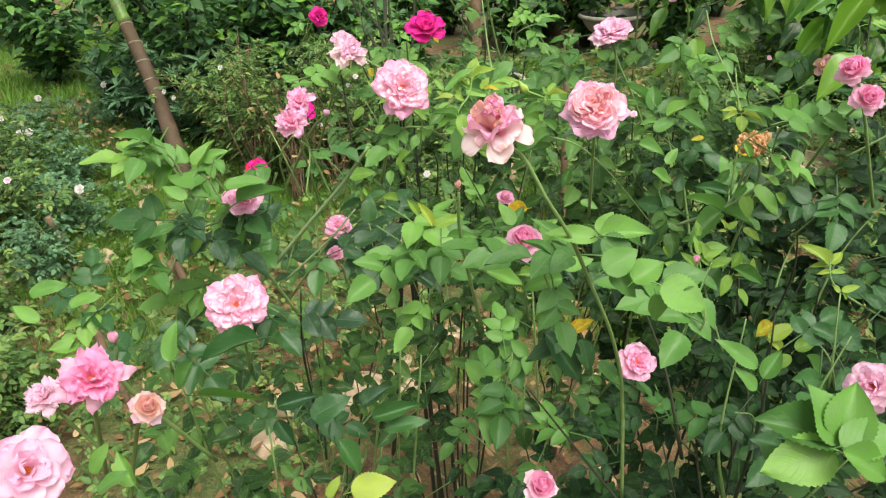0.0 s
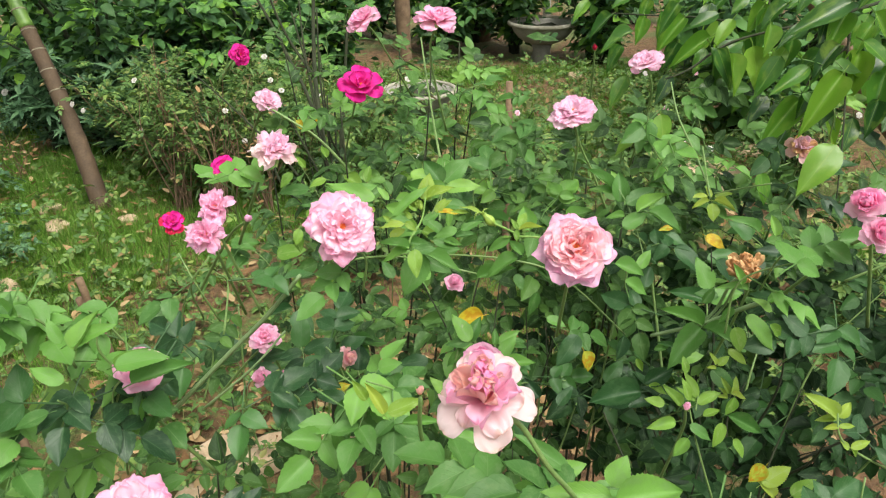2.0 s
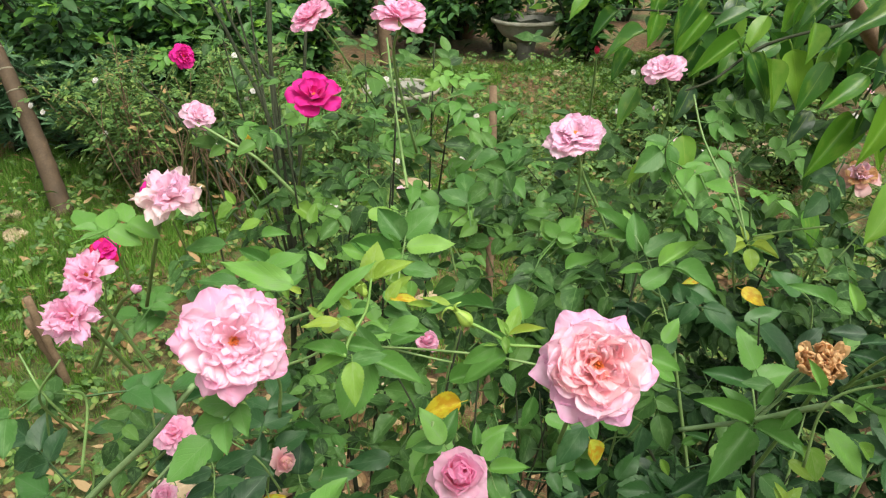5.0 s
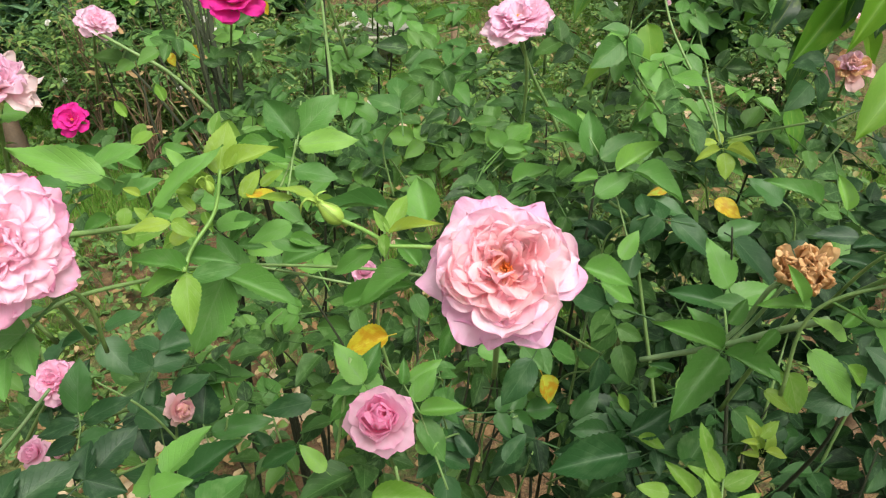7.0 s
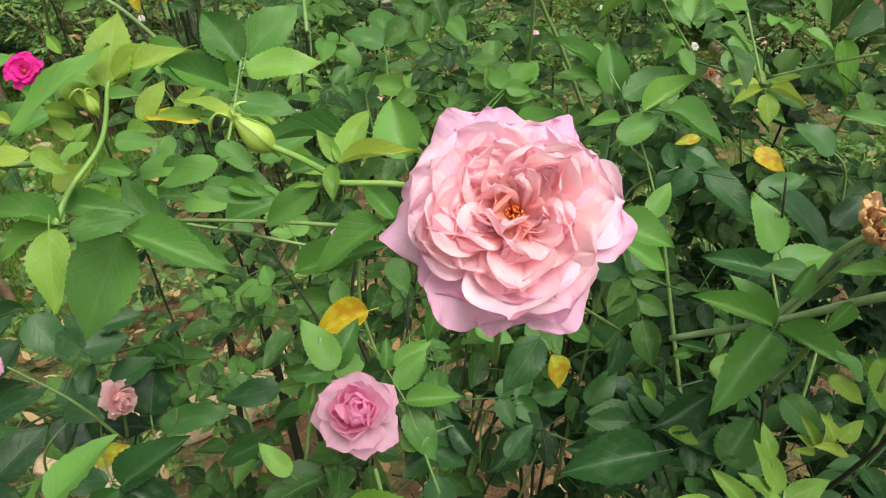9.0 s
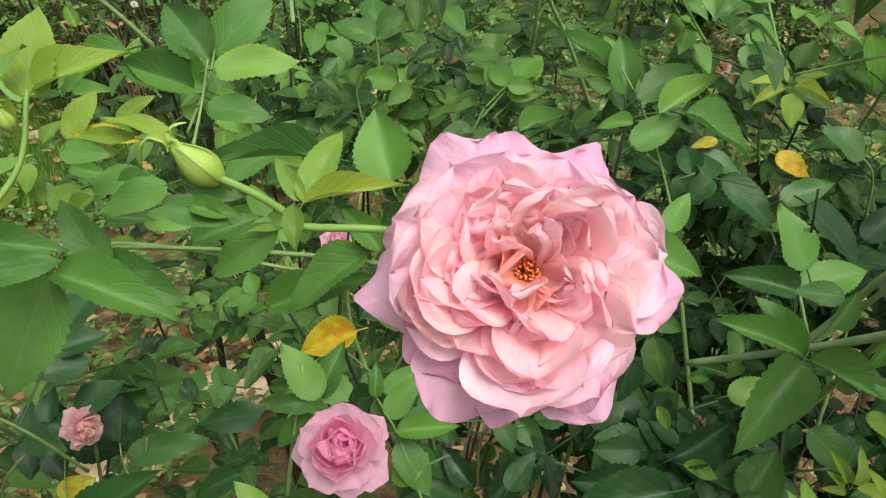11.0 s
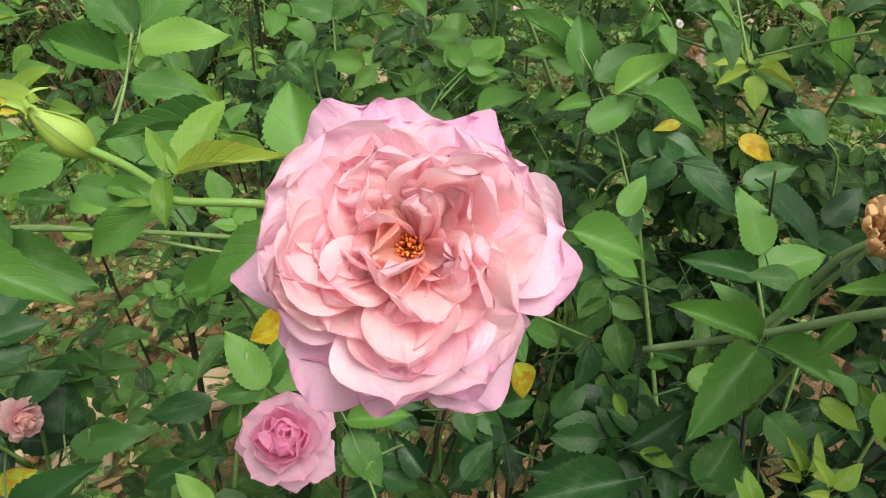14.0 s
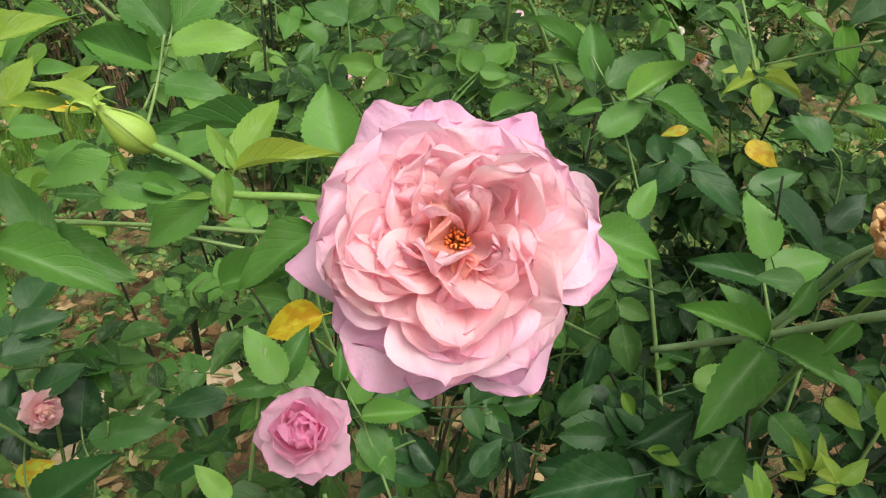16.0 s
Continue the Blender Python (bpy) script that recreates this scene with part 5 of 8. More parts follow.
left_bush.cane([(-0.064, 1.085, 1.356), (-0.105, 1.028, 1.497), (-0.086, 1.007, 1.551)], 0.0022, 0.0015, thorns=False, name="stem")
bloom(back_bush, (0.439, 1.522, 1.839), (-0.160, -0.502, 0.850), 0.0090, CLOSED, (M_RED,), "closed coral rosebud on a thin stem", seed=41, tuft=False, tight=True)
back_bush.cane([(0.459, 1.602, 1.639), (0.448, 1.553, 1.780), (0.440, 1.525, 1.834)], 0.0022, 0.0015, thorns=False, name="stem")
bloom(crimson_bush, (-0.288, 1.747, 1.567), (0.038, -0.698, 0.715), 0.0280, FLARED, (M_MAGENTA,), "magenta rose bloom low on the bush", seed=42)
crimson_bush.cane([(-0.296, 1.887, 1.364), (-0.290, 1.789, 1.516), (-0.288, 1.752, 1.563)], 0.0022, 0.0015, thorns=False, name="stem")
bloom(crimson_bush, (-0.499, 1.977, 1.344), (0.378, -0.544, 0.749), 0.0320, FLARED, (M_RED, M_MAGENTA,), "small red rose bloom below the others", seed=44)
crimson_bush.cane([(-0.575, 2.086, 1.134), (-0.522, 2.010, 1.291), (-0.501, 1.981, 1.340)], 0.0022, 0.0015, thorns=False, name="stem")
bloom(right_bush, (0.608, 0.891, 1.761), (-0.200, -0.300, 0.930), 0.0070, CLOSED, (M_PEACH, M_CREAM,), "withered tan and cream rosebud", seed=45, tuft=False, tight=True)
right_bush.cane([(0.608, 0.891, 1.756), (0.591, 0.892, 1.737), (0.558, 0.911, 1.704)], 0.0012, 0.0016, M_STEM, "stem", False)
bloom(back_bush, (0.719, 1.624, 1.530), (-0.2, -0.5, 0.84), 0.0125, CRUMPLED, (M_PEACH, M_FADED, M_DRIED,), "small withered cream and peach bloom", seed=46, tuft=False)
back_bush.cane([(0.749, 1.724, 1.330), (0.729, 1.654, 1.470), (0.719, 1.624, 1.530)], 0.0018, 0.0012, thorns=False, name="stem")
green_bud(hero_bush, (0.157, 0.879, 1.812), (-0.639, -0.053, 0.767), 0.0090, "tight green rosebud with leafy sepals")
green_bud(hero_bush, (0.092, 0.923, 1.811), (-0.15, -0.1, 0.95), 0.0048, "tiny green rosebud at a young shoot tip")

# leafy shoots
back_bush.shoot((0.275, 1.728, 1.564), fine=True, count=2)
back_bush.shoot((0.377, 1.762, 1.549), fine=False, count=2)
crimson_bush.shoot((0.103, 1.814, 1.636), fine=True, count=2)
back_bush.shoot((0.253, 1.511, 1.585), fine=False, count=2)
crimson_bush.shoot((0.228, 1.720, 1.720), fine=True, count=2)
crimson_bush.shoot((0.248, 1.650, 1.799), fine=False, count=2)
crimson_bush.shoot((0.170, 1.698, 1.521), fine=True, count=2)
crimson_bush.shoot((0.127, 1.534, 1.613), fine=False, count=2)
crimson_bush.shoot((0.249, 1.570, 1.782), fine=True, count=2)
back_bush.shoot((0.325, 1.623, 1.747), fine=False, count=2)
back_bush.shoot((0.351, 1.562, 1.572), fine=True, count=2)
back_bush.shoot((0.372, 1.718, 1.626), fine=False, count=2)
crimson_bush.shoot((0.146, 1.674, 1.523), fine=True, count=2)
back_bush.shoot((0.347, 1.562, 1.566), fine=False, count=2)
crimson_bush.shoot((0.187, 1.611, 1.767), fine=True, count=2)
crimson_bush.shoot((0.113, 1.734, 1.705), fine=False, count=2)
back_bush.shoot((0.587, 1.255, 1.728), fine=True, count=1)
back_bush.shoot((0.713, 1.258, 1.824), count=2)
front_bush.shoot((0.445, 0.823, 1.790), fine=True, count=2)
left_bush.shoot((-0.257, 0.815, 1.799), fine=True, count=2)
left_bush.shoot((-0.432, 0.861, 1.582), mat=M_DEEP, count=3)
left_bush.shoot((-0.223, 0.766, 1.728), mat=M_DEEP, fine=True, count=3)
left_bush.shoot((-0.166, 1.276, 1.618), fine=True, count=2)
left_bush.shoot((0.040, 0.797, 1.691), fine=True, count=3)
front_bush.shoot((0.159, 0.618, 1.738), fine=True, count=3)
hero_bush.shoot((0.329, 1.118, 1.533), fine=True, count=1)
left_bush.shoot((-0.142, 0.745, 1.624), mat=M_DEEP, fine=True, count=3)
left_bush.shoot((-0.211, 0.651, 1.653), mat=M_DEEP, fine=True, count=3)
left_bush.shoot((-0.161, 0.888, 1.375), mat=M_DEEP, count=3)
hero_bush.shoot((0.021, 1.295, 1.191), mat=M_DEEP, count=1)
front_bush.shoot((0.111, 0.848, 1.393), count=3)
front_bush.shoot((0.204, 0.840, 1.355), count=3)
front_bush.shoot((0.133, 0.783, 1.524), count=3)
right_bush.shoot((0.425, 1.083, 1.462), mat=M_DEEP, fine=True, count=1)
front_bush.shoot((0.344, 0.891, 1.344), mat=M_DEEP, count=3)
front_bush.shoot((0.379, 0.709, 1.483), mat=M_DEEP, count=3)
right_bush.shoot((0.754, 1.076, 1.474), mat=M_DEEP, count=3)
front_bush.shoot((0.560, 0.769, 1.578), mat=M_DEEP, count=3)
front_bush.shoot((0.449, 0.716, 1.581), mat=M_DEEP, fine=True, count=3)
front_bush.shoot((0.479, 0.659, 1.581), mat=M_DEEP, fine=True, count=3)
front_bush.shoot((0.283, 0.615, 1.701), fine=True, count=3)
right_bush.shoot((0.399, 1.085, 1.450), mat=M_DEEP, fine=True, count=1)
hero_bush.shoot((0.062, 1.280, 1.483), fine=True, count=1)
left_bush.shoot((0.016, 0.797, 1.682), fine=True, count=3)
left_bush.shoot((-0.173, 0.995, 1.625), mat=M_DEEP, fine=True, count=3)
left_bush.shoot((-0.171, 0.817, 1.720), mat=M_DEEP, fine=True, count=3)
left_bush.shoot((-0.243, 0.825, 1.627), fine=True, count=3)
right_bush.shoot((0.413, 1.142, 1.542), mat=M_DEEP, fine=True, count=1)
front_bush.shoot((0.460, 0.860, 1.789), fine=True, count=2)
right_bush.shoot((0.538, 0.865, 1.687), mat=M_DEEP, fine=True, count=3)
back_bush.shoot((0.505, 1.302, 1.692), fine=True, count=1)
back_bush.shoot((0.710, 1.437, 1.717), count=2)
back_bush.shoot((0.678, 1.249, 1.722), fine=True, count=2)
crimson_bush.shoot((0.080, 1.519, 1.688), count=1)
crimson_bush.shoot((0.246, 1.680, 1.630), count=1)
back_bush.shoot((0.594, 1.413, 1.791), count=2)
back_bush.shoot((0.738, 1.289, 1.867), count=2)
back_bush.shoot((0.732, 1.501, 1.862), count=2)
back_bush.shoot((0.480, 1.335, 1.775), count=2)
left_bush.shoot((0.002, 0.855, 1.817), fine=True, count=2)
left_bush.shoot((-0.121, 1.101, 1.797), fine=True, count=2)
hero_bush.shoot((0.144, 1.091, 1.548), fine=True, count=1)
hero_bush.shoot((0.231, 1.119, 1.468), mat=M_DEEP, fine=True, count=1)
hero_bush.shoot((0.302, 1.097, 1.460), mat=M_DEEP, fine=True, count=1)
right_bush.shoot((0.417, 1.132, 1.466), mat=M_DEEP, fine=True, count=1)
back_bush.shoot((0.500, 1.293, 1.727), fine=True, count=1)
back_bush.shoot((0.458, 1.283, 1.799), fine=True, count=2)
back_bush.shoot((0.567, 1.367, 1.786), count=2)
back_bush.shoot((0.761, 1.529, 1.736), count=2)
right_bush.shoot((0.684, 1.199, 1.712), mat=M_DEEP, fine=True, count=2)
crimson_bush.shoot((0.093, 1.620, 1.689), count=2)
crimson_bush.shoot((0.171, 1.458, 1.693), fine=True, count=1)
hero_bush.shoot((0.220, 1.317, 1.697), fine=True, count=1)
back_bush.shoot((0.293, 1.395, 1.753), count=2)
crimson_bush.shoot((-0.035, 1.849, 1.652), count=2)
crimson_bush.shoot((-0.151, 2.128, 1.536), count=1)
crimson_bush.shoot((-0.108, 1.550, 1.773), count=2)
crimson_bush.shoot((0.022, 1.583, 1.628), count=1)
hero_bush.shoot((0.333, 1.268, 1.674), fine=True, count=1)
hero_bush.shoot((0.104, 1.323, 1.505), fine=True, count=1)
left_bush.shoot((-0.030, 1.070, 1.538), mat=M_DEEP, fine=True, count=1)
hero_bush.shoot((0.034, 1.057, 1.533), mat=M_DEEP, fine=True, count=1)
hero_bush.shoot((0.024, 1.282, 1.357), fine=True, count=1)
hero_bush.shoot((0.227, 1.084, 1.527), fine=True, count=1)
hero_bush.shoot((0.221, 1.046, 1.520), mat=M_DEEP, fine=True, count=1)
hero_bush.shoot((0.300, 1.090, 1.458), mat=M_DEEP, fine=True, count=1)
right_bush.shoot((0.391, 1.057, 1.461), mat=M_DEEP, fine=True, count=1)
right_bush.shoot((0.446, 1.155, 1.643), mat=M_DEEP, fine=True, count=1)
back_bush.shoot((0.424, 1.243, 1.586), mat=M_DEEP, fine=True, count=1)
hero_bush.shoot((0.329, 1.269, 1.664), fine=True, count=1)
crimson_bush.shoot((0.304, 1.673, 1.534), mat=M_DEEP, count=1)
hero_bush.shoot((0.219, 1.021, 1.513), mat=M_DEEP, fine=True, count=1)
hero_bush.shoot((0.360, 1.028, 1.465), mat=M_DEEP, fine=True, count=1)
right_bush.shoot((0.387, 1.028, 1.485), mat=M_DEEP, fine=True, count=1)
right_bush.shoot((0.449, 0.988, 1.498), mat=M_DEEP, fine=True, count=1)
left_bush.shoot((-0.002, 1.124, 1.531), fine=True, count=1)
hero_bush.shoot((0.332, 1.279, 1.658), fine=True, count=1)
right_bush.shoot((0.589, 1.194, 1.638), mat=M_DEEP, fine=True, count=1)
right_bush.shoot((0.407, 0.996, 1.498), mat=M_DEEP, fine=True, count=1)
left_bush.shoot((-0.225, 0.832, 1.752), fine=True, count=2)
front_bush.shoot((0.426, 0.638, 1.557), mat=M_DEEP, fine=True, count=3)
hero_bush.shoot((0.199, 1.446, 1.605), mat=M_DEEP, count=1)
left_bush.shoot((-0.234, 1.311, 1.400), mat=M_DEEP, count=2)
back_bush.shoot((0.574, 1.313, 1.695), fine=True, count=1)
back_bush.shoot((0.564, 1.255, 1.670), fine=True, count=1)
left_bush.shoot((-0.221, 0.853, 1.761), fine=True, count=2)
left_bush.shoot((-0.195, 0.843, 1.716), fine=True, count=3)
left_bush.shoot((-0.169, 0.972, 1.757), fine=True, count=2)
left_bush.shoot((-0.133, 0.956, 1.759), fine=True, count=2)
left_bush.shoot((-0.119, 0.922, 1.757), mat=M_DEEP, fine=True, count=2)
left_bush.shoot((-0.182, 1.012, 1.684), mat=M_DEEP, fine=True, count=2)
left_bush.shoot((-0.190, 0.869, 1.706), mat=M_DEEP, fine=True, count=2)
left_bush.shoot((-0.191, 0.808, 1.779), fine=True, count=2)
left_bush.shoot((-0.110, 0.862, 1.625), mat=M_DEEP, fine=True, count=2)
left_bush.shoot((-0.063, 0.904, 1.615), mat=M_DEEP, fine=True, count=2)
left_bush.shoot((0.031, 0.791, 1.708), fine=True, count=2)
left_bush.shoot((0.069, 0.792, 1.647), fine=True, count=2)
left_bush.shoot((-0.412, 0.841, 1.571), fine=True, count=2)
left_bush.shoot((-0.252, 0.772, 1.809), fine=True, count=2)
left_bush.shoot((-0.268, 0.772, 1.700), fine=True, count=2)
left_bush.shoot((-0.207, 1.021, 1.606), mat=M_DEEP, fine=True, count=2)
left_bush.shoot((-0.057, 1.044, 1.601), mat=M_DEEP, fine=True, count=2)
left_bush.shoot((-0.131, 1.119, 1.490), mat=M_DEEP, fine=True, count=2)
left_bush.shoot((0.133, 0.782, 1.523), mat=M_DEEP, fine=True, count=2)

# single leaves and twigs that stand out
fig_tree = Bush("fig_tree", (1.5, 1.9, 0.0), (1.3, 1.8, 1.7), "small fig tree with glossy pointed drooping leaves", "tree", 77, "garden trees")
hero_bush.blade((0.180, 0.864, 1.810), (0.191, 0.883, 1.821), 0.42, M_NEW)
hero_bush.blade((0.180, 0.864, 1.810), (0.207, 0.869, 1.813), 0.22, M_FRESH)
hero_bush.blade((0.180, 0.865, 1.810), (0.174, 0.872, 1.819), 0.45, M_NEW)
hero_bush.blade((0.178, 0.862, 1.811), (0.177, 0.855, 1.802), 0.55, M_NEW)
hero_bush.blade((0.174, 0.866, 1.802), (0.164, 0.867, 1.802), 0.25, M_NEW)
hero_bush.blade((0.173, 0.866, 1.802), (0.151, 0.870, 1.786), 0.42, M_LEAF)
hero_bush.blade((0.147, 0.889, 1.820), (0.128, 0.895, 1.824), 0.28, M_FRESH)
hero_bush.blade((0.136, 0.894, 1.817), (0.118, 0.898, 1.818), 0.30, M_FRESH)
hero_bush.blade((0.117, 1.059, 1.766), (0.078, 1.075, 1.781), 0.55, M_LEAF)
hero_bush.blade((0.120, 0.961, 1.820), (0.093, 0.958, 1.811), 0.50, M_LEAF)
hero_bush.blade((0.183, 0.930, 1.789), (0.139, 0.939, 1.793), 0.28, M_LEAF)
hero_bush.blade((0.205, 0.930, 1.777), (0.202, 0.946, 1.799), 0.85, M_LEAF)
hero_bush.blade((0.087, 0.948, 1.744), (0.124, 0.934, 1.731), 0.55, M_LEAF)
hero_bush.blade((0.129, 0.933, 1.782), (0.104, 0.930, 1.774), 0.50, M_LEAF)
hero_bush.blade((0.099, 0.936, 1.747), (0.082, 0.955, 1.769), 0.50, M_LEAF)
hero_bush.blade((0.194, 0.934, 1.745), (0.159, 0.928, 1.729), 0.50, M_LEAF)
hero_bush.blade((0.156, 1.028, 1.575), (0.134, 1.051, 1.603), 0.60, M_LEAF)
hero_bush.blade((0.155, 1.027, 1.574), (0.123, 1.030, 1.571), 0.50, M_LEAF)
hero_bush.blade((0.153, 1.036, 1.568), (0.173, 1.053, 1.596), 0.55, M_LEAF)
hero_bush.blade((0.150, 1.030, 1.559), (0.123, 1.022, 1.543), 0.50, M_LEAF)
hero_bush.blade((0.195, 1.046, 1.556), (0.225, 1.052, 1.571), 0.50, M_LEAF)
hero_bush.blade((0.181, 1.089, 1.574), (0.139, 1.087, 1.565), 0.7, M_YELLOW)
hero_bush.blade((-0.031, 1.046, 1.493), (-0.006, 1.050, 1.503), 0.70, M_YELLOW)
hero_bush.blade((0.196, 1.010, 1.506), (0.220, 1.019, 1.523), 0.60, M_LEAF)
hero_bush.blade((0.249, 1.021, 1.480), (0.232, 1.039, 1.502), 0.60, M_DEEP)
hero_bush.blade((0.278, 1.027, 1.460), (0.300, 1.040, 1.482), 0.60, M_DEEP)
right_bush.blade((0.324, 1.220, 1.652), (0.366, 1.224, 1.666), 0.55, M_LEAF)
right_bush.blade((0.381, 1.191, 1.710), (0.352, 1.215, 1.737), 0.42, M_LEAF)
right_bush.blade((0.388, 1.169, 1.698), (0.391, 1.196, 1.737), 0.60, M_LEAF)
right_bush.blade((0.387, 1.188, 1.707), (0.351, 1.197, 1.712), 0.38, M_LEAF)
right_bush.blade((0.392, 1.158, 1.700), (0.435, 1.166, 1.721), 0.55, M_LEAF)
right_bush.blade((0.398, 1.131, 1.699), (0.443, 1.142, 1.723), 0.42, M_LEAF)
right_bush.blade((0.388, 1.149, 1.687), (0.363, 1.152, 1.686), 0.55, M_LEAF)
right_bush.blade((0.377, 1.122, 1.682), (0.413, 1.129, 1.699), 0.60, M_LEAF)
right_bush.blade((0.410, 1.120, 1.703), (0.453, 1.100, 1.683), 0.58, M_LEAF)
right_bush.blade((0.537, 1.207, 1.677), (0.511, 1.205, 1.669), 0.45, M_FRESH)
right_bush.blade((0.541, 1.204, 1.674), (0.541, 1.188, 1.651), 0.80, M_FRESH)
right_bush.blade((0.544, 1.206, 1.677), (0.576, 1.194, 1.667), 0.40, M_FRESH)
right_bush.blade((0.546, 1.209, 1.682), (0.574, 1.209, 1.688), 0.40, M_FRESH)
right_bush.blade((0.536, 1.212, 1.683), (0.510, 1.214, 1.682), 0.40, M_FRESH)
right_bush.blade((0.545, 1.218, 1.678), (0.540, 1.230, 1.692), 0.50, M_FRESH)
right_bush.blade((0.531, 1.186, 1.629), (0.557, 1.172, 1.615), 0.70, M_YELLOW)
right_bush.blade((0.480, 1.191, 1.644), (0.458, 1.192, 1.640), 0.50, M_YELLOW)
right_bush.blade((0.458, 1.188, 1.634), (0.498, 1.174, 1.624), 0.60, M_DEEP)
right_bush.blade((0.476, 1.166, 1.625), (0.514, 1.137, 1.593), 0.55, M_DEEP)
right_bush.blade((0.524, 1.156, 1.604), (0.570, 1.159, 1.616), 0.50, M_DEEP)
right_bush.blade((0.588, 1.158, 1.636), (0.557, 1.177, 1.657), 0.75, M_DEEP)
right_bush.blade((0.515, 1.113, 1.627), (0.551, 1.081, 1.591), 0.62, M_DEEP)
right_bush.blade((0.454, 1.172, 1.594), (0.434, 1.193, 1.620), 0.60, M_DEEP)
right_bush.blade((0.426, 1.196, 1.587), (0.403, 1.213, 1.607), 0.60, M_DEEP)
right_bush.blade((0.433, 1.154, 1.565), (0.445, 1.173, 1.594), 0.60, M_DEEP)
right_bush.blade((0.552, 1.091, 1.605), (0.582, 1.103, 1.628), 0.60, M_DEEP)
right_bush.blade((0.479, 1.049, 1.618), (0.466, 1.077, 1.654), 0.62, M_LEAF)
right_bush.blade((0.472, 1.042, 1.607), (0.428, 1.057, 1.619), 0.50, M_DEEP)
right_bush.blade((0.478, 1.050, 1.602), (0.527, 1.051, 1.613), 0.62, M_LEAF)
right_bush.blade((0.447, 0.992, 1.601), (0.400, 1.013, 1.621), 0.42, M_LEAF)
right_bush.blade((0.454, 0.999, 1.595), (0.430, 1.023, 1.624), 0.50, M_LEAF)
right_bush.blade((0.440, 0.983, 1.604), (0.389, 0.947, 1.579), 0.50, M_LEAF)
right_bush.blade((0.444, 0.983, 1.604), (0.490, 0.953, 1.590), 0.42, M_LEAF)
right_bush.blade((0.384, 0.998, 1.511), (0.426, 1.004, 1.527), 0.60, M_DEEP)
right_bush.blade((0.365, 0.995, 1.484), (0.318, 1.006, 1.491), 0.72, M_DEEP)
right_bush.blade((0.367, 1.037, 1.492), (0.395, 1.023, 1.478), 0.70, M_DEEP)
right_bush.blade((0.427, 0.975, 1.487), (0.455, 0.990, 1.514), 0.85, M_LEAF)
right_bush.blade((0.469, 0.990, 1.533), (0.495, 0.968, 1.508), 0.65, M_LEAF)
right_bush.blade((0.416, 1.053, 1.524), (0.438, 1.053, 1.529), 0.50, M_LEAF)
right_bush.blade((0.359, 1.074, 1.456), (0.388, 1.090, 1.484), 0.60, M_DEEP)
right_bush.blade((0.443, 1.042, 1.514), (0.483, 1.041, 1.520), 0.60, M_LEAF)
right_bush.blade((0.386, 0.989, 1.514), (0.410, 0.980, 1.507), 0.5, M_NEW)
right_bush.blade((0.380, 1.026, 1.531), (0.387, 1.015, 1.517), 0.55, M_NEW)
right_bush.blade((0.444, 1.051, 1.527), (0.421, 1.059, 1.534), 0.40, M_DEEP)
right_bush.blade((0.478, 0.955, 1.520), (0.472, 0.968, 1.538), 0.40, M_FRESH)
right_bush.blade((0.481, 0.954, 1.520), (0.492, 0.965, 1.538), 0.50, M_FRESH)
right_bush.blade((0.476, 0.954, 1.519), (0.466, 0.961, 1.527), 0.45, M_FRESH)
right_bush.blade((0.477, 0.947, 1.526), (0.495, 0.941, 1.523), 0.50, M_FRESH)
right_bush.blade((0.476, 0.952, 1.516), (0.462, 0.956, 1.518), 0.45, M_FRESH)
right_bush.blade((0.482, 0.944, 1.592), (0.467, 0.957, 1.608), 0.60, M_LEAF)
right_bush.blade((0.461, 0.948, 1.594), (0.482, 0.935, 1.580), 0.50, M_FRESH)
right_bush.blade((0.454, 0.944, 1.656), (0.436, 0.937, 1.642), 0.50, M_LEAF)
hero_bush.blade((0.047, 0.909, 1.830), (-0.001, 0.923, 1.843), 0.35, M_LEAF)
hero_bush.blade((0.015, 0.970, 1.808), (0.049, 0.973, 1.821), 0.50, M_LEAF)
hero_bush.blade((0.063, 0.916, 1.807), (0.100, 0.929, 1.835), 0.26, M_LEAF)
hero_bush.blade((0.096, 0.930, 1.817), (0.102, 0.944, 1.841), 0.69, M_FRESH)
hero_bush.blade((0.099, 0.931, 1.819), (0.126, 0.935, 1.831), 0.44, M_FRESH)
hero_bush.blade((0.089, 0.928, 1.812), (0.077, 0.934, 1.820), 0.62, M_FRESH)
hero_bush.blade((0.092, 0.926, 1.810), (0.084, 0.933, 1.820), 0.62, M_FRESH)
hero_bush.blade((0.109, 0.923, 1.808), (0.130, 0.919, 1.806), 0.35, M_YELLOW)
hero_bush.blade((0.107, 0.922, 1.806), (0.117, 0.929, 1.819), 0.56, M_FRESH)
hero_bush.blade((0.082, 0.922, 1.801), (0.073, 0.928, 1.809), 0.50, M_FRESH)
hero_bush.blade((0.063, 0.913, 1.801), (0.053, 0.918, 1.808), 0.50, M_FRESH)
hero_bush.blade((0.074, 0.902, 1.805), (0.049, 0.903, 1.802), 0.38, M_FRESH)
hero_bush.blade((0.075, 0.903, 1.806), (0.086, 0.897, 1.799), 0.62, M_FRESH)
hero_bush.blade((0.078, 0.897, 1.779), (0.049, 0.906, 1.787), 0.45, M_LEAF)
hero_bush.blade((0.076, 0.897, 1.779), (0.050, 0.895, 1.770), 0.42, M_LEAF)
hero_bush.blade((0.082, 0.879, 1.788), (0.083, 0.860, 1.767), 0.58, M_NEW)
hero_bush.blade((0.080, 0.895, 1.777), (0.105, 0.895, 1.781), 0.50, M_LEAF)
hero_bush.blade((0.093, 0.911, 1.765), (0.132, 0.899, 1.754), 0.42, M_LEAF)
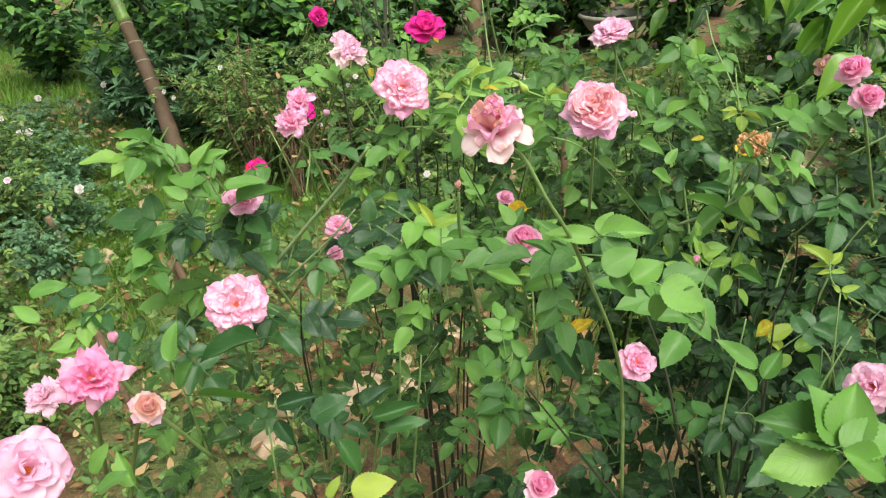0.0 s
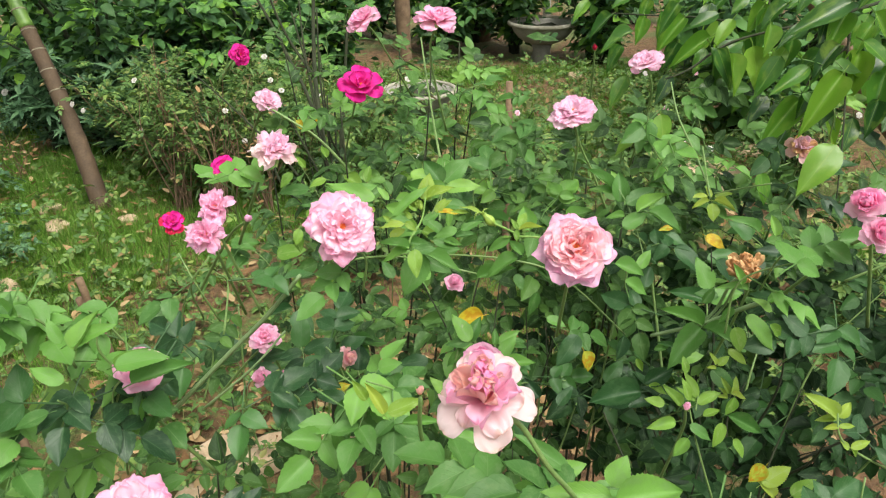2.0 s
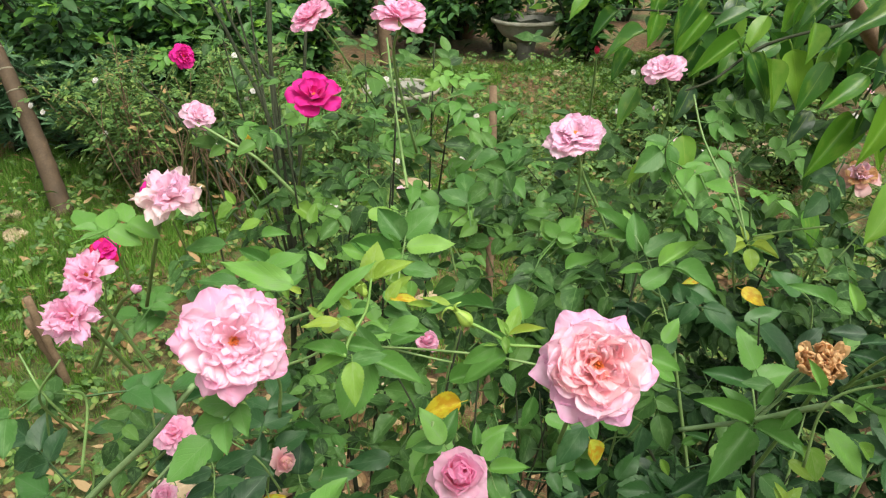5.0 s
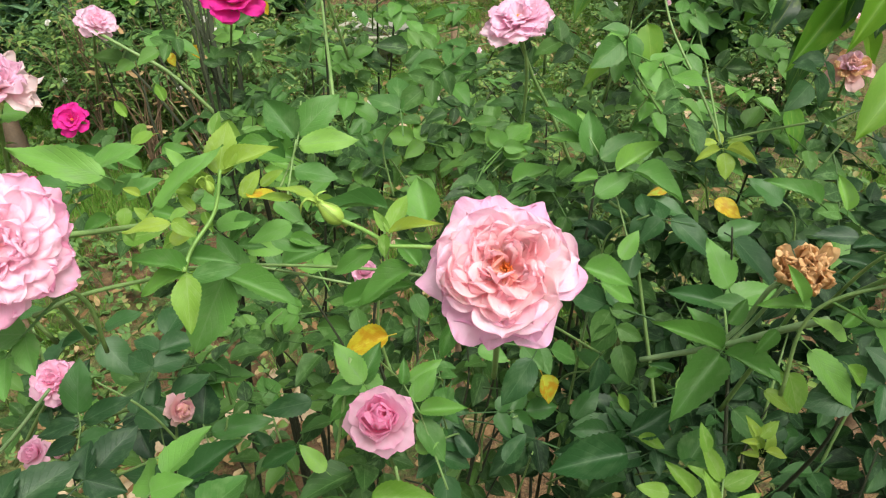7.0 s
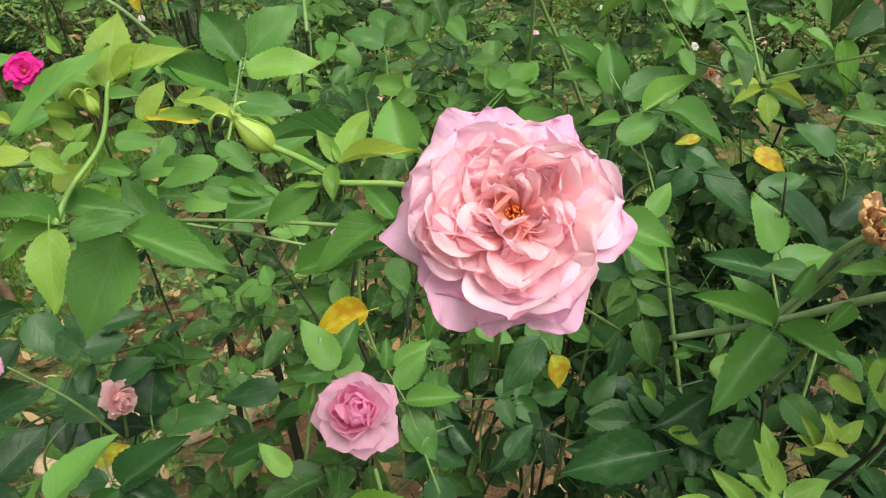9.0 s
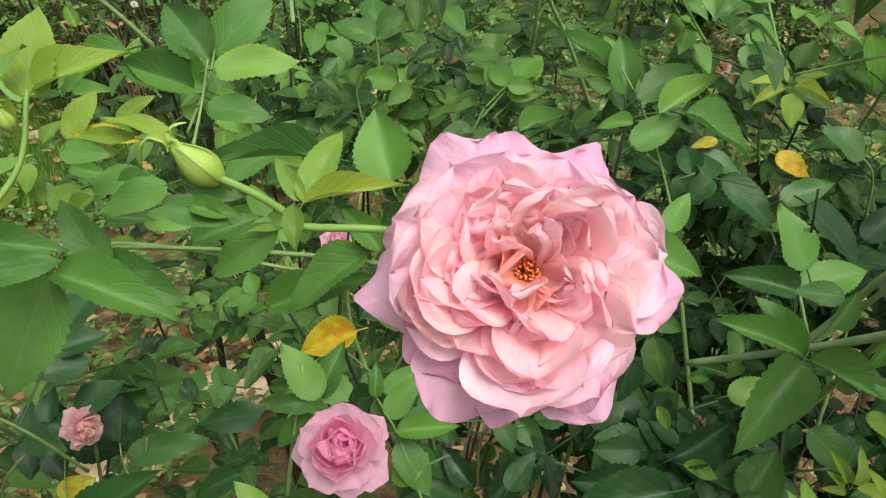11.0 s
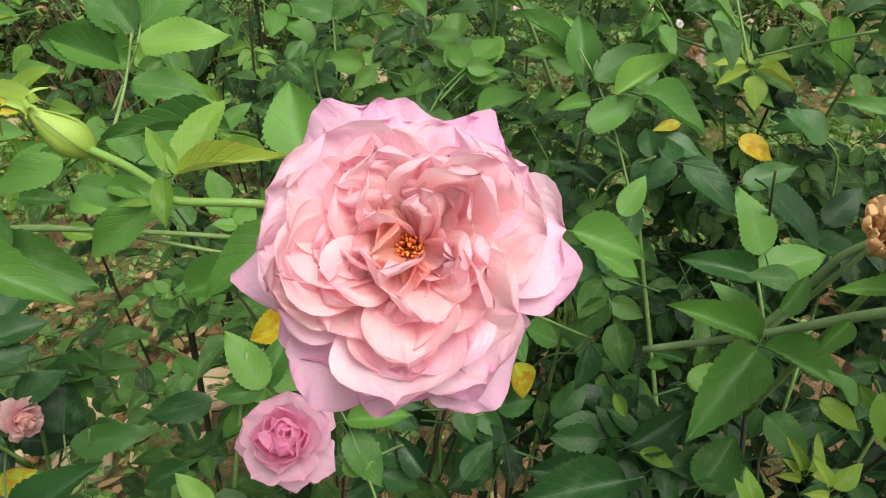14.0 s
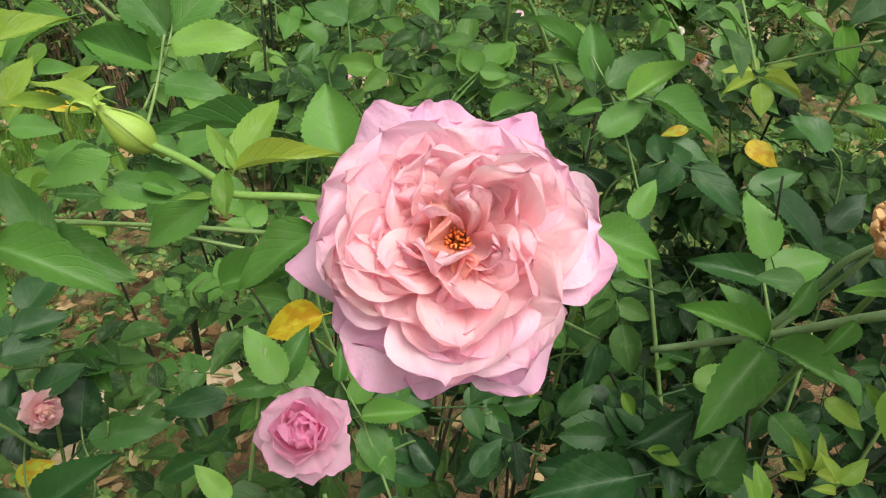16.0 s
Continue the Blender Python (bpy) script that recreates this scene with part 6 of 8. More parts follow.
hero_bush.blade((0.125, 1.069, 1.779), (0.106, 1.086, 1.805), 0.75, M_LEAF)
hero_bush.blade((0.127, 1.069, 1.780), (0.159, 1.081, 1.807), 0.68, M_LEAF)
hero_bush.blade((0.128, 1.056, 1.778), (0.171, 1.053, 1.782), 0.50, M_LEAF)
hero_bush.blade((0.123, 1.060, 1.766), (0.083, 1.075, 1.782), 0.62, M_LEAF)
hero_bush.blade((0.123, 1.047, 1.763), (0.155, 1.040, 1.759), 0.58, M_LEAF)
hero_bush.blade((0.130, 1.040, 1.753), (0.130, 1.031, 1.738), 0.60, M_LEAF)
hero_bush.blade((-0.004, 0.986, 1.792), (-0.037, 0.991, 1.793), 0.40, M_LEAF)
hero_bush.blade((0.023, 0.980, 1.787), (0.034, 0.984, 1.797), 0.50, M_LEAF)
hero_bush.blade((0.139, 0.982, 1.757), (0.169, 0.987, 1.771), 0.40, M_LEAF)
hero_bush.blade((0.108, 0.989, 1.743), (0.137, 0.981, 1.736), 0.50, M_LEAF)
hero_bush.blade((0.109, 1.014, 1.706), (0.142, 1.017, 1.719), 0.50, M_LEAF)
hero_bush.blade((0.152, 0.944, 1.716), (0.195, 0.945, 1.727), 0.42, M_LEAF)
hero_bush.blade((0.199, 0.933, 1.747), (0.187, 0.944, 1.761), 0.60, M_LEAF)
hero_bush.blade((-0.040, 1.123, 1.758), (-0.082, 1.127, 1.755), 0.45, M_LEAF)
hero_bush.blade((0.001, 1.110, 1.746), (-0.020, 1.120, 1.757), 0.50, M_LEAF)
hero_bush.blade((0.076, 0.910, 1.780), (0.101, 0.906, 1.778), 0.50, M_LEAF)
hero_bush.blade((0.088, 0.980, 1.744), (0.106, 0.978, 1.744), 0.50, M_LEAF)
hero_bush.blade((0.120, 0.987, 1.742), (0.141, 0.983, 1.739), 0.50, M_LEAF)
hero_bush.blade((0.059, 0.942, 1.772), (0.076, 0.945, 1.780), 0.60, M_FRESH)
hero_bush.blade((0.045, 0.958, 1.795), (0.035, 0.962, 1.800), 0.50, M_FRESH)
hero_bush.blade((0.113, 0.952, 1.798), (0.126, 0.955, 1.806), 0.50, M_FRESH)
hero_bush.blade((0.080, 0.936, 1.804), (0.067, 0.940, 1.808), 0.60, M_FRESH)
hero_bush.blade((0.017, 1.016, 1.787), (-0.010, 1.028, 1.802), 0.40, M_LEAF)
hero_bush.blade((0.060, 1.010, 1.786), (0.047, 1.019, 1.799), 0.45, M_LEAF)
right_bush.blade((0.491, 0.983, 1.734), (0.459, 0.999, 1.753), 0.42, M_LEAF)
right_bush.blade((0.509, 0.978, 1.730), (0.508, 0.992, 1.752), 0.55, M_LEAF)
right_bush.blade((0.436, 0.905, 1.711), (0.431, 0.918, 1.731), 0.45, M_LEAF)
right_bush.blade((0.447, 0.910, 1.701), (0.416, 0.917, 1.706), 0.40, M_LEAF)
right_bush.blade((0.497, 0.949, 1.717), (0.525, 0.948, 1.721), 0.40, M_DEEP)
right_bush.blade((0.516, 0.967, 1.713), (0.484, 0.973, 1.716), 0.50, M_DEEP)
right_bush.blade((0.501, 0.923, 1.715), (0.476, 0.932, 1.725), 0.50, M_DEEP)
right_bush.blade((0.472, 0.908, 1.684), (0.491, 0.913, 1.696), 0.50, M_LEAF)
right_bush.blade((0.481, 0.910, 1.671), (0.460, 0.921, 1.684), 0.50, M_LEAF)
right_bush.blade((0.376, 1.222, 1.714), (0.361, 1.235, 1.734), 0.60, M_LEAF)
right_bush.blade((0.396, 1.208, 1.697), (0.393, 1.226, 1.726), 0.60, M_LEAF)
right_bush.blade((0.374, 1.212, 1.698), (0.352, 1.216, 1.701), 0.40, M_LEAF)
right_bush.blade((0.339, 1.286, 1.715), (0.309, 1.288, 1.713), 0.50, M_LEAF)
right_bush.blade((0.317, 1.297, 1.633), (0.352, 1.310, 1.662), 0.70, M_DEEP)
right_bush.blade((0.329, 1.324, 1.679), (0.297, 1.328, 1.680), 0.50, M_LEAF)
crimson_bush.blade((-0.134, 1.814, 1.649), (-0.122, 1.808, 1.629), 0.8, M_YELLOW)
crimson_bush.blade((-0.093, 1.815, 1.659), (-0.081, 1.809, 1.639), 0.8, M_YELLOW)
crimson_bush.blade((0.029, 1.835, 1.720), (0.041, 1.829, 1.700), 0.8, M_YELLOW)
fig_tree.blade((0.589, 1.389, 1.866), (0.606, 1.364, 1.793), 0.46, M_FICUS, smooth_edge=True)
fig_tree.blade((0.792, 1.445, 1.842), (0.802, 1.428, 1.773), 0.57, M_FICUS, smooth_edge=True)
fig_tree.blade((0.531, 1.400, 1.933), (0.494, 1.381, 1.889), 0.44, M_FICUS, smooth_edge=True)
fig_tree.blade((0.592, 1.371, 1.867), (0.622, 1.353, 1.803), 0.54, M_FICUS, smooth_edge=True)
fig_tree.blade((0.679, 1.485, 1.869), (0.707, 1.468, 1.803), 0.43, M_FICUS, smooth_edge=True)
fig_tree.blade((0.866, 1.368, 1.849), (0.844, 1.347, 1.771), 0.55, M_FICUS, smooth_edge=True)
fig_tree.blade((0.873, 1.428, 1.880), (0.905, 1.412, 1.809), 0.54, M_FICUS, smooth_edge=True)
fig_tree.blade((0.870, 1.481, 1.712), (0.901, 1.464, 1.653), 0.45, M_FICUS, smooth_edge=True)
fig_tree.blade((0.691, 1.356, 1.855), (0.649, 1.339, 1.792), 0.46, M_FICUS, smooth_edge=True)
fig_tree.blade((0.527, 1.460, 1.913), (0.525, 1.441, 1.846), 0.57, M_FICUS, smooth_edge=True)
fig_tree.blade((0.886, 1.448, 1.900), (0.857, 1.431, 1.851), 0.56, M_FICUS, smooth_edge=True)
fig_tree.blade((0.702, 1.584, 1.922), (0.657, 1.567, 1.889), 0.50, M_FICUS, smooth_edge=True)
fig_tree.blade((0.632, 1.490, 1.898), (0.615, 1.474, 1.834), 0.44, M_FICUS, smooth_edge=True)
fig_tree.blade((0.572, 1.470, 1.893), (0.560, 1.450, 1.815), 0.55, M_FICUS, smooth_edge=True)
fig_tree.blade((0.852, 1.363, 1.937), (0.832, 1.341, 1.883), 0.48, M_FICUS, smooth_edge=True)
fig_tree.blade((0.997, 1.567, 1.917), (1.016, 1.543, 1.860), 0.43, M_FICUS, smooth_edge=True)
fig_tree.blade((1.013, 1.520, 1.742), (1.042, 1.501, 1.679), 0.44, M_FICUS, smooth_edge=True)
fig_tree.blade((0.780, 1.448, 1.833), (0.822, 1.432, 1.804), 0.52, M_FICUS, smooth_edge=True)
fig_tree.blade((0.720, 1.484, 1.910), (0.713, 1.465, 1.833), 0.48, M_FICUS, smooth_edge=True)
fig_tree.blade((0.631, 1.500, 1.918), (0.609, 1.478, 1.866), 0.55, M_FICUS, smooth_edge=True)
fig_tree.blade((0.773, 1.468, 1.933), (0.818, 1.446, 1.895), 0.51, M_FICUS, smooth_edge=True)
fig_tree.blade((0.785, 1.414, 1.903), (0.820, 1.392, 1.847), 0.54, M_FICUS, smooth_edge=True)
fig_tree.blade((0.587, 1.606, 1.858), (0.644, 1.588, 1.826), 0.47, M_FICUS, smooth_edge=True)
fig_tree.blade((0.735, 1.380, 1.745), (0.699, 1.356, 1.674), 0.51, M_FICUS, smooth_edge=True)
fig_tree.cane([(0.831, 1.668, 1.988), (0.885, 1.650, 1.919), (0.941, 1.655, 1.852), (1.12, 1.75, 1.70), (1.500, 1.880, 1.200), (1.500, 1.900, -0.030)], 0.006, 0.026, M_WOOD, "branch", False)
fig_tree.blade((0.560, 1.437, 1.905), (0.507, 1.416, 1.855), 0.47, M_FICUS, smooth_edge=True)
fig_tree.blade((0.599, 1.418, 1.876), (0.528, 1.404, 1.835), 0.39, M_FICUS, smooth_edge=True)
fig_tree.blade((0.541, 1.473, 1.905), (0.569, 1.451, 1.867), 0.60, M_FICUS, smooth_edge=True)
fig_tree.blade((0.504, 1.474, 1.901), (0.488, 1.455, 1.861), 0.60, M_FICUS, smooth_edge=True)
fig_tree.blade((0.461, 1.512, 1.901), (0.418, 1.499, 1.868), 0.47, M_FICUS, smooth_edge=True)
fig_tree.blade((0.485, 1.466, 1.881), (0.427, 1.459, 1.857), 0.50, M_FICUS, smooth_edge=True)
fig_tree.blade((0.638, 1.428, 1.902), (0.602, 1.409, 1.859), 0.47, M_FICUS, smooth_edge=True)
fig_tree.blade((0.630, 1.464, 1.905), (0.570, 1.458, 1.882), 0.44, M_FICUS, smooth_edge=True)
fig_tree.blade((0.687, 1.398, 1.897), (0.676, 1.375, 1.850), 0.65, M_FICUS, smooth_edge=True)
fig_tree.blade((0.610, 1.364, 1.860), (0.619, 1.333, 1.801), 0.47, M_FICUS, smooth_edge=True)
fig_tree.blade((0.668, 1.404, 1.862), (0.676, 1.367, 1.790), 0.66, M_FICUS, smooth_edge=True)
fig_tree.blade((0.705, 1.380, 1.866), (0.683, 1.359, 1.821), 0.55, M_FICUS, smooth_edge=True)
fig_tree.blade((0.738, 1.372, 1.901), (0.681, 1.360, 1.867), 0.39, M_FICUS, smooth_edge=True)
fig_tree.blade((0.768, 1.322, 1.940), (0.665, 1.310, 1.897), 0.36, M_FICUS, smooth_edge=True)
fig_tree.blade((0.739, 1.333, 1.912), (0.727, 1.317, 1.878), 0.66, M_FICUS, smooth_edge=True)
fig_tree.blade((0.771, 1.335, 1.923), (0.733, 1.310, 1.865), 0.55, M_FICUS, smooth_edge=True)
fig_tree.blade((0.750, 1.304, 1.880), (0.705, 1.287, 1.838), 0.55, M_FICUS, smooth_edge=True)
fig_tree.blade((0.775, 1.329, 1.866), (0.760, 1.308, 1.823), 0.55, M_FICUS, smooth_edge=True)
fig_tree.blade((0.800, 1.326, 1.866), (0.776, 1.291, 1.793), 0.57, M_FICUS, smooth_edge=True)
fig_tree.blade((0.709, 1.303, 1.849), (0.647, 1.290, 1.812), 0.40, M_FICUS, smooth_edge=True)
fig_tree.blade((0.695, 1.271, 1.828), (0.677, 1.250, 1.783), 0.55, M_FICUS, smooth_edge=True)
fig_tree.blade((0.732, 1.255, 1.847), (0.664, 1.222, 1.770), 0.44, M_FICUS, smooth_edge=True)
fig_tree.blade((0.696, 1.292, 1.801), (0.632, 1.266, 1.738), 0.47, M_FICUS, smooth_edge=True)
fig_tree.blade((0.675, 1.347, 1.795), (0.642, 1.328, 1.753), 0.55, M_FICUS, smooth_edge=True)
fig_tree.blade((0.652, 1.410, 1.870), (0.581, 1.399, 1.835), 0.39, M_FICUS, smooth_edge=True)
fig_tree.blade((0.522, 1.377, 1.826), (0.497, 1.358, 1.783), 0.55, M_FICUS, smooth_edge=True)
fig_tree.blade((0.489, 1.313, 1.781), (0.492, 1.290, 1.737), 0.66, M_FICUS, smooth_edge=True)
fig_tree.blade((0.460, 1.403, 1.820), (0.427, 1.381, 1.772), 0.47, M_FICUS, smooth_edge=True)
fig_tree.blade((0.455, 1.321, 1.748), (0.420, 1.309, 1.718), 0.47, M_FICUS, smooth_edge=True)
fig_tree.blade((0.668, 1.138, 1.782), (0.612, 1.111, 1.720), 0.57, M_FICUS, smooth_edge=True)
fig_tree.blade((0.735, 1.297, 1.797), (0.760, 1.273, 1.755), 0.55, M_FICUS, smooth_edge=True)
fig_tree.blade((0.784, 1.292, 1.929), (0.810, 1.265, 1.881), 0.55, M_FICUS, smooth_edge=True)
fig_tree.blade((0.766, 1.274, 1.891), (0.812, 1.250, 1.853), 0.50, M_FICUS, smooth_edge=True)
fig_tree.blade((0.632, 1.247, 1.702), (0.638, 1.224, 1.657), 0.55, M_FICUS, smooth_edge=True)
fig_tree.blade((0.744, 1.460, 1.919), (0.696, 1.448, 1.887), 0.55, M_FICUS, smooth_edge=True)
fig_tree.blade((0.761, 1.422, 1.958), (0.732, 1.401, 1.911), 0.55, M_FICUS, smooth_edge=True)
fig_tree.blade((0.803, 1.315, 1.978), (0.761, 1.297, 1.935), 0.55, M_FICUS, smooth_edge=True)
fig_tree.blade((0.707, 1.525, 1.929), (0.676, 1.511, 1.895), 0.55, M_FICUS, smooth_edge=True)
fig_tree.blade((0.602, 1.540, 1.938), (0.562, 1.528, 1.908), 0.55, M_FICUS, smooth_edge=True)
fig_tree.blade((0.506, 1.545, 1.930), (0.466, 1.538, 1.909), 0.55, M_FICUS, smooth_edge=True)
fig_tree.blade((0.810, 1.269, 1.844), (0.782, 1.238, 1.779), 0.55, M_FICUS, smooth_edge=True)
fig_tree.blade((0.738, 1.486, 1.969), (0.689, 1.470, 1.928), 0.55, M_FICUS, smooth_edge=True)
fig_tree.blade((0.651, 1.544, 1.955), (0.629, 1.524, 1.912), 0.55, M_FICUS, smooth_edge=True)
fig_tree.blade((0.724, 1.494, 1.915), (0.688, 1.473, 1.869), 0.55, M_FICUS, smooth_edge=True)
fig_tree.blade((0.733, 1.403, 1.872), (0.717, 1.382, 1.828), 0.55, M_FICUS, smooth_edge=True)
fig_tree.blade((0.768, 1.369, 1.856), (0.718, 1.358, 1.825), 0.50, M_FICUS, smooth_edge=True)
fig_tree.blade((0.603, 1.440, 1.854), (0.582, 1.421, 1.813), 0.55, M_FICUS, smooth_edge=True)
fig_tree.blade((0.562, 1.459, 1.861), (0.532, 1.441, 1.819), 0.55, M_FICUS, smooth_edge=True)
fig_tree.blade((0.482, 1.506, 1.849), (0.451, 1.489, 1.810), 0.55, M_FICUS, smooth_edge=True)
fig_tree.blade((0.815, 1.333, 1.904), (0.783, 1.315, 1.863), 0.55, M_FICUS, smooth_edge=True)
fig_tree.blade((0.825, 1.313, 1.867), (0.797, 1.292, 1.822), 0.55, M_FICUS, smooth_edge=True)
fig_tree.blade((0.740, 1.280, 1.810), (0.721, 1.259, 1.765), 0.55, M_FICUS, smooth_edge=True)
fig_tree.blade((0.702, 1.327, 1.762), (0.677, 1.306, 1.715), 0.55, M_FICUS, smooth_edge=True)
fig_tree.blade((0.668, 1.395, 1.799), (0.638, 1.377, 1.758), 0.55, M_FICUS, smooth_edge=True)
fig_tree.blade((0.609, 1.415, 1.805), (0.589, 1.396, 1.764), 0.55, M_FICUS, smooth_edge=True)
fig_tree.blade((0.534, 1.538, 1.921), (0.513, 1.520, 1.883), 0.55, M_FICUS, smooth_edge=True)
fig_tree.blade((0.443, 1.599, 1.914), (0.411, 1.584, 1.879), 0.50, M_FICUS, smooth_edge=True)
fig_tree.blade((0.782, 1.465, 1.935), (0.744, 1.456, 1.911), 0.55, M_FICUS, smooth_edge=True)
fig_tree.blade((0.805, 1.418, 1.958), (0.793, 1.395, 1.911), 0.55, M_FICUS, smooth_edge=True)
fig_tree.blade((0.796, 1.251, 1.808), (0.773, 1.228, 1.757), 0.55, M_FICUS, smooth_edge=True)
fig_tree.blade((0.765, 1.253, 1.783), (0.746, 1.229, 1.731), 0.55, M_FICUS, smooth_edge=True)
fig_tree.cane([(0.984, 1.449, 1.943), (0.820, 1.394, 1.915), (0.743, 1.412, 1.892), (0.634, 1.411, 1.868), (0.552, 1.378, 1.833), (0.507, 1.375, 1.818)], 0.0032, 0.0014, M_CANE, "branch", False)
fig_tree.cane([(0.781, 1.336, 1.904), (0.774, 1.314, 1.859), (0.730, 1.220, 1.778), (0.702, 1.157, 1.693)], 0.0022, 0.0010, M_CANE, "branch", False)
fig_tree.cane([(0.651, 1.455, 1.891), (0.614, 1.483, 1.896), (0.540, 1.493, 1.900), (0.466, 1.533, 1.900)], 0.0022, 0.0012, M_CANE, "branch", False)
fig_tree.cane([(0.782, 1.331, 1.872), (0.723, 1.307, 1.837), (0.696, 1.291, 1.800)], 0.0022, 0.0012, M_CANE, "branch", False)
fig_tree.cane([(1.5, 1.9, -0.05), (1.48, 1.85, 0.9), (1.176, 1.477, 1.813)], 0.03, 0.014, M_WOOD, "trunk", False)
hero_bush.cane([(0.219, 0.882, 1.781), (0.200, 0.859, 1.803), (0.180, 0.861, 1.805), (0.177, 0.863, 1.807), (0.168, 0.872, 1.809), (0.157, 0.879, 1.812)], 0.0011, 0.0011, M_CALYX, "stem", False)
hero_bush.cane([(0.111, 1.048, 1.749), (0.120, 1.057, 1.764), (0.127, 1.066, 1.778), (0.131, 1.092, 1.798)], 0.0008, 0.0006, M_STEM, "stem", False)
hero_bush.cane([(0.378, 1.070, 1.541), (0.256, 0.954, 1.700), (0.193, 0.940, 1.737), (0.112, 0.964, 1.737), (0.052, 0.973, 1.736)], 0.0011, 0.0009, M_STEM, "stem", False)
hero_bush.cane([(0.011, 0.898, 1.805), (0.032, 0.923, 1.793), (0.048, 0.967, 1.772)], 0.0016, 0.0014, M_STEM, "stem", False)
hero_bush.cane([(0.076, 0.897, 1.779), (0.080, 0.907, 1.787), (0.092, 0.920, 1.800), (0.097, 0.931, 1.819)], 0.0014, 0.0009, M_CALYX, "stem", False)
hero_bush.cane([(0.007, 0.879, 1.773), (0.022, 0.898, 1.770), (0.044, 0.933, 1.754), (0.077, 1.018, 1.707), (0.163, 1.015, 1.681)], 0.0013, 0.0010, M_STEM, "stem", False)
crimson_bush.cane([(-0.162, 1.552, 1.760), (-0.108, 1.528, 1.731), (-0.065, 1.527, 1.699), (-0.018, 1.522, 1.643), (0.008, 1.541, 1.584)], 0.0022, 0.0030, M_STEM, "stem", False)
back_bush.cane([(0.147, 1.364, 1.708), (0.144, 1.442, 1.738), (0.141, 1.527, 1.780), (0.139, 1.683, 1.841)], 0.0022, 0.0016, M_STEM, "stem", False)
back_bush.cane([(0.562, 1.253, 1.669), (0.548, 1.295, 1.716), (0.526, 1.331, 1.770), (0.519, 1.362, 1.818)], 0.0018, 0.0014, M_STEM, "stem", False)
right_bush.cane([(0.484, 0.935, 1.668), (0.471, 0.958, 1.644), (0.449, 0.994, 1.603), (0.399, 1.033, 1.562)], 0.0030, 0.0024, M_PALE_STEM, "stem", False)
right_bush.cane([(0.468, 0.964, 1.688), (0.463, 0.976, 1.668), (0.463, 0.995, 1.625), (0.451, 1.002, 1.598)], 0.0020, 0.0022, M_PALE_STEM, "stem", False)
right_bush.cane([(0.468, 0.963, 1.686), (0.467, 0.973, 1.664), (0.470, 0.994, 1.625), (0.458, 1.001, 1.598)], 0.0016, 0.0018, M_PALE_STEM, "stem", False)
right_bush.cane([(0.452, 0.991, 1.600), (0.475, 1.046, 1.604), (0.474, 1.074, 1.634)], 0.0013, 0.0010, M_STEM, "stem", False)
right_bush.cane([(0.604, 1.165, 1.718), (0.573, 1.193, 1.700), (0.546, 1.212, 1.686)], 0.0013, 0.0012, M_STEM, "stem", False)
right_bush.cane([(0.560, 1.303, 1.729), (0.547, 1.246, 1.700), (0.539, 1.210, 1.681)], 0.0013, 0.0012, M_STEM, "stem", False)
right_bush.cane([(0.403, 1.151, 1.658), (0.438, 1.176, 1.614), (0.459, 1.160, 1.510), (0.467, 1.105, 1.400)], 0.0018, 0.0022, M_STEM, "stem", False)
hero_bush.cane([(0.147, 1.042, 1.592), (0.137, 1.026, 1.552), (0.124, 1.012, 1.495)], 0.0014, 0.0016, M_STEM, "stem", False)
back_bush.cane([(0.332, 1.253, 1.795), (0.354, 1.266, 1.745), (0.376, 1.274, 1.704), (0.407, 1.288, 1.636)], 0.0018, 0.0020, M_STEM, "stem", False)
front_bush.cane([(0.105, 0.554, 1.861), (0.114, 0.554, 1.854), (0.124, 0.554, 1.844), (0.139, 0.557, 1.814), (0.161, 0.571, 1.773), (0.184, 0.599, 1.716), (0.214, 0.628, 1.638), (0.234, 0.652, 1.552), (0.247, 0.665, 1.397)], 0.0014, 0.0020, M_STEM, "stem", False)
front_bush.blade((0.183, 0.571, 1.772), (0.141, 0.573, 1.778), 0.42, M_LEAF)
front_bush.blade((0.186, 0.581, 1.770), (0.197, 0.589, 1.786), 0.84, M_LEAF)
front_bush.blade((0.182, 0.562, 1.778), (0.225, 0.564, 1.780), 0.56, M_LEAF)
front_bush.blade((0.181, 0.552, 1.780), (0.208, 0.544, 1.763), 0.84, M_LEAF)
front_bush.blade((0.180, 0.533, 1.763), (0.206, 0.540, 1.777), 0.84, M_LEAF)
front_bush.blade((0.187, 0.541, 1.758), (0.207, 0.533, 1.740), 0.70, M_LEAF)
front_bush.blade((0.201, 0.529, 1.755), (0.225, 0.537, 1.769), 0.85, M_LEAF)
front_bush.blade((0.220, 0.534, 1.741), (0.221, 0.525, 1.722), 0.84, M_LEAF)
front_bush.blade((0.216, 0.511, 1.762), (0.250, 0.504, 1.746), 0.85, M_LEAF)
front_bush.blade((0.221, 0.520, 1.759), (0.252, 0.525, 1.766), 0.84, M_LEAF)
front_bush.blade((0.320, 0.439, 1.679), (0.270, 0.447, 1.698), 0.75, M_LEAF)
front_bush.blade((0.317, 0.430, 1.685), (0.302, 0.447, 1.720), 0.83, M_LEAF)
front_bush.blade((0.318, 0.431, 1.686), (0.333, 0.448, 1.719), 0.90, M_LEAF)
front_bush.blade((0.313, 0.422, 1.690), (0.353, 0.427, 1.698), 0.75, M_LEAF)
front_bush.blade((0.315, 0.428, 1.680), (0.266, 0.421, 1.669), 0.75, M_LEAF)
front_bush.blade((0.308, 0.412, 1.694), (0.339, 0.405, 1.677), 0.75, M_LEAF)
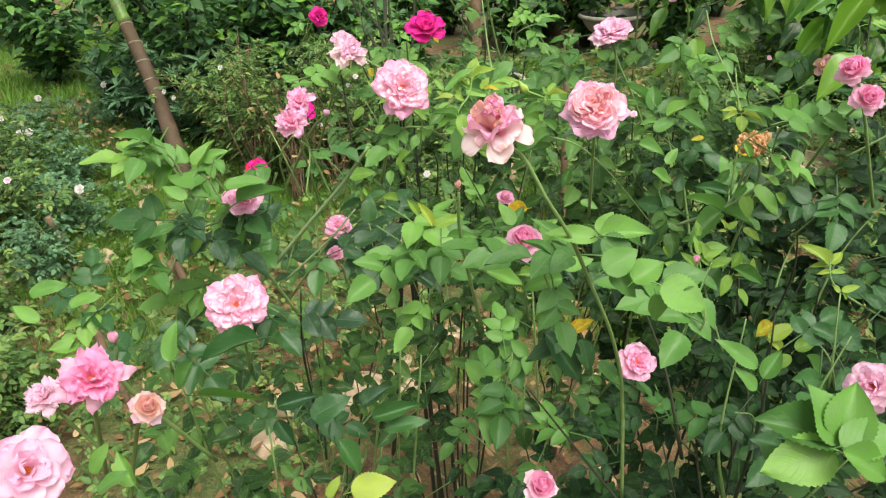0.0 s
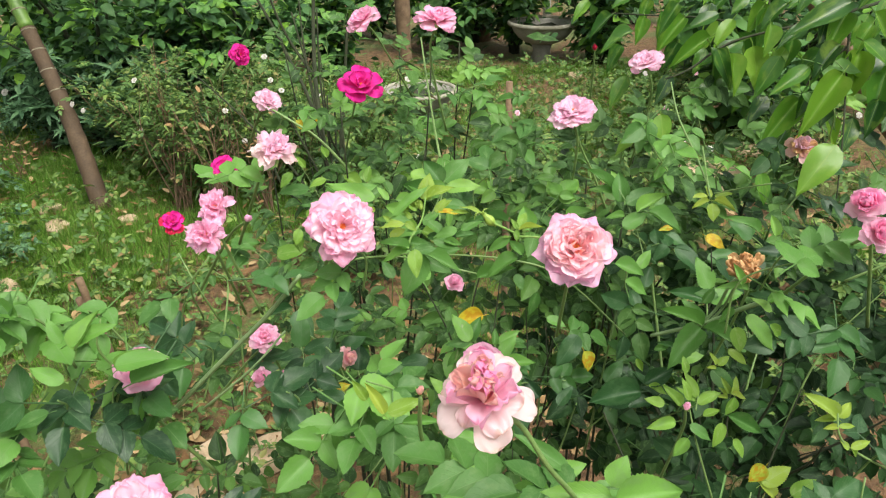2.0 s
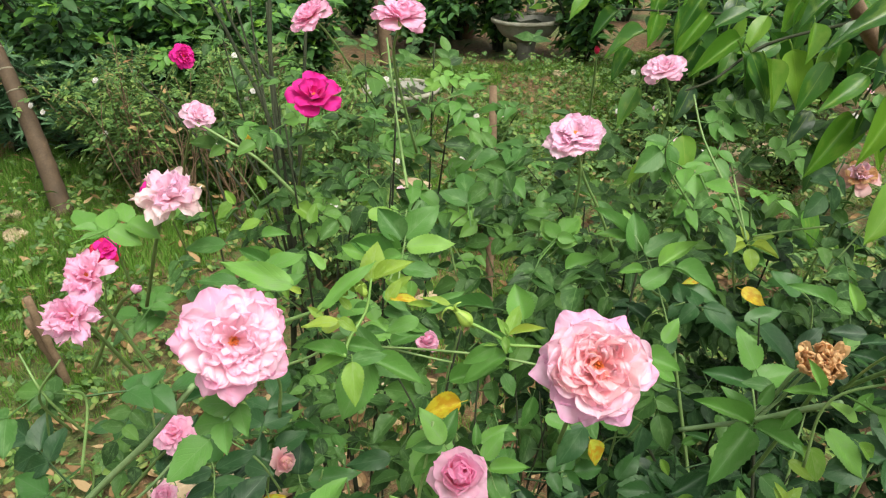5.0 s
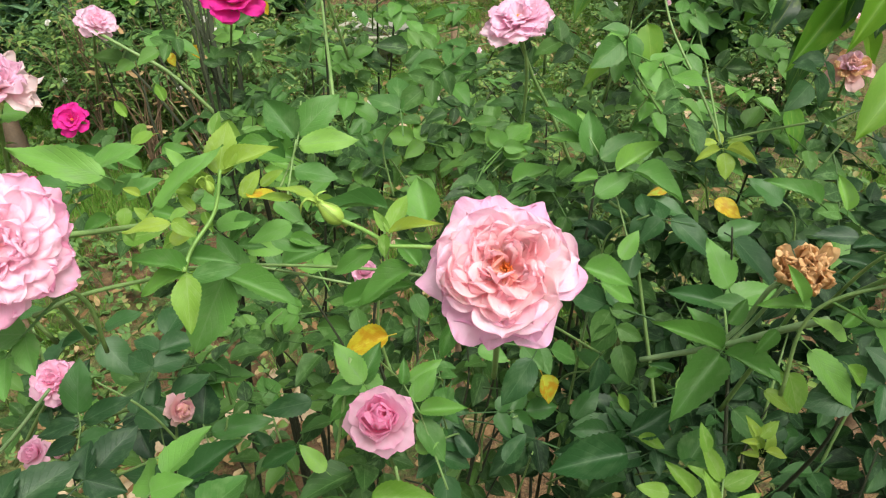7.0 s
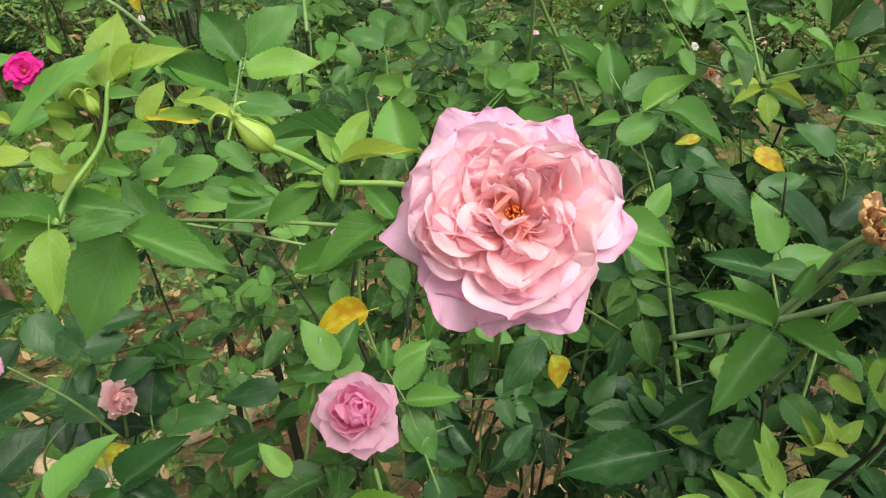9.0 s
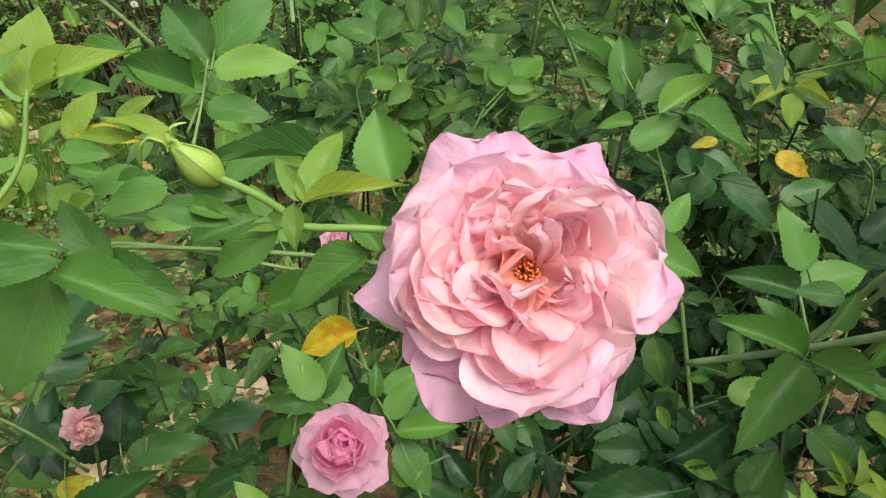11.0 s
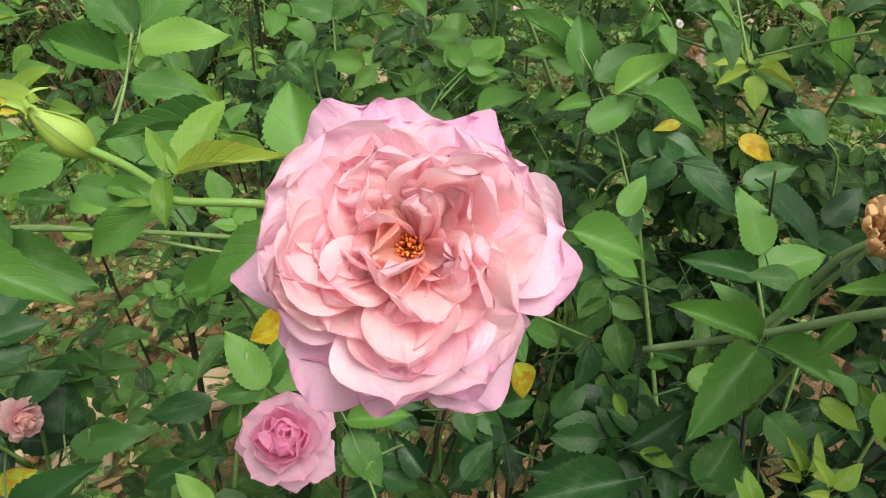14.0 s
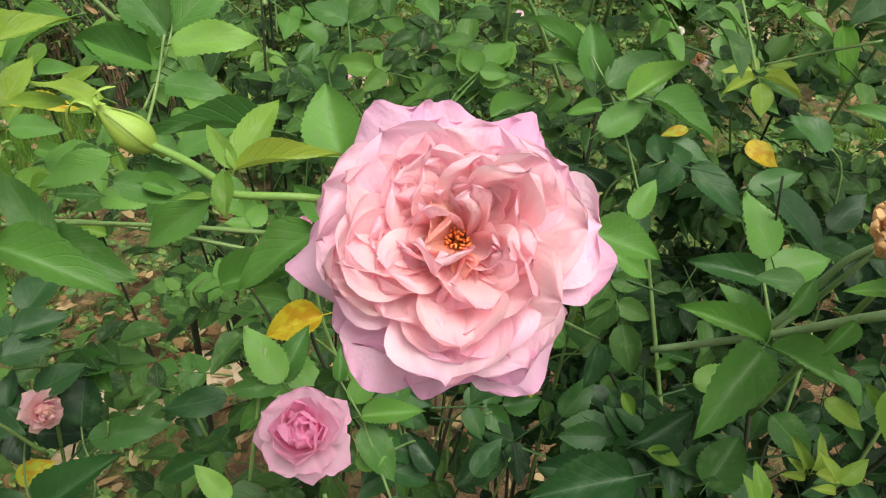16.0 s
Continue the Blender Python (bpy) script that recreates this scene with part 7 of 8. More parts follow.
front_bush.blade((0.315, 0.446, 1.627), (0.284, 0.460, 1.657), 0.75, M_LEAF)
front_bush.blade((0.332, 0.584, 1.633), (0.298, 0.595, 1.657), 0.45, M_LEAF)
front_bush.blade((0.336, 0.579, 1.624), (0.355, 0.591, 1.645), 0.60, M_LEAF)
front_bush.blade((0.331, 0.575, 1.615), (0.312, 0.584, 1.634), 0.50, M_LEAF)
front_bush.blade((0.175, 0.661, 1.618), (0.135, 0.651, 1.599), 0.50, M_DEEP)
front_bush.blade((0.192, 0.661, 1.617), (0.199, 0.646, 1.586), 0.60, M_DEEP)
front_bush.blade((0.156, 0.663, 1.623), (0.196, 0.641, 1.576), 0.50, M_DEEP)
front_bush.blade((0.184, 0.680, 1.611), (0.208, 0.687, 1.623), 0.60, M_YELLOW)
front_bush.blade((0.208, 0.651, 1.596), (0.230, 0.641, 1.575), 0.60, M_LEAF)
left_bush.blade((-0.237, 0.774, 1.800), (-0.284, 0.781, 1.816), 0.35, M_LEAF)
left_bush.blade((-0.244, 0.773, 1.799), (-0.244, 0.783, 1.818), 0.60, M_LEAF)
left_bush.blade((-0.201, 0.756, 1.784), (-0.212, 0.765, 1.802), 0.50, M_LEAF)
left_bush.blade((-0.196, 0.756, 1.783), (-0.160, 0.763, 1.796), 0.40, M_LEAF)
left_bush.blade((-0.190, 0.753, 1.778), (-0.175, 0.767, 1.806), 0.50, M_LEAF)
left_bush.blade((-0.172, 0.771, 1.745), (-0.147, 0.779, 1.760), 0.50, M_LEAF)
left_bush.blade((-0.161, 0.766, 1.734), (-0.112, 0.774, 1.748), 0.40, M_LEAF)
left_bush.blade((-0.210, 0.759, 1.745), (-0.237, 0.764, 1.757), 0.50, M_LEAF)
left_bush.blade((-0.232, 0.764, 1.711), (-0.262, 0.758, 1.702), 0.50, M_LEAF)
left_bush.blade((-0.169, 0.764, 1.754), (-0.127, 0.768, 1.760), 0.50, M_LEAF)
left_bush.blade((-0.099, 0.576, 1.686), (-0.154, 0.569, 1.675), 0.45, M_DEEP)
left_bush.blade((-0.149, 0.550, 1.683), (-0.164, 0.540, 1.663), 0.60, M_LEAF)
left_bush.blade((-0.168, 0.550, 1.684), (-0.164, 0.565, 1.713), 0.60, M_LEAF)
left_bush.blade((-0.138, 0.522, 1.670), (-0.084, 0.521, 1.666), 0.12, M_LEAF)
left_bush.blade((-0.086, 0.550, 1.634), (-0.052, 0.555, 1.641), 0.50, M_DEEP)
left_bush.blade((-0.087, 0.545, 1.623), (-0.073, 0.535, 1.603), 0.60, M_DEEP)
left_bush.blade((-0.058, 0.546, 1.624), (-0.024, 0.555, 1.640), 0.70, M_DEEP)
left_bush.blade((-0.035, 0.537, 1.606), (-0.017, 0.525, 1.579), 0.60, M_DEEP)
left_bush.blade((-0.008, 0.562, 1.608), (0.035, 0.568, 1.618), 0.40, M_DEEP)
left_bush.blade((-0.017, 0.566, 1.618), (0.008, 0.575, 1.634), 0.60, M_DEEP)
left_bush.blade((0.002, 0.558, 1.599), (0.042, 0.562, 1.606), 0.40, M_DEEP)
left_bush.blade((-0.193, 0.449, 1.660), (-0.181, 0.459, 1.681), 0.50, M_LEAF)
left_bush.blade((-0.162, 0.445, 1.652), (-0.177, 0.456, 1.674), 0.50, M_LEAF)
left_bush.blade((-0.179, 0.428, 1.664), (-0.156, 0.435, 1.677), 0.50, M_LEAF)
left_bush.blade((-0.026, 0.442, 1.638), (-0.017, 0.449, 1.652), 0.50, M_FRESH)
left_bush.blade((-0.006, 0.429, 1.656), (0.025, 0.433, 1.662), 0.70, M_FRESH)
left_bush.blade((-0.386, 0.721, 1.658), (-0.344, 0.727, 1.667), 0.50, M_LEAF)
left_bush.blade((-0.339, 0.708, 1.650), (-0.303, 0.713, 1.659), 0.50, M_LEAF)
left_bush.blade((-0.376, 0.708, 1.631), (-0.405, 0.716, 1.648), 0.50, M_LEAF)
left_bush.blade((0.033, 0.734, 1.726), (0.023, 0.741, 1.742), 0.50, M_FRESH)
left_bush.blade((0.047, 0.729, 1.715), (0.034, 0.740, 1.739), 0.40, M_FRESH)
left_bush.blade((0.050, 0.729, 1.715), (0.079, 0.734, 1.724), 0.50, M_FRESH)
left_bush.blade((0.061, 0.733, 1.700), (0.096, 0.734, 1.701), 0.30, M_LEAF)
left_bush.blade((0.101, 0.726, 1.662), (0.142, 0.721, 1.650), 0.50, M_LEAF)
left_bush.blade((0.123, 0.703, 1.705), (0.095, 0.704, 1.708), 0.40, M_LEAF)
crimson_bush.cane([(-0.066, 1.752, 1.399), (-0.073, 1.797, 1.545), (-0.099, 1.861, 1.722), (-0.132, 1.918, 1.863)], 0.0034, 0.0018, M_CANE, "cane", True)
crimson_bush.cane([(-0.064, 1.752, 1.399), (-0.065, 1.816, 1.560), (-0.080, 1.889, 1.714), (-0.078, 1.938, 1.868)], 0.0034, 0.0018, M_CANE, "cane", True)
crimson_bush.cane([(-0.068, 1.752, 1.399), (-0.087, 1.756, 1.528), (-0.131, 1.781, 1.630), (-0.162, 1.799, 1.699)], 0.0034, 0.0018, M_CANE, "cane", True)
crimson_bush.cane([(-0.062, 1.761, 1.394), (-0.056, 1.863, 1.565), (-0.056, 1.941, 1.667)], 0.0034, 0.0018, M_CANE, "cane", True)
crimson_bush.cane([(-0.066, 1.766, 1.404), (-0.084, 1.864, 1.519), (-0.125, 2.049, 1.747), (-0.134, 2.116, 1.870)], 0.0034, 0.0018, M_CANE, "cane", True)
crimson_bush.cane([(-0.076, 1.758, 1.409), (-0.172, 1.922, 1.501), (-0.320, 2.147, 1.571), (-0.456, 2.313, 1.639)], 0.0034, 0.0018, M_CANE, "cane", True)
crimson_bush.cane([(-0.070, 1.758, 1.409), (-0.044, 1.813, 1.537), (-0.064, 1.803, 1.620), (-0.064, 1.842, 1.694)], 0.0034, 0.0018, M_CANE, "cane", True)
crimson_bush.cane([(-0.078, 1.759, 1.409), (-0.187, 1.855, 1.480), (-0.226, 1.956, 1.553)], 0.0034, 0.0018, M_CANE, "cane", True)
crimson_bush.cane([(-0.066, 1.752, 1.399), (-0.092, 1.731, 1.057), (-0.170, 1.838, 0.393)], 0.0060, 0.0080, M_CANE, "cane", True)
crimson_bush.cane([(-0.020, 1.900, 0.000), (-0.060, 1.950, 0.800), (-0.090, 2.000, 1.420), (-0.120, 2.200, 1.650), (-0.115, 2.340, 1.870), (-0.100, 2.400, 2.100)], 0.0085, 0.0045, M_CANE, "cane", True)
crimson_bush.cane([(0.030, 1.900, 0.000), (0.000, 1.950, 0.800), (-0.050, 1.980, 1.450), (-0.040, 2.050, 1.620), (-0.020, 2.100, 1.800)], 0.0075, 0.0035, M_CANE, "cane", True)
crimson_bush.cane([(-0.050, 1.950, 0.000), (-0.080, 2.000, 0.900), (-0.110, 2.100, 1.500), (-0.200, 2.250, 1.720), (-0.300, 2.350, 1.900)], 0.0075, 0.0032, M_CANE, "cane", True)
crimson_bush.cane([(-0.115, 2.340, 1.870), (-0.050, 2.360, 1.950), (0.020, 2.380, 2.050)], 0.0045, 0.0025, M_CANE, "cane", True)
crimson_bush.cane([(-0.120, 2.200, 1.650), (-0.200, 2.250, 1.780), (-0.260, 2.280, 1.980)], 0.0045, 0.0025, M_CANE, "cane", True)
left_bush.blade((-0.067, 1.322, 1.715), (-0.079, 1.334, 1.731), 0.52, M_NEW)
hero_bush.blade((0.094, 1.264, 1.720), (0.135, 1.255, 1.715), 0.55, M_LEAF)
hero_bush.blade((-0.020, 1.522, 1.624), (0.017, 1.504, 1.606), 0.68, M_NEW)
left_bush.blade((-0.039, 1.312, 1.674), (-0.005, 1.311, 1.678), 0.54, M_LEAF)
hero_bush.blade((0.094, 1.424, 1.476), (0.106, 1.406, 1.453), 0.70, M_LEAF)
left_bush.blade((-0.068, 1.294, 1.642), (-0.053, 1.304, 1.658), 0.59, M_NEW)
left_bush.blade((-0.068, 1.326, 1.601), (-0.035, 1.318, 1.596), 0.57, M_LEAF)
hero_bush.blade((-0.042, 1.448, 1.533), (-0.034, 1.431, 1.511), 0.52, M_NEW)
hero_bush.blade((0.113, 1.291, 1.622), (0.141, 1.301, 1.643), 0.53, M_LEAF)
hero_bush.blade((0.112, 1.323, 1.597), (0.149, 1.308, 1.584), 0.68, M_NEW)
left_bush.blade((-0.032, 1.277, 1.711), (-0.059, 1.274, 1.703), 0.64, M_NEW)
left_bush.blade((-0.098, 1.288, 1.541), (-0.089, 1.276, 1.526), 0.64, M_NEW)
hero_bush.blade((0.002, 1.343, 1.621), (-0.009, 1.328, 1.598), 0.62, M_LEAF)
hero_bush.blade((0.092, 1.369, 1.605), (0.054, 1.385, 1.621), 0.67, M_LEAF)
left_bush.blade((-0.004, 1.196, 1.639), (-0.030, 1.188, 1.622), 0.58, M_NEW)
hero_bush.blade((-0.043, 1.353, 1.488), (-0.076, 1.364, 1.496), 0.68, M_NEW)
hero_bush.blade((0.061, 1.328, 1.507), (0.043, 1.348, 1.533), 0.61, M_LEAF)
left_bush.blade((-0.122, 1.559, 1.621), (-0.144, 1.544, 1.596), 0.57, M_NEW)
left_bush.blade((-0.146, 1.425, 1.515), (-0.093, 1.424, 1.525), 0.62, M_NEW)
left_bush.blade((-0.090, 1.299, 1.610), (-0.082, 1.283, 1.589), 0.68, M_NEW)
hero_bush.blade((-0.064, 1.450, 1.515), (-0.065, 1.432, 1.490), 0.65, M_LEAF)
left_bush.blade((-0.082, 1.286, 1.628), (-0.086, 1.271, 1.606), 0.66, M_NEW)
left_bush.blade((-0.035, 1.356, 1.718), (-0.043, 1.370, 1.735), 0.56, M_NEW)
hero_bush.blade((0.071, 1.311, 1.659), (0.111, 1.299, 1.650), 0.62, M_LEAF)
hero_bush.blade((0.106, 1.352, 1.620), (0.083, 1.369, 1.639), 0.51, M_NEW)
left_bush.blade((-0.042, 1.353, 1.625), (-0.012, 1.348, 1.625), 0.65, M_NEW)
hero_bush.blade((0.081, 1.570, 1.590), (0.121, 1.574, 1.605), 0.55, M_NEW)
hero_bush.blade((0.084, 1.390, 1.582), (0.116, 1.377, 1.570), 0.54, M_NEW)
hero_bush.blade((0.082, 1.518, 1.536), (0.033, 1.522, 1.531), 0.55, M_LEAF)
hero_bush.blade((0.027, 1.267, 1.709), (0.034, 1.280, 1.730), 0.61, M_NEW)
front_bush.blade((0.495, 0.788, 1.621), (0.469, 0.802, 1.644), 0.50, M_FRESH)
front_bush.blade((0.496, 0.788, 1.621), (0.511, 0.794, 1.634), 0.60, M_FRESH)
front_bush.blade((0.494, 0.788, 1.620), (0.474, 0.789, 1.620), 0.45, M_FRESH)
front_bush.blade((0.495, 0.784, 1.613), (0.481, 0.785, 1.611), 0.50, M_FRESH)
front_bush.blade((0.496, 0.784, 1.613), (0.513, 0.783, 1.613), 0.40, M_FRESH)
front_bush.blade((0.505, 0.773, 1.592), (0.497, 0.778, 1.601), 0.60, M_FRESH)
front_bush.blade((0.507, 0.774, 1.593), (0.528, 0.775, 1.599), 0.45, M_FRESH)
front_bush.blade((0.508, 0.773, 1.592), (0.514, 0.769, 1.584), 0.60, M_FRESH)
front_bush.blade((0.467, 0.837, 1.512), (0.447, 0.831, 1.497), 0.80, M_YELLOW)
front_bush.blade((0.462, 0.828, 1.494), (0.497, 0.835, 1.511), 0.60, M_FRESH)
front_bush.blade((0.475, 0.821, 1.481), (0.459, 0.832, 1.500), 0.60, M_FRESH)
front_bush.blade((0.495, 0.820, 1.481), (0.524, 0.826, 1.498), 0.60, M_NEW)
front_bush.blade((0.488, 0.817, 1.475), (0.466, 0.810, 1.457), 0.60, M_NEW)
front_bush.blade((0.503, 0.808, 1.481), (0.521, 0.795, 1.456), 0.60, M_LEAF)
front_bush.blade((0.373, 0.836, 1.610), (0.393, 0.840, 1.620), 0.50, M_NEW)
front_bush.blade((0.365, 0.838, 1.613), (0.358, 0.849, 1.635), 0.40, M_NEW)
front_bush.blade((0.378, 0.830, 1.598), (0.397, 0.831, 1.604), 0.50, M_NEW)
front_bush.blade((0.364, 0.827, 1.590), (0.386, 0.818, 1.575), 0.50, M_LEAF)
front_bush.blade((0.349, 0.830, 1.593), (0.319, 0.829, 1.589), 0.50, M_LEAF)
front_bush.blade((0.404, 0.828, 1.598), (0.442, 0.817, 1.580), 0.45, M_LEAF)
front_bush.blade((0.398, 0.825, 1.591), (0.388, 0.814, 1.567), 0.55, M_NEW)
front_bush.blade((0.412, 0.836, 1.615), (0.401, 0.828, 1.598), 0.60, M_NEW)
front_bush.blade((0.409, 0.817, 1.575), (0.420, 0.807, 1.557), 0.60, M_NEW)
front_bush.blade((0.361, 0.821, 1.577), (0.344, 0.814, 1.560), 0.60, M_LEAF)
front_bush.blade((0.175, 0.632, 1.734), (0.139, 0.647, 1.759), 0.30, M_LEAF)
front_bush.blade((0.171, 0.664, 1.685), (0.132, 0.663, 1.678), 0.60, M_LEAF)
front_bush.blade((0.172, 0.668, 1.694), (0.201, 0.670, 1.702), 0.60, M_LEAF)
front_bush.cane([(0.496, 0.795, 1.635), (0.497, 0.779, 1.603), (0.529, 0.775, 1.576), (0.610, 0.778, 1.526)], 0.0009, 0.0014, M_STEM, "stem", False)
front_bush.cane([(0.364, 0.835, 1.606), (0.374, 0.825, 1.565), (0.402, 0.817, 1.484)], 0.0008, 0.0012, M_STEM, "stem", False)
right_bush.blade((0.445, 0.897, 1.677), (0.472, 0.875, 1.643), 0.45, M_LEAF)
right_bush.blade((0.430, 0.892, 1.665), (0.436, 0.878, 1.640), 0.75, M_NEW)
right_bush.blade((0.468, 0.889, 1.668), (0.481, 0.880, 1.654), 0.60, M_NEW)
right_bush.blade((0.445, 0.898, 1.637), (0.438, 0.907, 1.652), 0.60, M_NEW)
right_bush.blade((0.407, 0.875, 1.629), (0.403, 0.882, 1.641), 0.50, M_FRESH)
right_bush.blade((0.409, 0.874, 1.629), (0.422, 0.878, 1.638), 0.60, M_FRESH)
right_bush.blade((0.407, 0.873, 1.625), (0.397, 0.875, 1.627), 0.50, M_FRESH)
right_bush.blade((0.375, 0.874, 1.621), (0.372, 0.884, 1.638), 0.50, M_NEW)
right_bush.blade((0.419, 0.950, 1.662), (0.435, 0.956, 1.677), 0.60, M_LEAF)
right_bush.blade((0.460, 0.992, 1.643), (0.432, 0.998, 1.647), 0.60, M_LEAF)
right_bush.blade((0.354, 1.031, 1.650), (0.383, 1.020, 1.636), 0.60, M_LEAF)
right_bush.blade((0.386, 1.070, 1.645), (0.403, 1.081, 1.667), 0.60, M_LEAF)
right_bush.blade((0.311, 1.069, 1.545), (0.280, 1.051, 1.506), 0.60, M_DEEP)
right_bush.blade((0.373, 1.062, 1.544), (0.362, 1.046, 1.515), 0.60, M_DEEP)
right_bush.blade((0.364, 0.961, 1.528), (0.299, 0.964, 1.520), 0.60, M_DEEP)
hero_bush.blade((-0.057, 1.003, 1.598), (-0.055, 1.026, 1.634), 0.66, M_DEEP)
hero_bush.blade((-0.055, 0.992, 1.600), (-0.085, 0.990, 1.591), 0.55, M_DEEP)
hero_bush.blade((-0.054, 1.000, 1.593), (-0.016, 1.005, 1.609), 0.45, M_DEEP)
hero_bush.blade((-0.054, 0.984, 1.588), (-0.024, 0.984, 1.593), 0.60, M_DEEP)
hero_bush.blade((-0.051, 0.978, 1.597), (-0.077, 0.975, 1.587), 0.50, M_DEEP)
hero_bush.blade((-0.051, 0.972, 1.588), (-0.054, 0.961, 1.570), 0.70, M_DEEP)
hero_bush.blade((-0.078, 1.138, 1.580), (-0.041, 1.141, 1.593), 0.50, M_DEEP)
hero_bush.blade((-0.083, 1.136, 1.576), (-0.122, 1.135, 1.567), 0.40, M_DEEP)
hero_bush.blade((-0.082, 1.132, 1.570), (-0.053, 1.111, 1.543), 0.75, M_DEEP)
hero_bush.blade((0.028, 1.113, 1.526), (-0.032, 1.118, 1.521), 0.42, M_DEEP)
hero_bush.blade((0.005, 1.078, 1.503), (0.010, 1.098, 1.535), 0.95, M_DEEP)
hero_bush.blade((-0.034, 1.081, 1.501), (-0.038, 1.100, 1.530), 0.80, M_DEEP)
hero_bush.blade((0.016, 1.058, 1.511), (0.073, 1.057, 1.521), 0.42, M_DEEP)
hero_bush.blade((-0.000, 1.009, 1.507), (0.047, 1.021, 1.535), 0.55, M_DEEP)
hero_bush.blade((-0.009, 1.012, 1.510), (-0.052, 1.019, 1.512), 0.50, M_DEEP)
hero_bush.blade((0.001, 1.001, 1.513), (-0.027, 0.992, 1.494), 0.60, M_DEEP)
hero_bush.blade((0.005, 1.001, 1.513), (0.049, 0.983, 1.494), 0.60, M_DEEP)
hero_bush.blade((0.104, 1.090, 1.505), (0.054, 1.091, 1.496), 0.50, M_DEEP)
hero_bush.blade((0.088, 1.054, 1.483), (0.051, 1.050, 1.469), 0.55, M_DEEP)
hero_bush.blade((0.120, 0.983, 1.527), (0.100, 0.997, 1.545), 0.55, M_LEAF)
hero_bush.blade((0.189, 1.041, 1.557), (0.193, 1.053, 1.576), 0.50, M_LEAF)
hero_bush.blade((0.196, 1.033, 1.545), (0.219, 1.045, 1.568), 0.58, M_LEAF)
hero_bush.blade((0.201, 1.027, 1.537), (0.243, 1.024, 1.541), 0.45, M_LEAF)
hero_bush.blade((0.201, 1.023, 1.531), (0.221, 1.001, 1.500), 0.60, M_LEAF)
hero_bush.blade((0.092, 0.912, 1.765), (0.070, 0.892, 1.729), 0.70, M_LEAF)
hero_bush.blade((0.312, 0.960, 1.715), (0.345, 0.949, 1.705), 0.62, M_LEAF)
hero_bush.blade((0.196, 0.950, 1.714), (0.204, 0.940, 1.699), 0.70, M_LEAF)
hero_bush.blade((0.222, 0.953, 1.687), (0.211, 0.941, 1.665), 0.50, M_LEAF)
hero_bush.blade((0.248, 1.003, 1.620), (0.272, 0.994, 1.612), 0.60, M_LEAF)
hero_bush.blade((0.155, 0.939, 1.540), (0.205, 0.933, 1.540), 0.50, M_NEW)
hero_bush.blade((0.332, 1.102, 1.494), (0.337, 1.085, 1.469), 0.85, M_YELLOW)
right_bush.blade((0.398, 0.885, 1.577), (0.387, 0.902, 1.602), 0.45, M_NEW)
right_bush.blade((0.397, 0.883, 1.574), (0.376, 0.894, 1.587), 0.40, M_NEW)
right_bush.blade((0.399, 0.882, 1.574), (0.425, 0.885, 1.583), 0.55, M_NEW)
right_bush.blade((0.379, 0.882, 1.569), (0.364, 0.897, 1.589), 0.50, M_NEW)
right_bush.blade((0.361, 0.885, 1.571), (0.339, 0.891, 1.575), 0.60, M_NEW)
hero_bush.cane([(-0.057, 1.004, 1.599), (-0.054, 0.995, 1.595), (-0.052, 0.981, 1.592), (-0.051, 0.971, 1.587), (-0.041, 0.943, 1.564)], 0.0006, 0.0008, M_STEM, "stem", False)
hero_bush.cane([(-0.034, 1.081, 1.501), (-0.018, 1.036, 1.508), (-0.004, 1.010, 1.508), (0.022, 0.989, 1.498)], 0.0006, 0.0009, M_STEM, "stem", False)
hero_bush.cane([(0.005, 1.078, 1.503), (0.010, 1.062, 1.498), (0.021, 1.045, 1.492)], 0.0006, 0.0008, M_STEM, "stem", False)
hero_bush.cane([(0.188, 1.044, 1.560), (0.201, 1.027, 1.537), (0.204, 1.021, 1.528), (0.219, 0.988, 1.480)], 0.0006, 0.0010, M_STEM, "stem", False)
hero_bush.cane([(0.127, 1.056, 1.783), (0.121, 1.045, 1.763), (0.118, 1.020, 1.752)], 0.0007, 0.0009, M_STEM, "stem", False)
hero_bush.cane([(-0.099, 0.991, 1.533), (-0.055, 0.989, 1.539), (-0.001, 0.993, 1.556)], 0.0012, 0.0009, M_STEM, "stem", False)
right_bush.cane([(0.399, 0.885, 1.579), (0.391, 0.870, 1.571)], 0.0007, 0.0009, M_STEM, "stem", False)
right_bush.cane([(0.410, 1.108, 1.630), (0.403, 1.133, 1.667), (0.395, 1.158, 1.696), (0.386, 1.177, 1.715)], 0.0010, 0.0007, M_STEM, "stem", False)
left_bush.cane([(-0.038, 0.939, 1.734), (-0.083, 0.955, 1.675), (-0.143, 0.980, 1.606), (-0.243, 1.016, 1.491)], 0.0022, 0.0032, M_PALE_STEM, "stem", False)
left_bush.cane([(-0.075, 1.013, 1.617), (-0.119, 1.004, 1.572), (-0.194, 1.017, 1.502)], 0.0013, 0.0018, M_PALE_STEM, "stem", False)
hero_bush.blade((0.007, 1.022, 1.771), (-0.006, 1.031, 1.782), 0.60, M_LEAF)
hero_bush.blade((0.012, 1.021, 1.770), (0.028, 1.026, 1.781), 0.60, M_LEAF)
hero_bush.blade((0.020, 1.008, 1.770), (0.042, 1.013, 1.782), 0.60, M_LEAF)
hero_bush.blade((-0.017, 1.036, 1.769), (-0.036, 1.041, 1.773), 0.60, M_LEAF)
hero_bush.blade((0.054, 0.969, 1.772), (0.067, 0.972, 1.779), 0.60, M_LEAF)
hero_bush.blade((0.066, 1.028, 1.735), (0.098, 1.026, 1.739), 0.60, M_LEAF)
hero_bush.blade((0.094, 1.027, 1.739), (0.072, 1.021, 1.726), 0.60, M_LEAF)
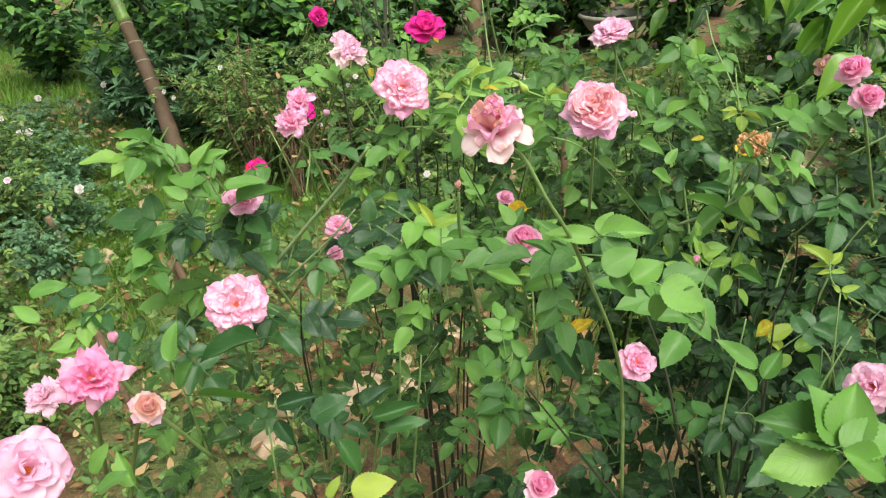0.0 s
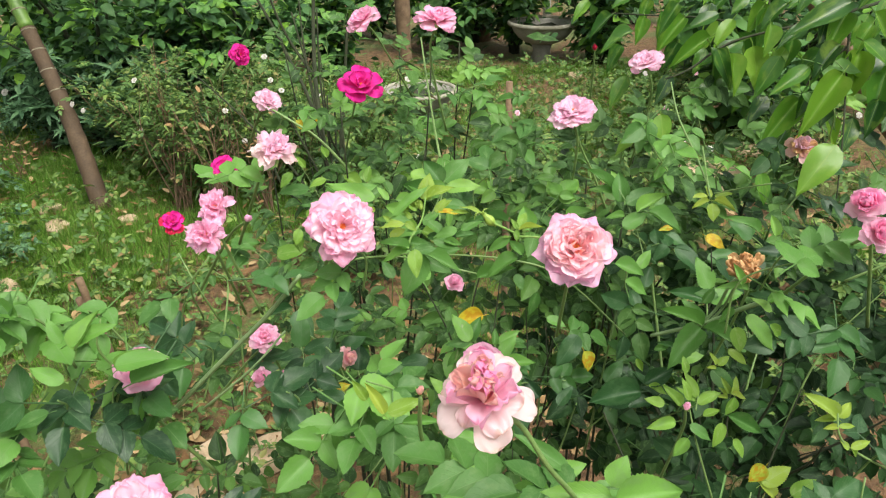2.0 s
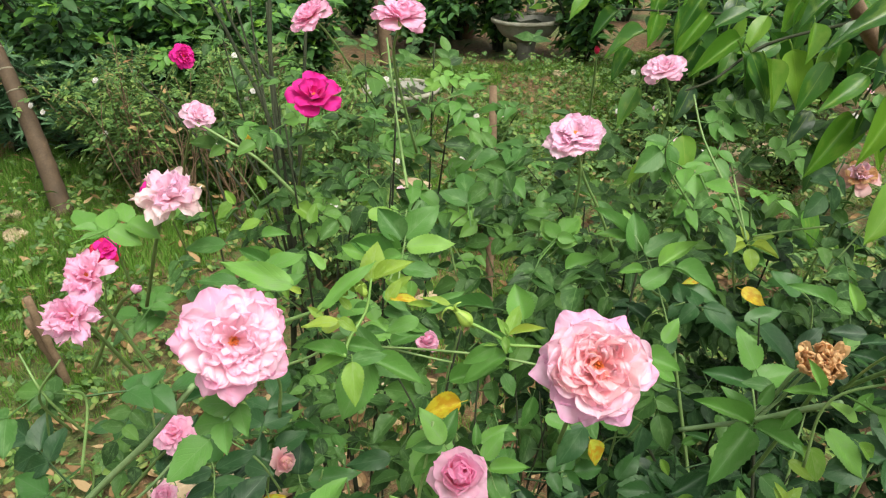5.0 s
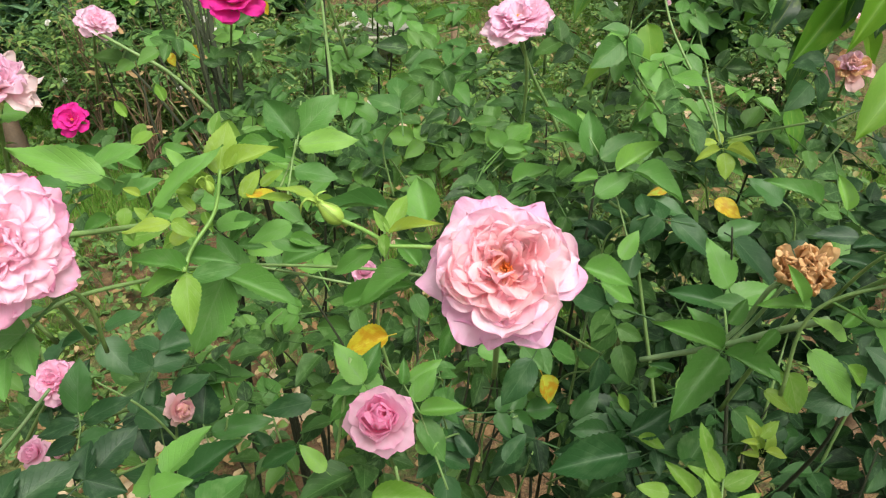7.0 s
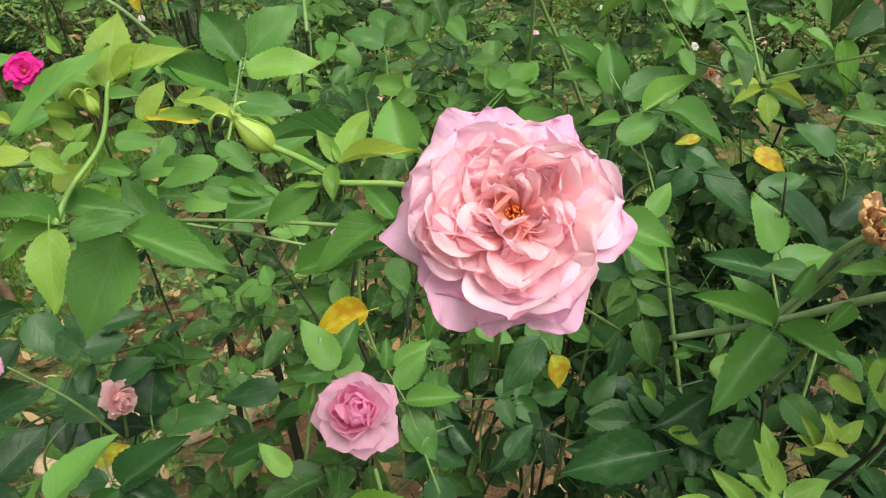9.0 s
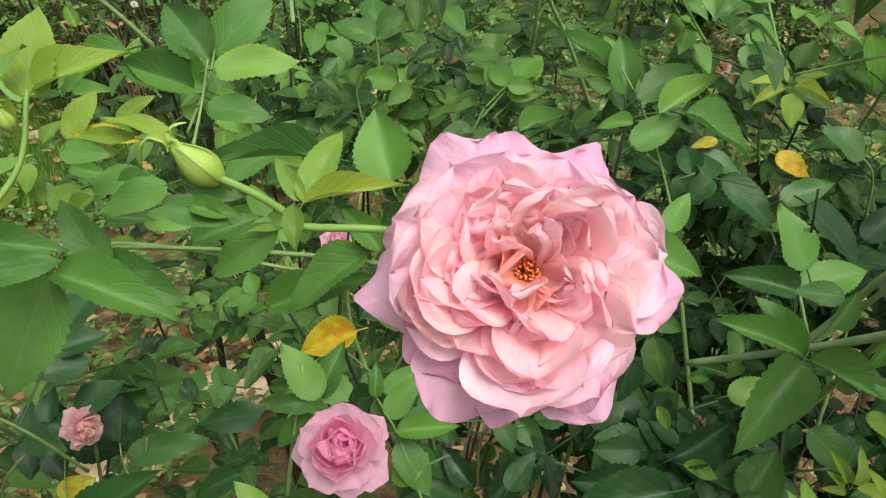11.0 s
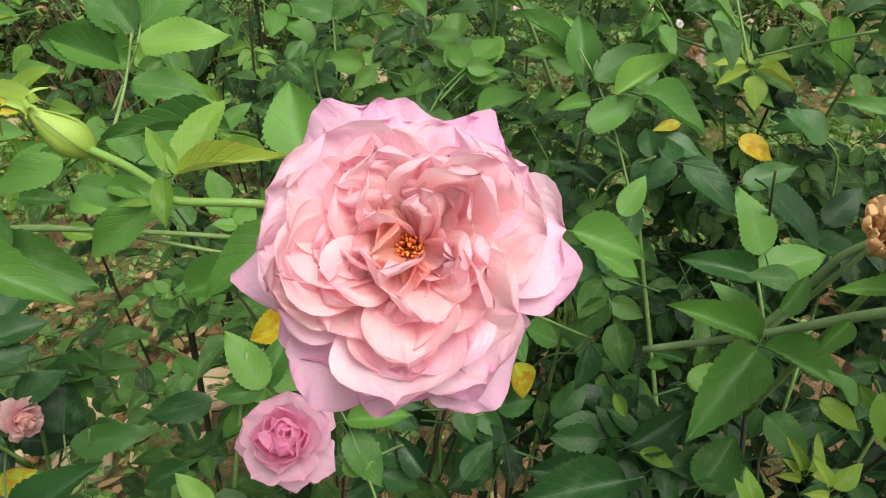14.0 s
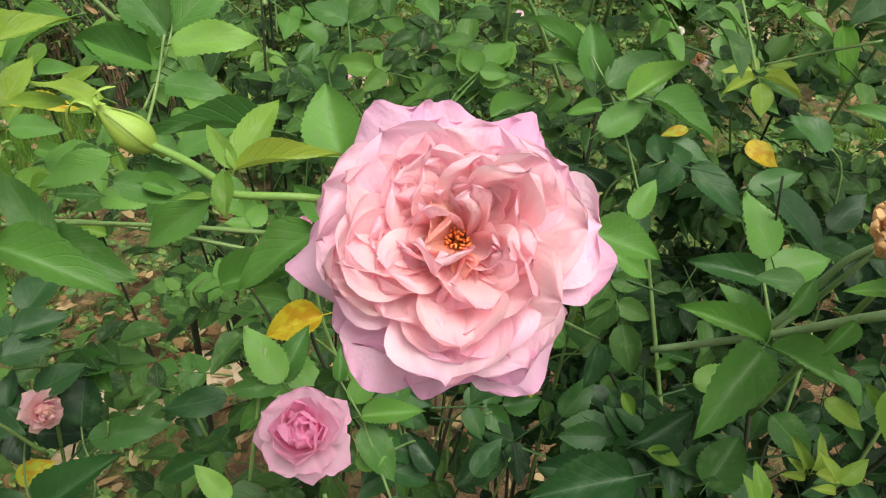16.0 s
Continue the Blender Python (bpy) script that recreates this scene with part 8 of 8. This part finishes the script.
hero_bush.blade((0.106, 1.049, 1.739), (0.127, 1.037, 1.725), 0.60, M_LEAF)
hero_bush.blade((0.105, 1.049, 1.720), (0.133, 1.042, 1.715), 0.60, M_LEAF)
hero_bush.blade((0.083, 1.034, 1.711), (0.110, 1.029, 1.709), 0.60, M_LEAF)
hero_bush.blade((0.001, 1.022, 1.750), (-0.019, 1.020, 1.744), 0.60, M_LEAF)
hero_bush.blade((0.132, 1.060, 1.687), (0.109, 1.067, 1.693), 0.60, M_LEAF)
hero_bush.blade((0.142, 1.071, 1.705), (0.167, 1.070, 1.710), 0.60, M_LEAF)
hero_bush.blade((0.062, 1.018, 1.758), (0.084, 1.015, 1.757), 0.60, M_LEAF)

crimson_bush.shoot((-0.317, 2.495, 1.799), count=2)
crimson_bush.shoot((-0.411, 2.517, 1.822), count=2)
crimson_bush.shoot((-0.141, 2.480, 1.811), count=2)
crimson_bush.shoot((-0.057, 2.445, 1.760), count=2)
crimson_bush.shoot((-0.203, 2.441, 1.719), count=2)
crimson_bush.shoot((0.033, 2.452, 1.795), count=2)
crimson_bush.shoot((-0.371, 2.458, 1.714), count=2)
crimson_bush.shoot((-0.103, 2.403, 1.667), count=2)
crimson_bush.shoot((-0.234, 2.502, 1.834), count=2)
crimson_bush.shoot((-0.004, 2.471, 1.824), count=2)

# canes from the ground up to where the shoots begin
def raise_canes(bush, count, spread, mat, top=1.45, r=0.0055):
    rng = random.Random(count * 7 + int(bush.base.x * 100))
    for k in range(count):
        a = 2 * math.pi * k / count + rng.uniform(-0.4, 0.4)
        end = bush.hub + Vector((math.cos(a) * spread, math.sin(a) * spread, top - bush.hub.z + rng.uniform(-0.12, 0.1)))
        foot = bush.base + Vector((math.cos(a) * 0.06, math.sin(a) * 0.06, -0.03))
        path = bush.cane([foot, foot.lerp(end, 0.45) + Vector((rng.uniform(-0.06, 0.06), rng.uniform(-0.06, 0.06), 0.05)), end], r, 0.0014, mat)
        for j in range(5):
            bush.leaf(path[-1 - j], rng.uniform(0, 360), rng.uniform(-20, 25), rng.uniform(-25, 25), rng.uniform(0.8, 1.1), None, None, own=False)


def add_twigs(bush, count, spread, low, high):
    """Thin woody side twigs inside a bush."""
    rng = random.Random(count + int(bush.base.y * 100))
    for _ in range(count):
        a, d = rng.uniform(0, 6.283), rng.uniform(0.02, spread)
        foot = Vector((bush.hub.x + math.cos(a) * d * 0.4, bush.hub.y + math.sin(a) * d * 0.4, rng.uniform(low - 0.25, high - 0.2)))
        top = Vector((bush.hub.x + math.cos(a) * d, bush.hub.y + math.sin(a) * d, foot.z + rng.uniform(0.1, 0.3)))
        mid = foot.lerp(top, 0.5) + Vector((rng.uniform(-0.03, 0.03), rng.uniform(-0.03, 0.03), rng.uniform(-0.02, 0.03)))
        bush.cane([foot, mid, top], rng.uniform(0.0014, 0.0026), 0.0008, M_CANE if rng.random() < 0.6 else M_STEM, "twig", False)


raise_canes(hero_bush, 4, 0.18, M_STEM, 1.45)
raise_canes(left_bush, 7, 0.2, M_STEM, 1.5)
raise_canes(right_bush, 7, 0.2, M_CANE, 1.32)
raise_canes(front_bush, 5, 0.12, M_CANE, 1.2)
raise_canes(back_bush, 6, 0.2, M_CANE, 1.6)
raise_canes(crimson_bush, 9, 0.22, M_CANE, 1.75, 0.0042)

for b in BUSHES:
    add_twigs(b, 22, 0.3, 1.2, 1.6)
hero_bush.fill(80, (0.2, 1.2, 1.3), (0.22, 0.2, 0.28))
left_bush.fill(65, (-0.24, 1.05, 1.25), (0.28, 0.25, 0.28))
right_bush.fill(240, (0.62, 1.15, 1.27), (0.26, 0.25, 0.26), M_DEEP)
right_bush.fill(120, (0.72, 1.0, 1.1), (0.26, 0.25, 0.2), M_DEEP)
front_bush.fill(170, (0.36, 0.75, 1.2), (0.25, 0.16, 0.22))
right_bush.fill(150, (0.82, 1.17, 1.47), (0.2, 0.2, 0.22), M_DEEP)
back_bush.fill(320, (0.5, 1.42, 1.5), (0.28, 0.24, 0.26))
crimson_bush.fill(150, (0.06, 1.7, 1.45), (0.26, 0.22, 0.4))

CLEAR = [c for b in BUSHES for c in b.keep_clear]
for b in BUSHES:
    # Inner leaves get the darker copies that carry painted shade.
    b.finish(CLEAR, M_DEEP_SHADED if b in (right_bush, front_bush) else M_LEAF_SHADED)
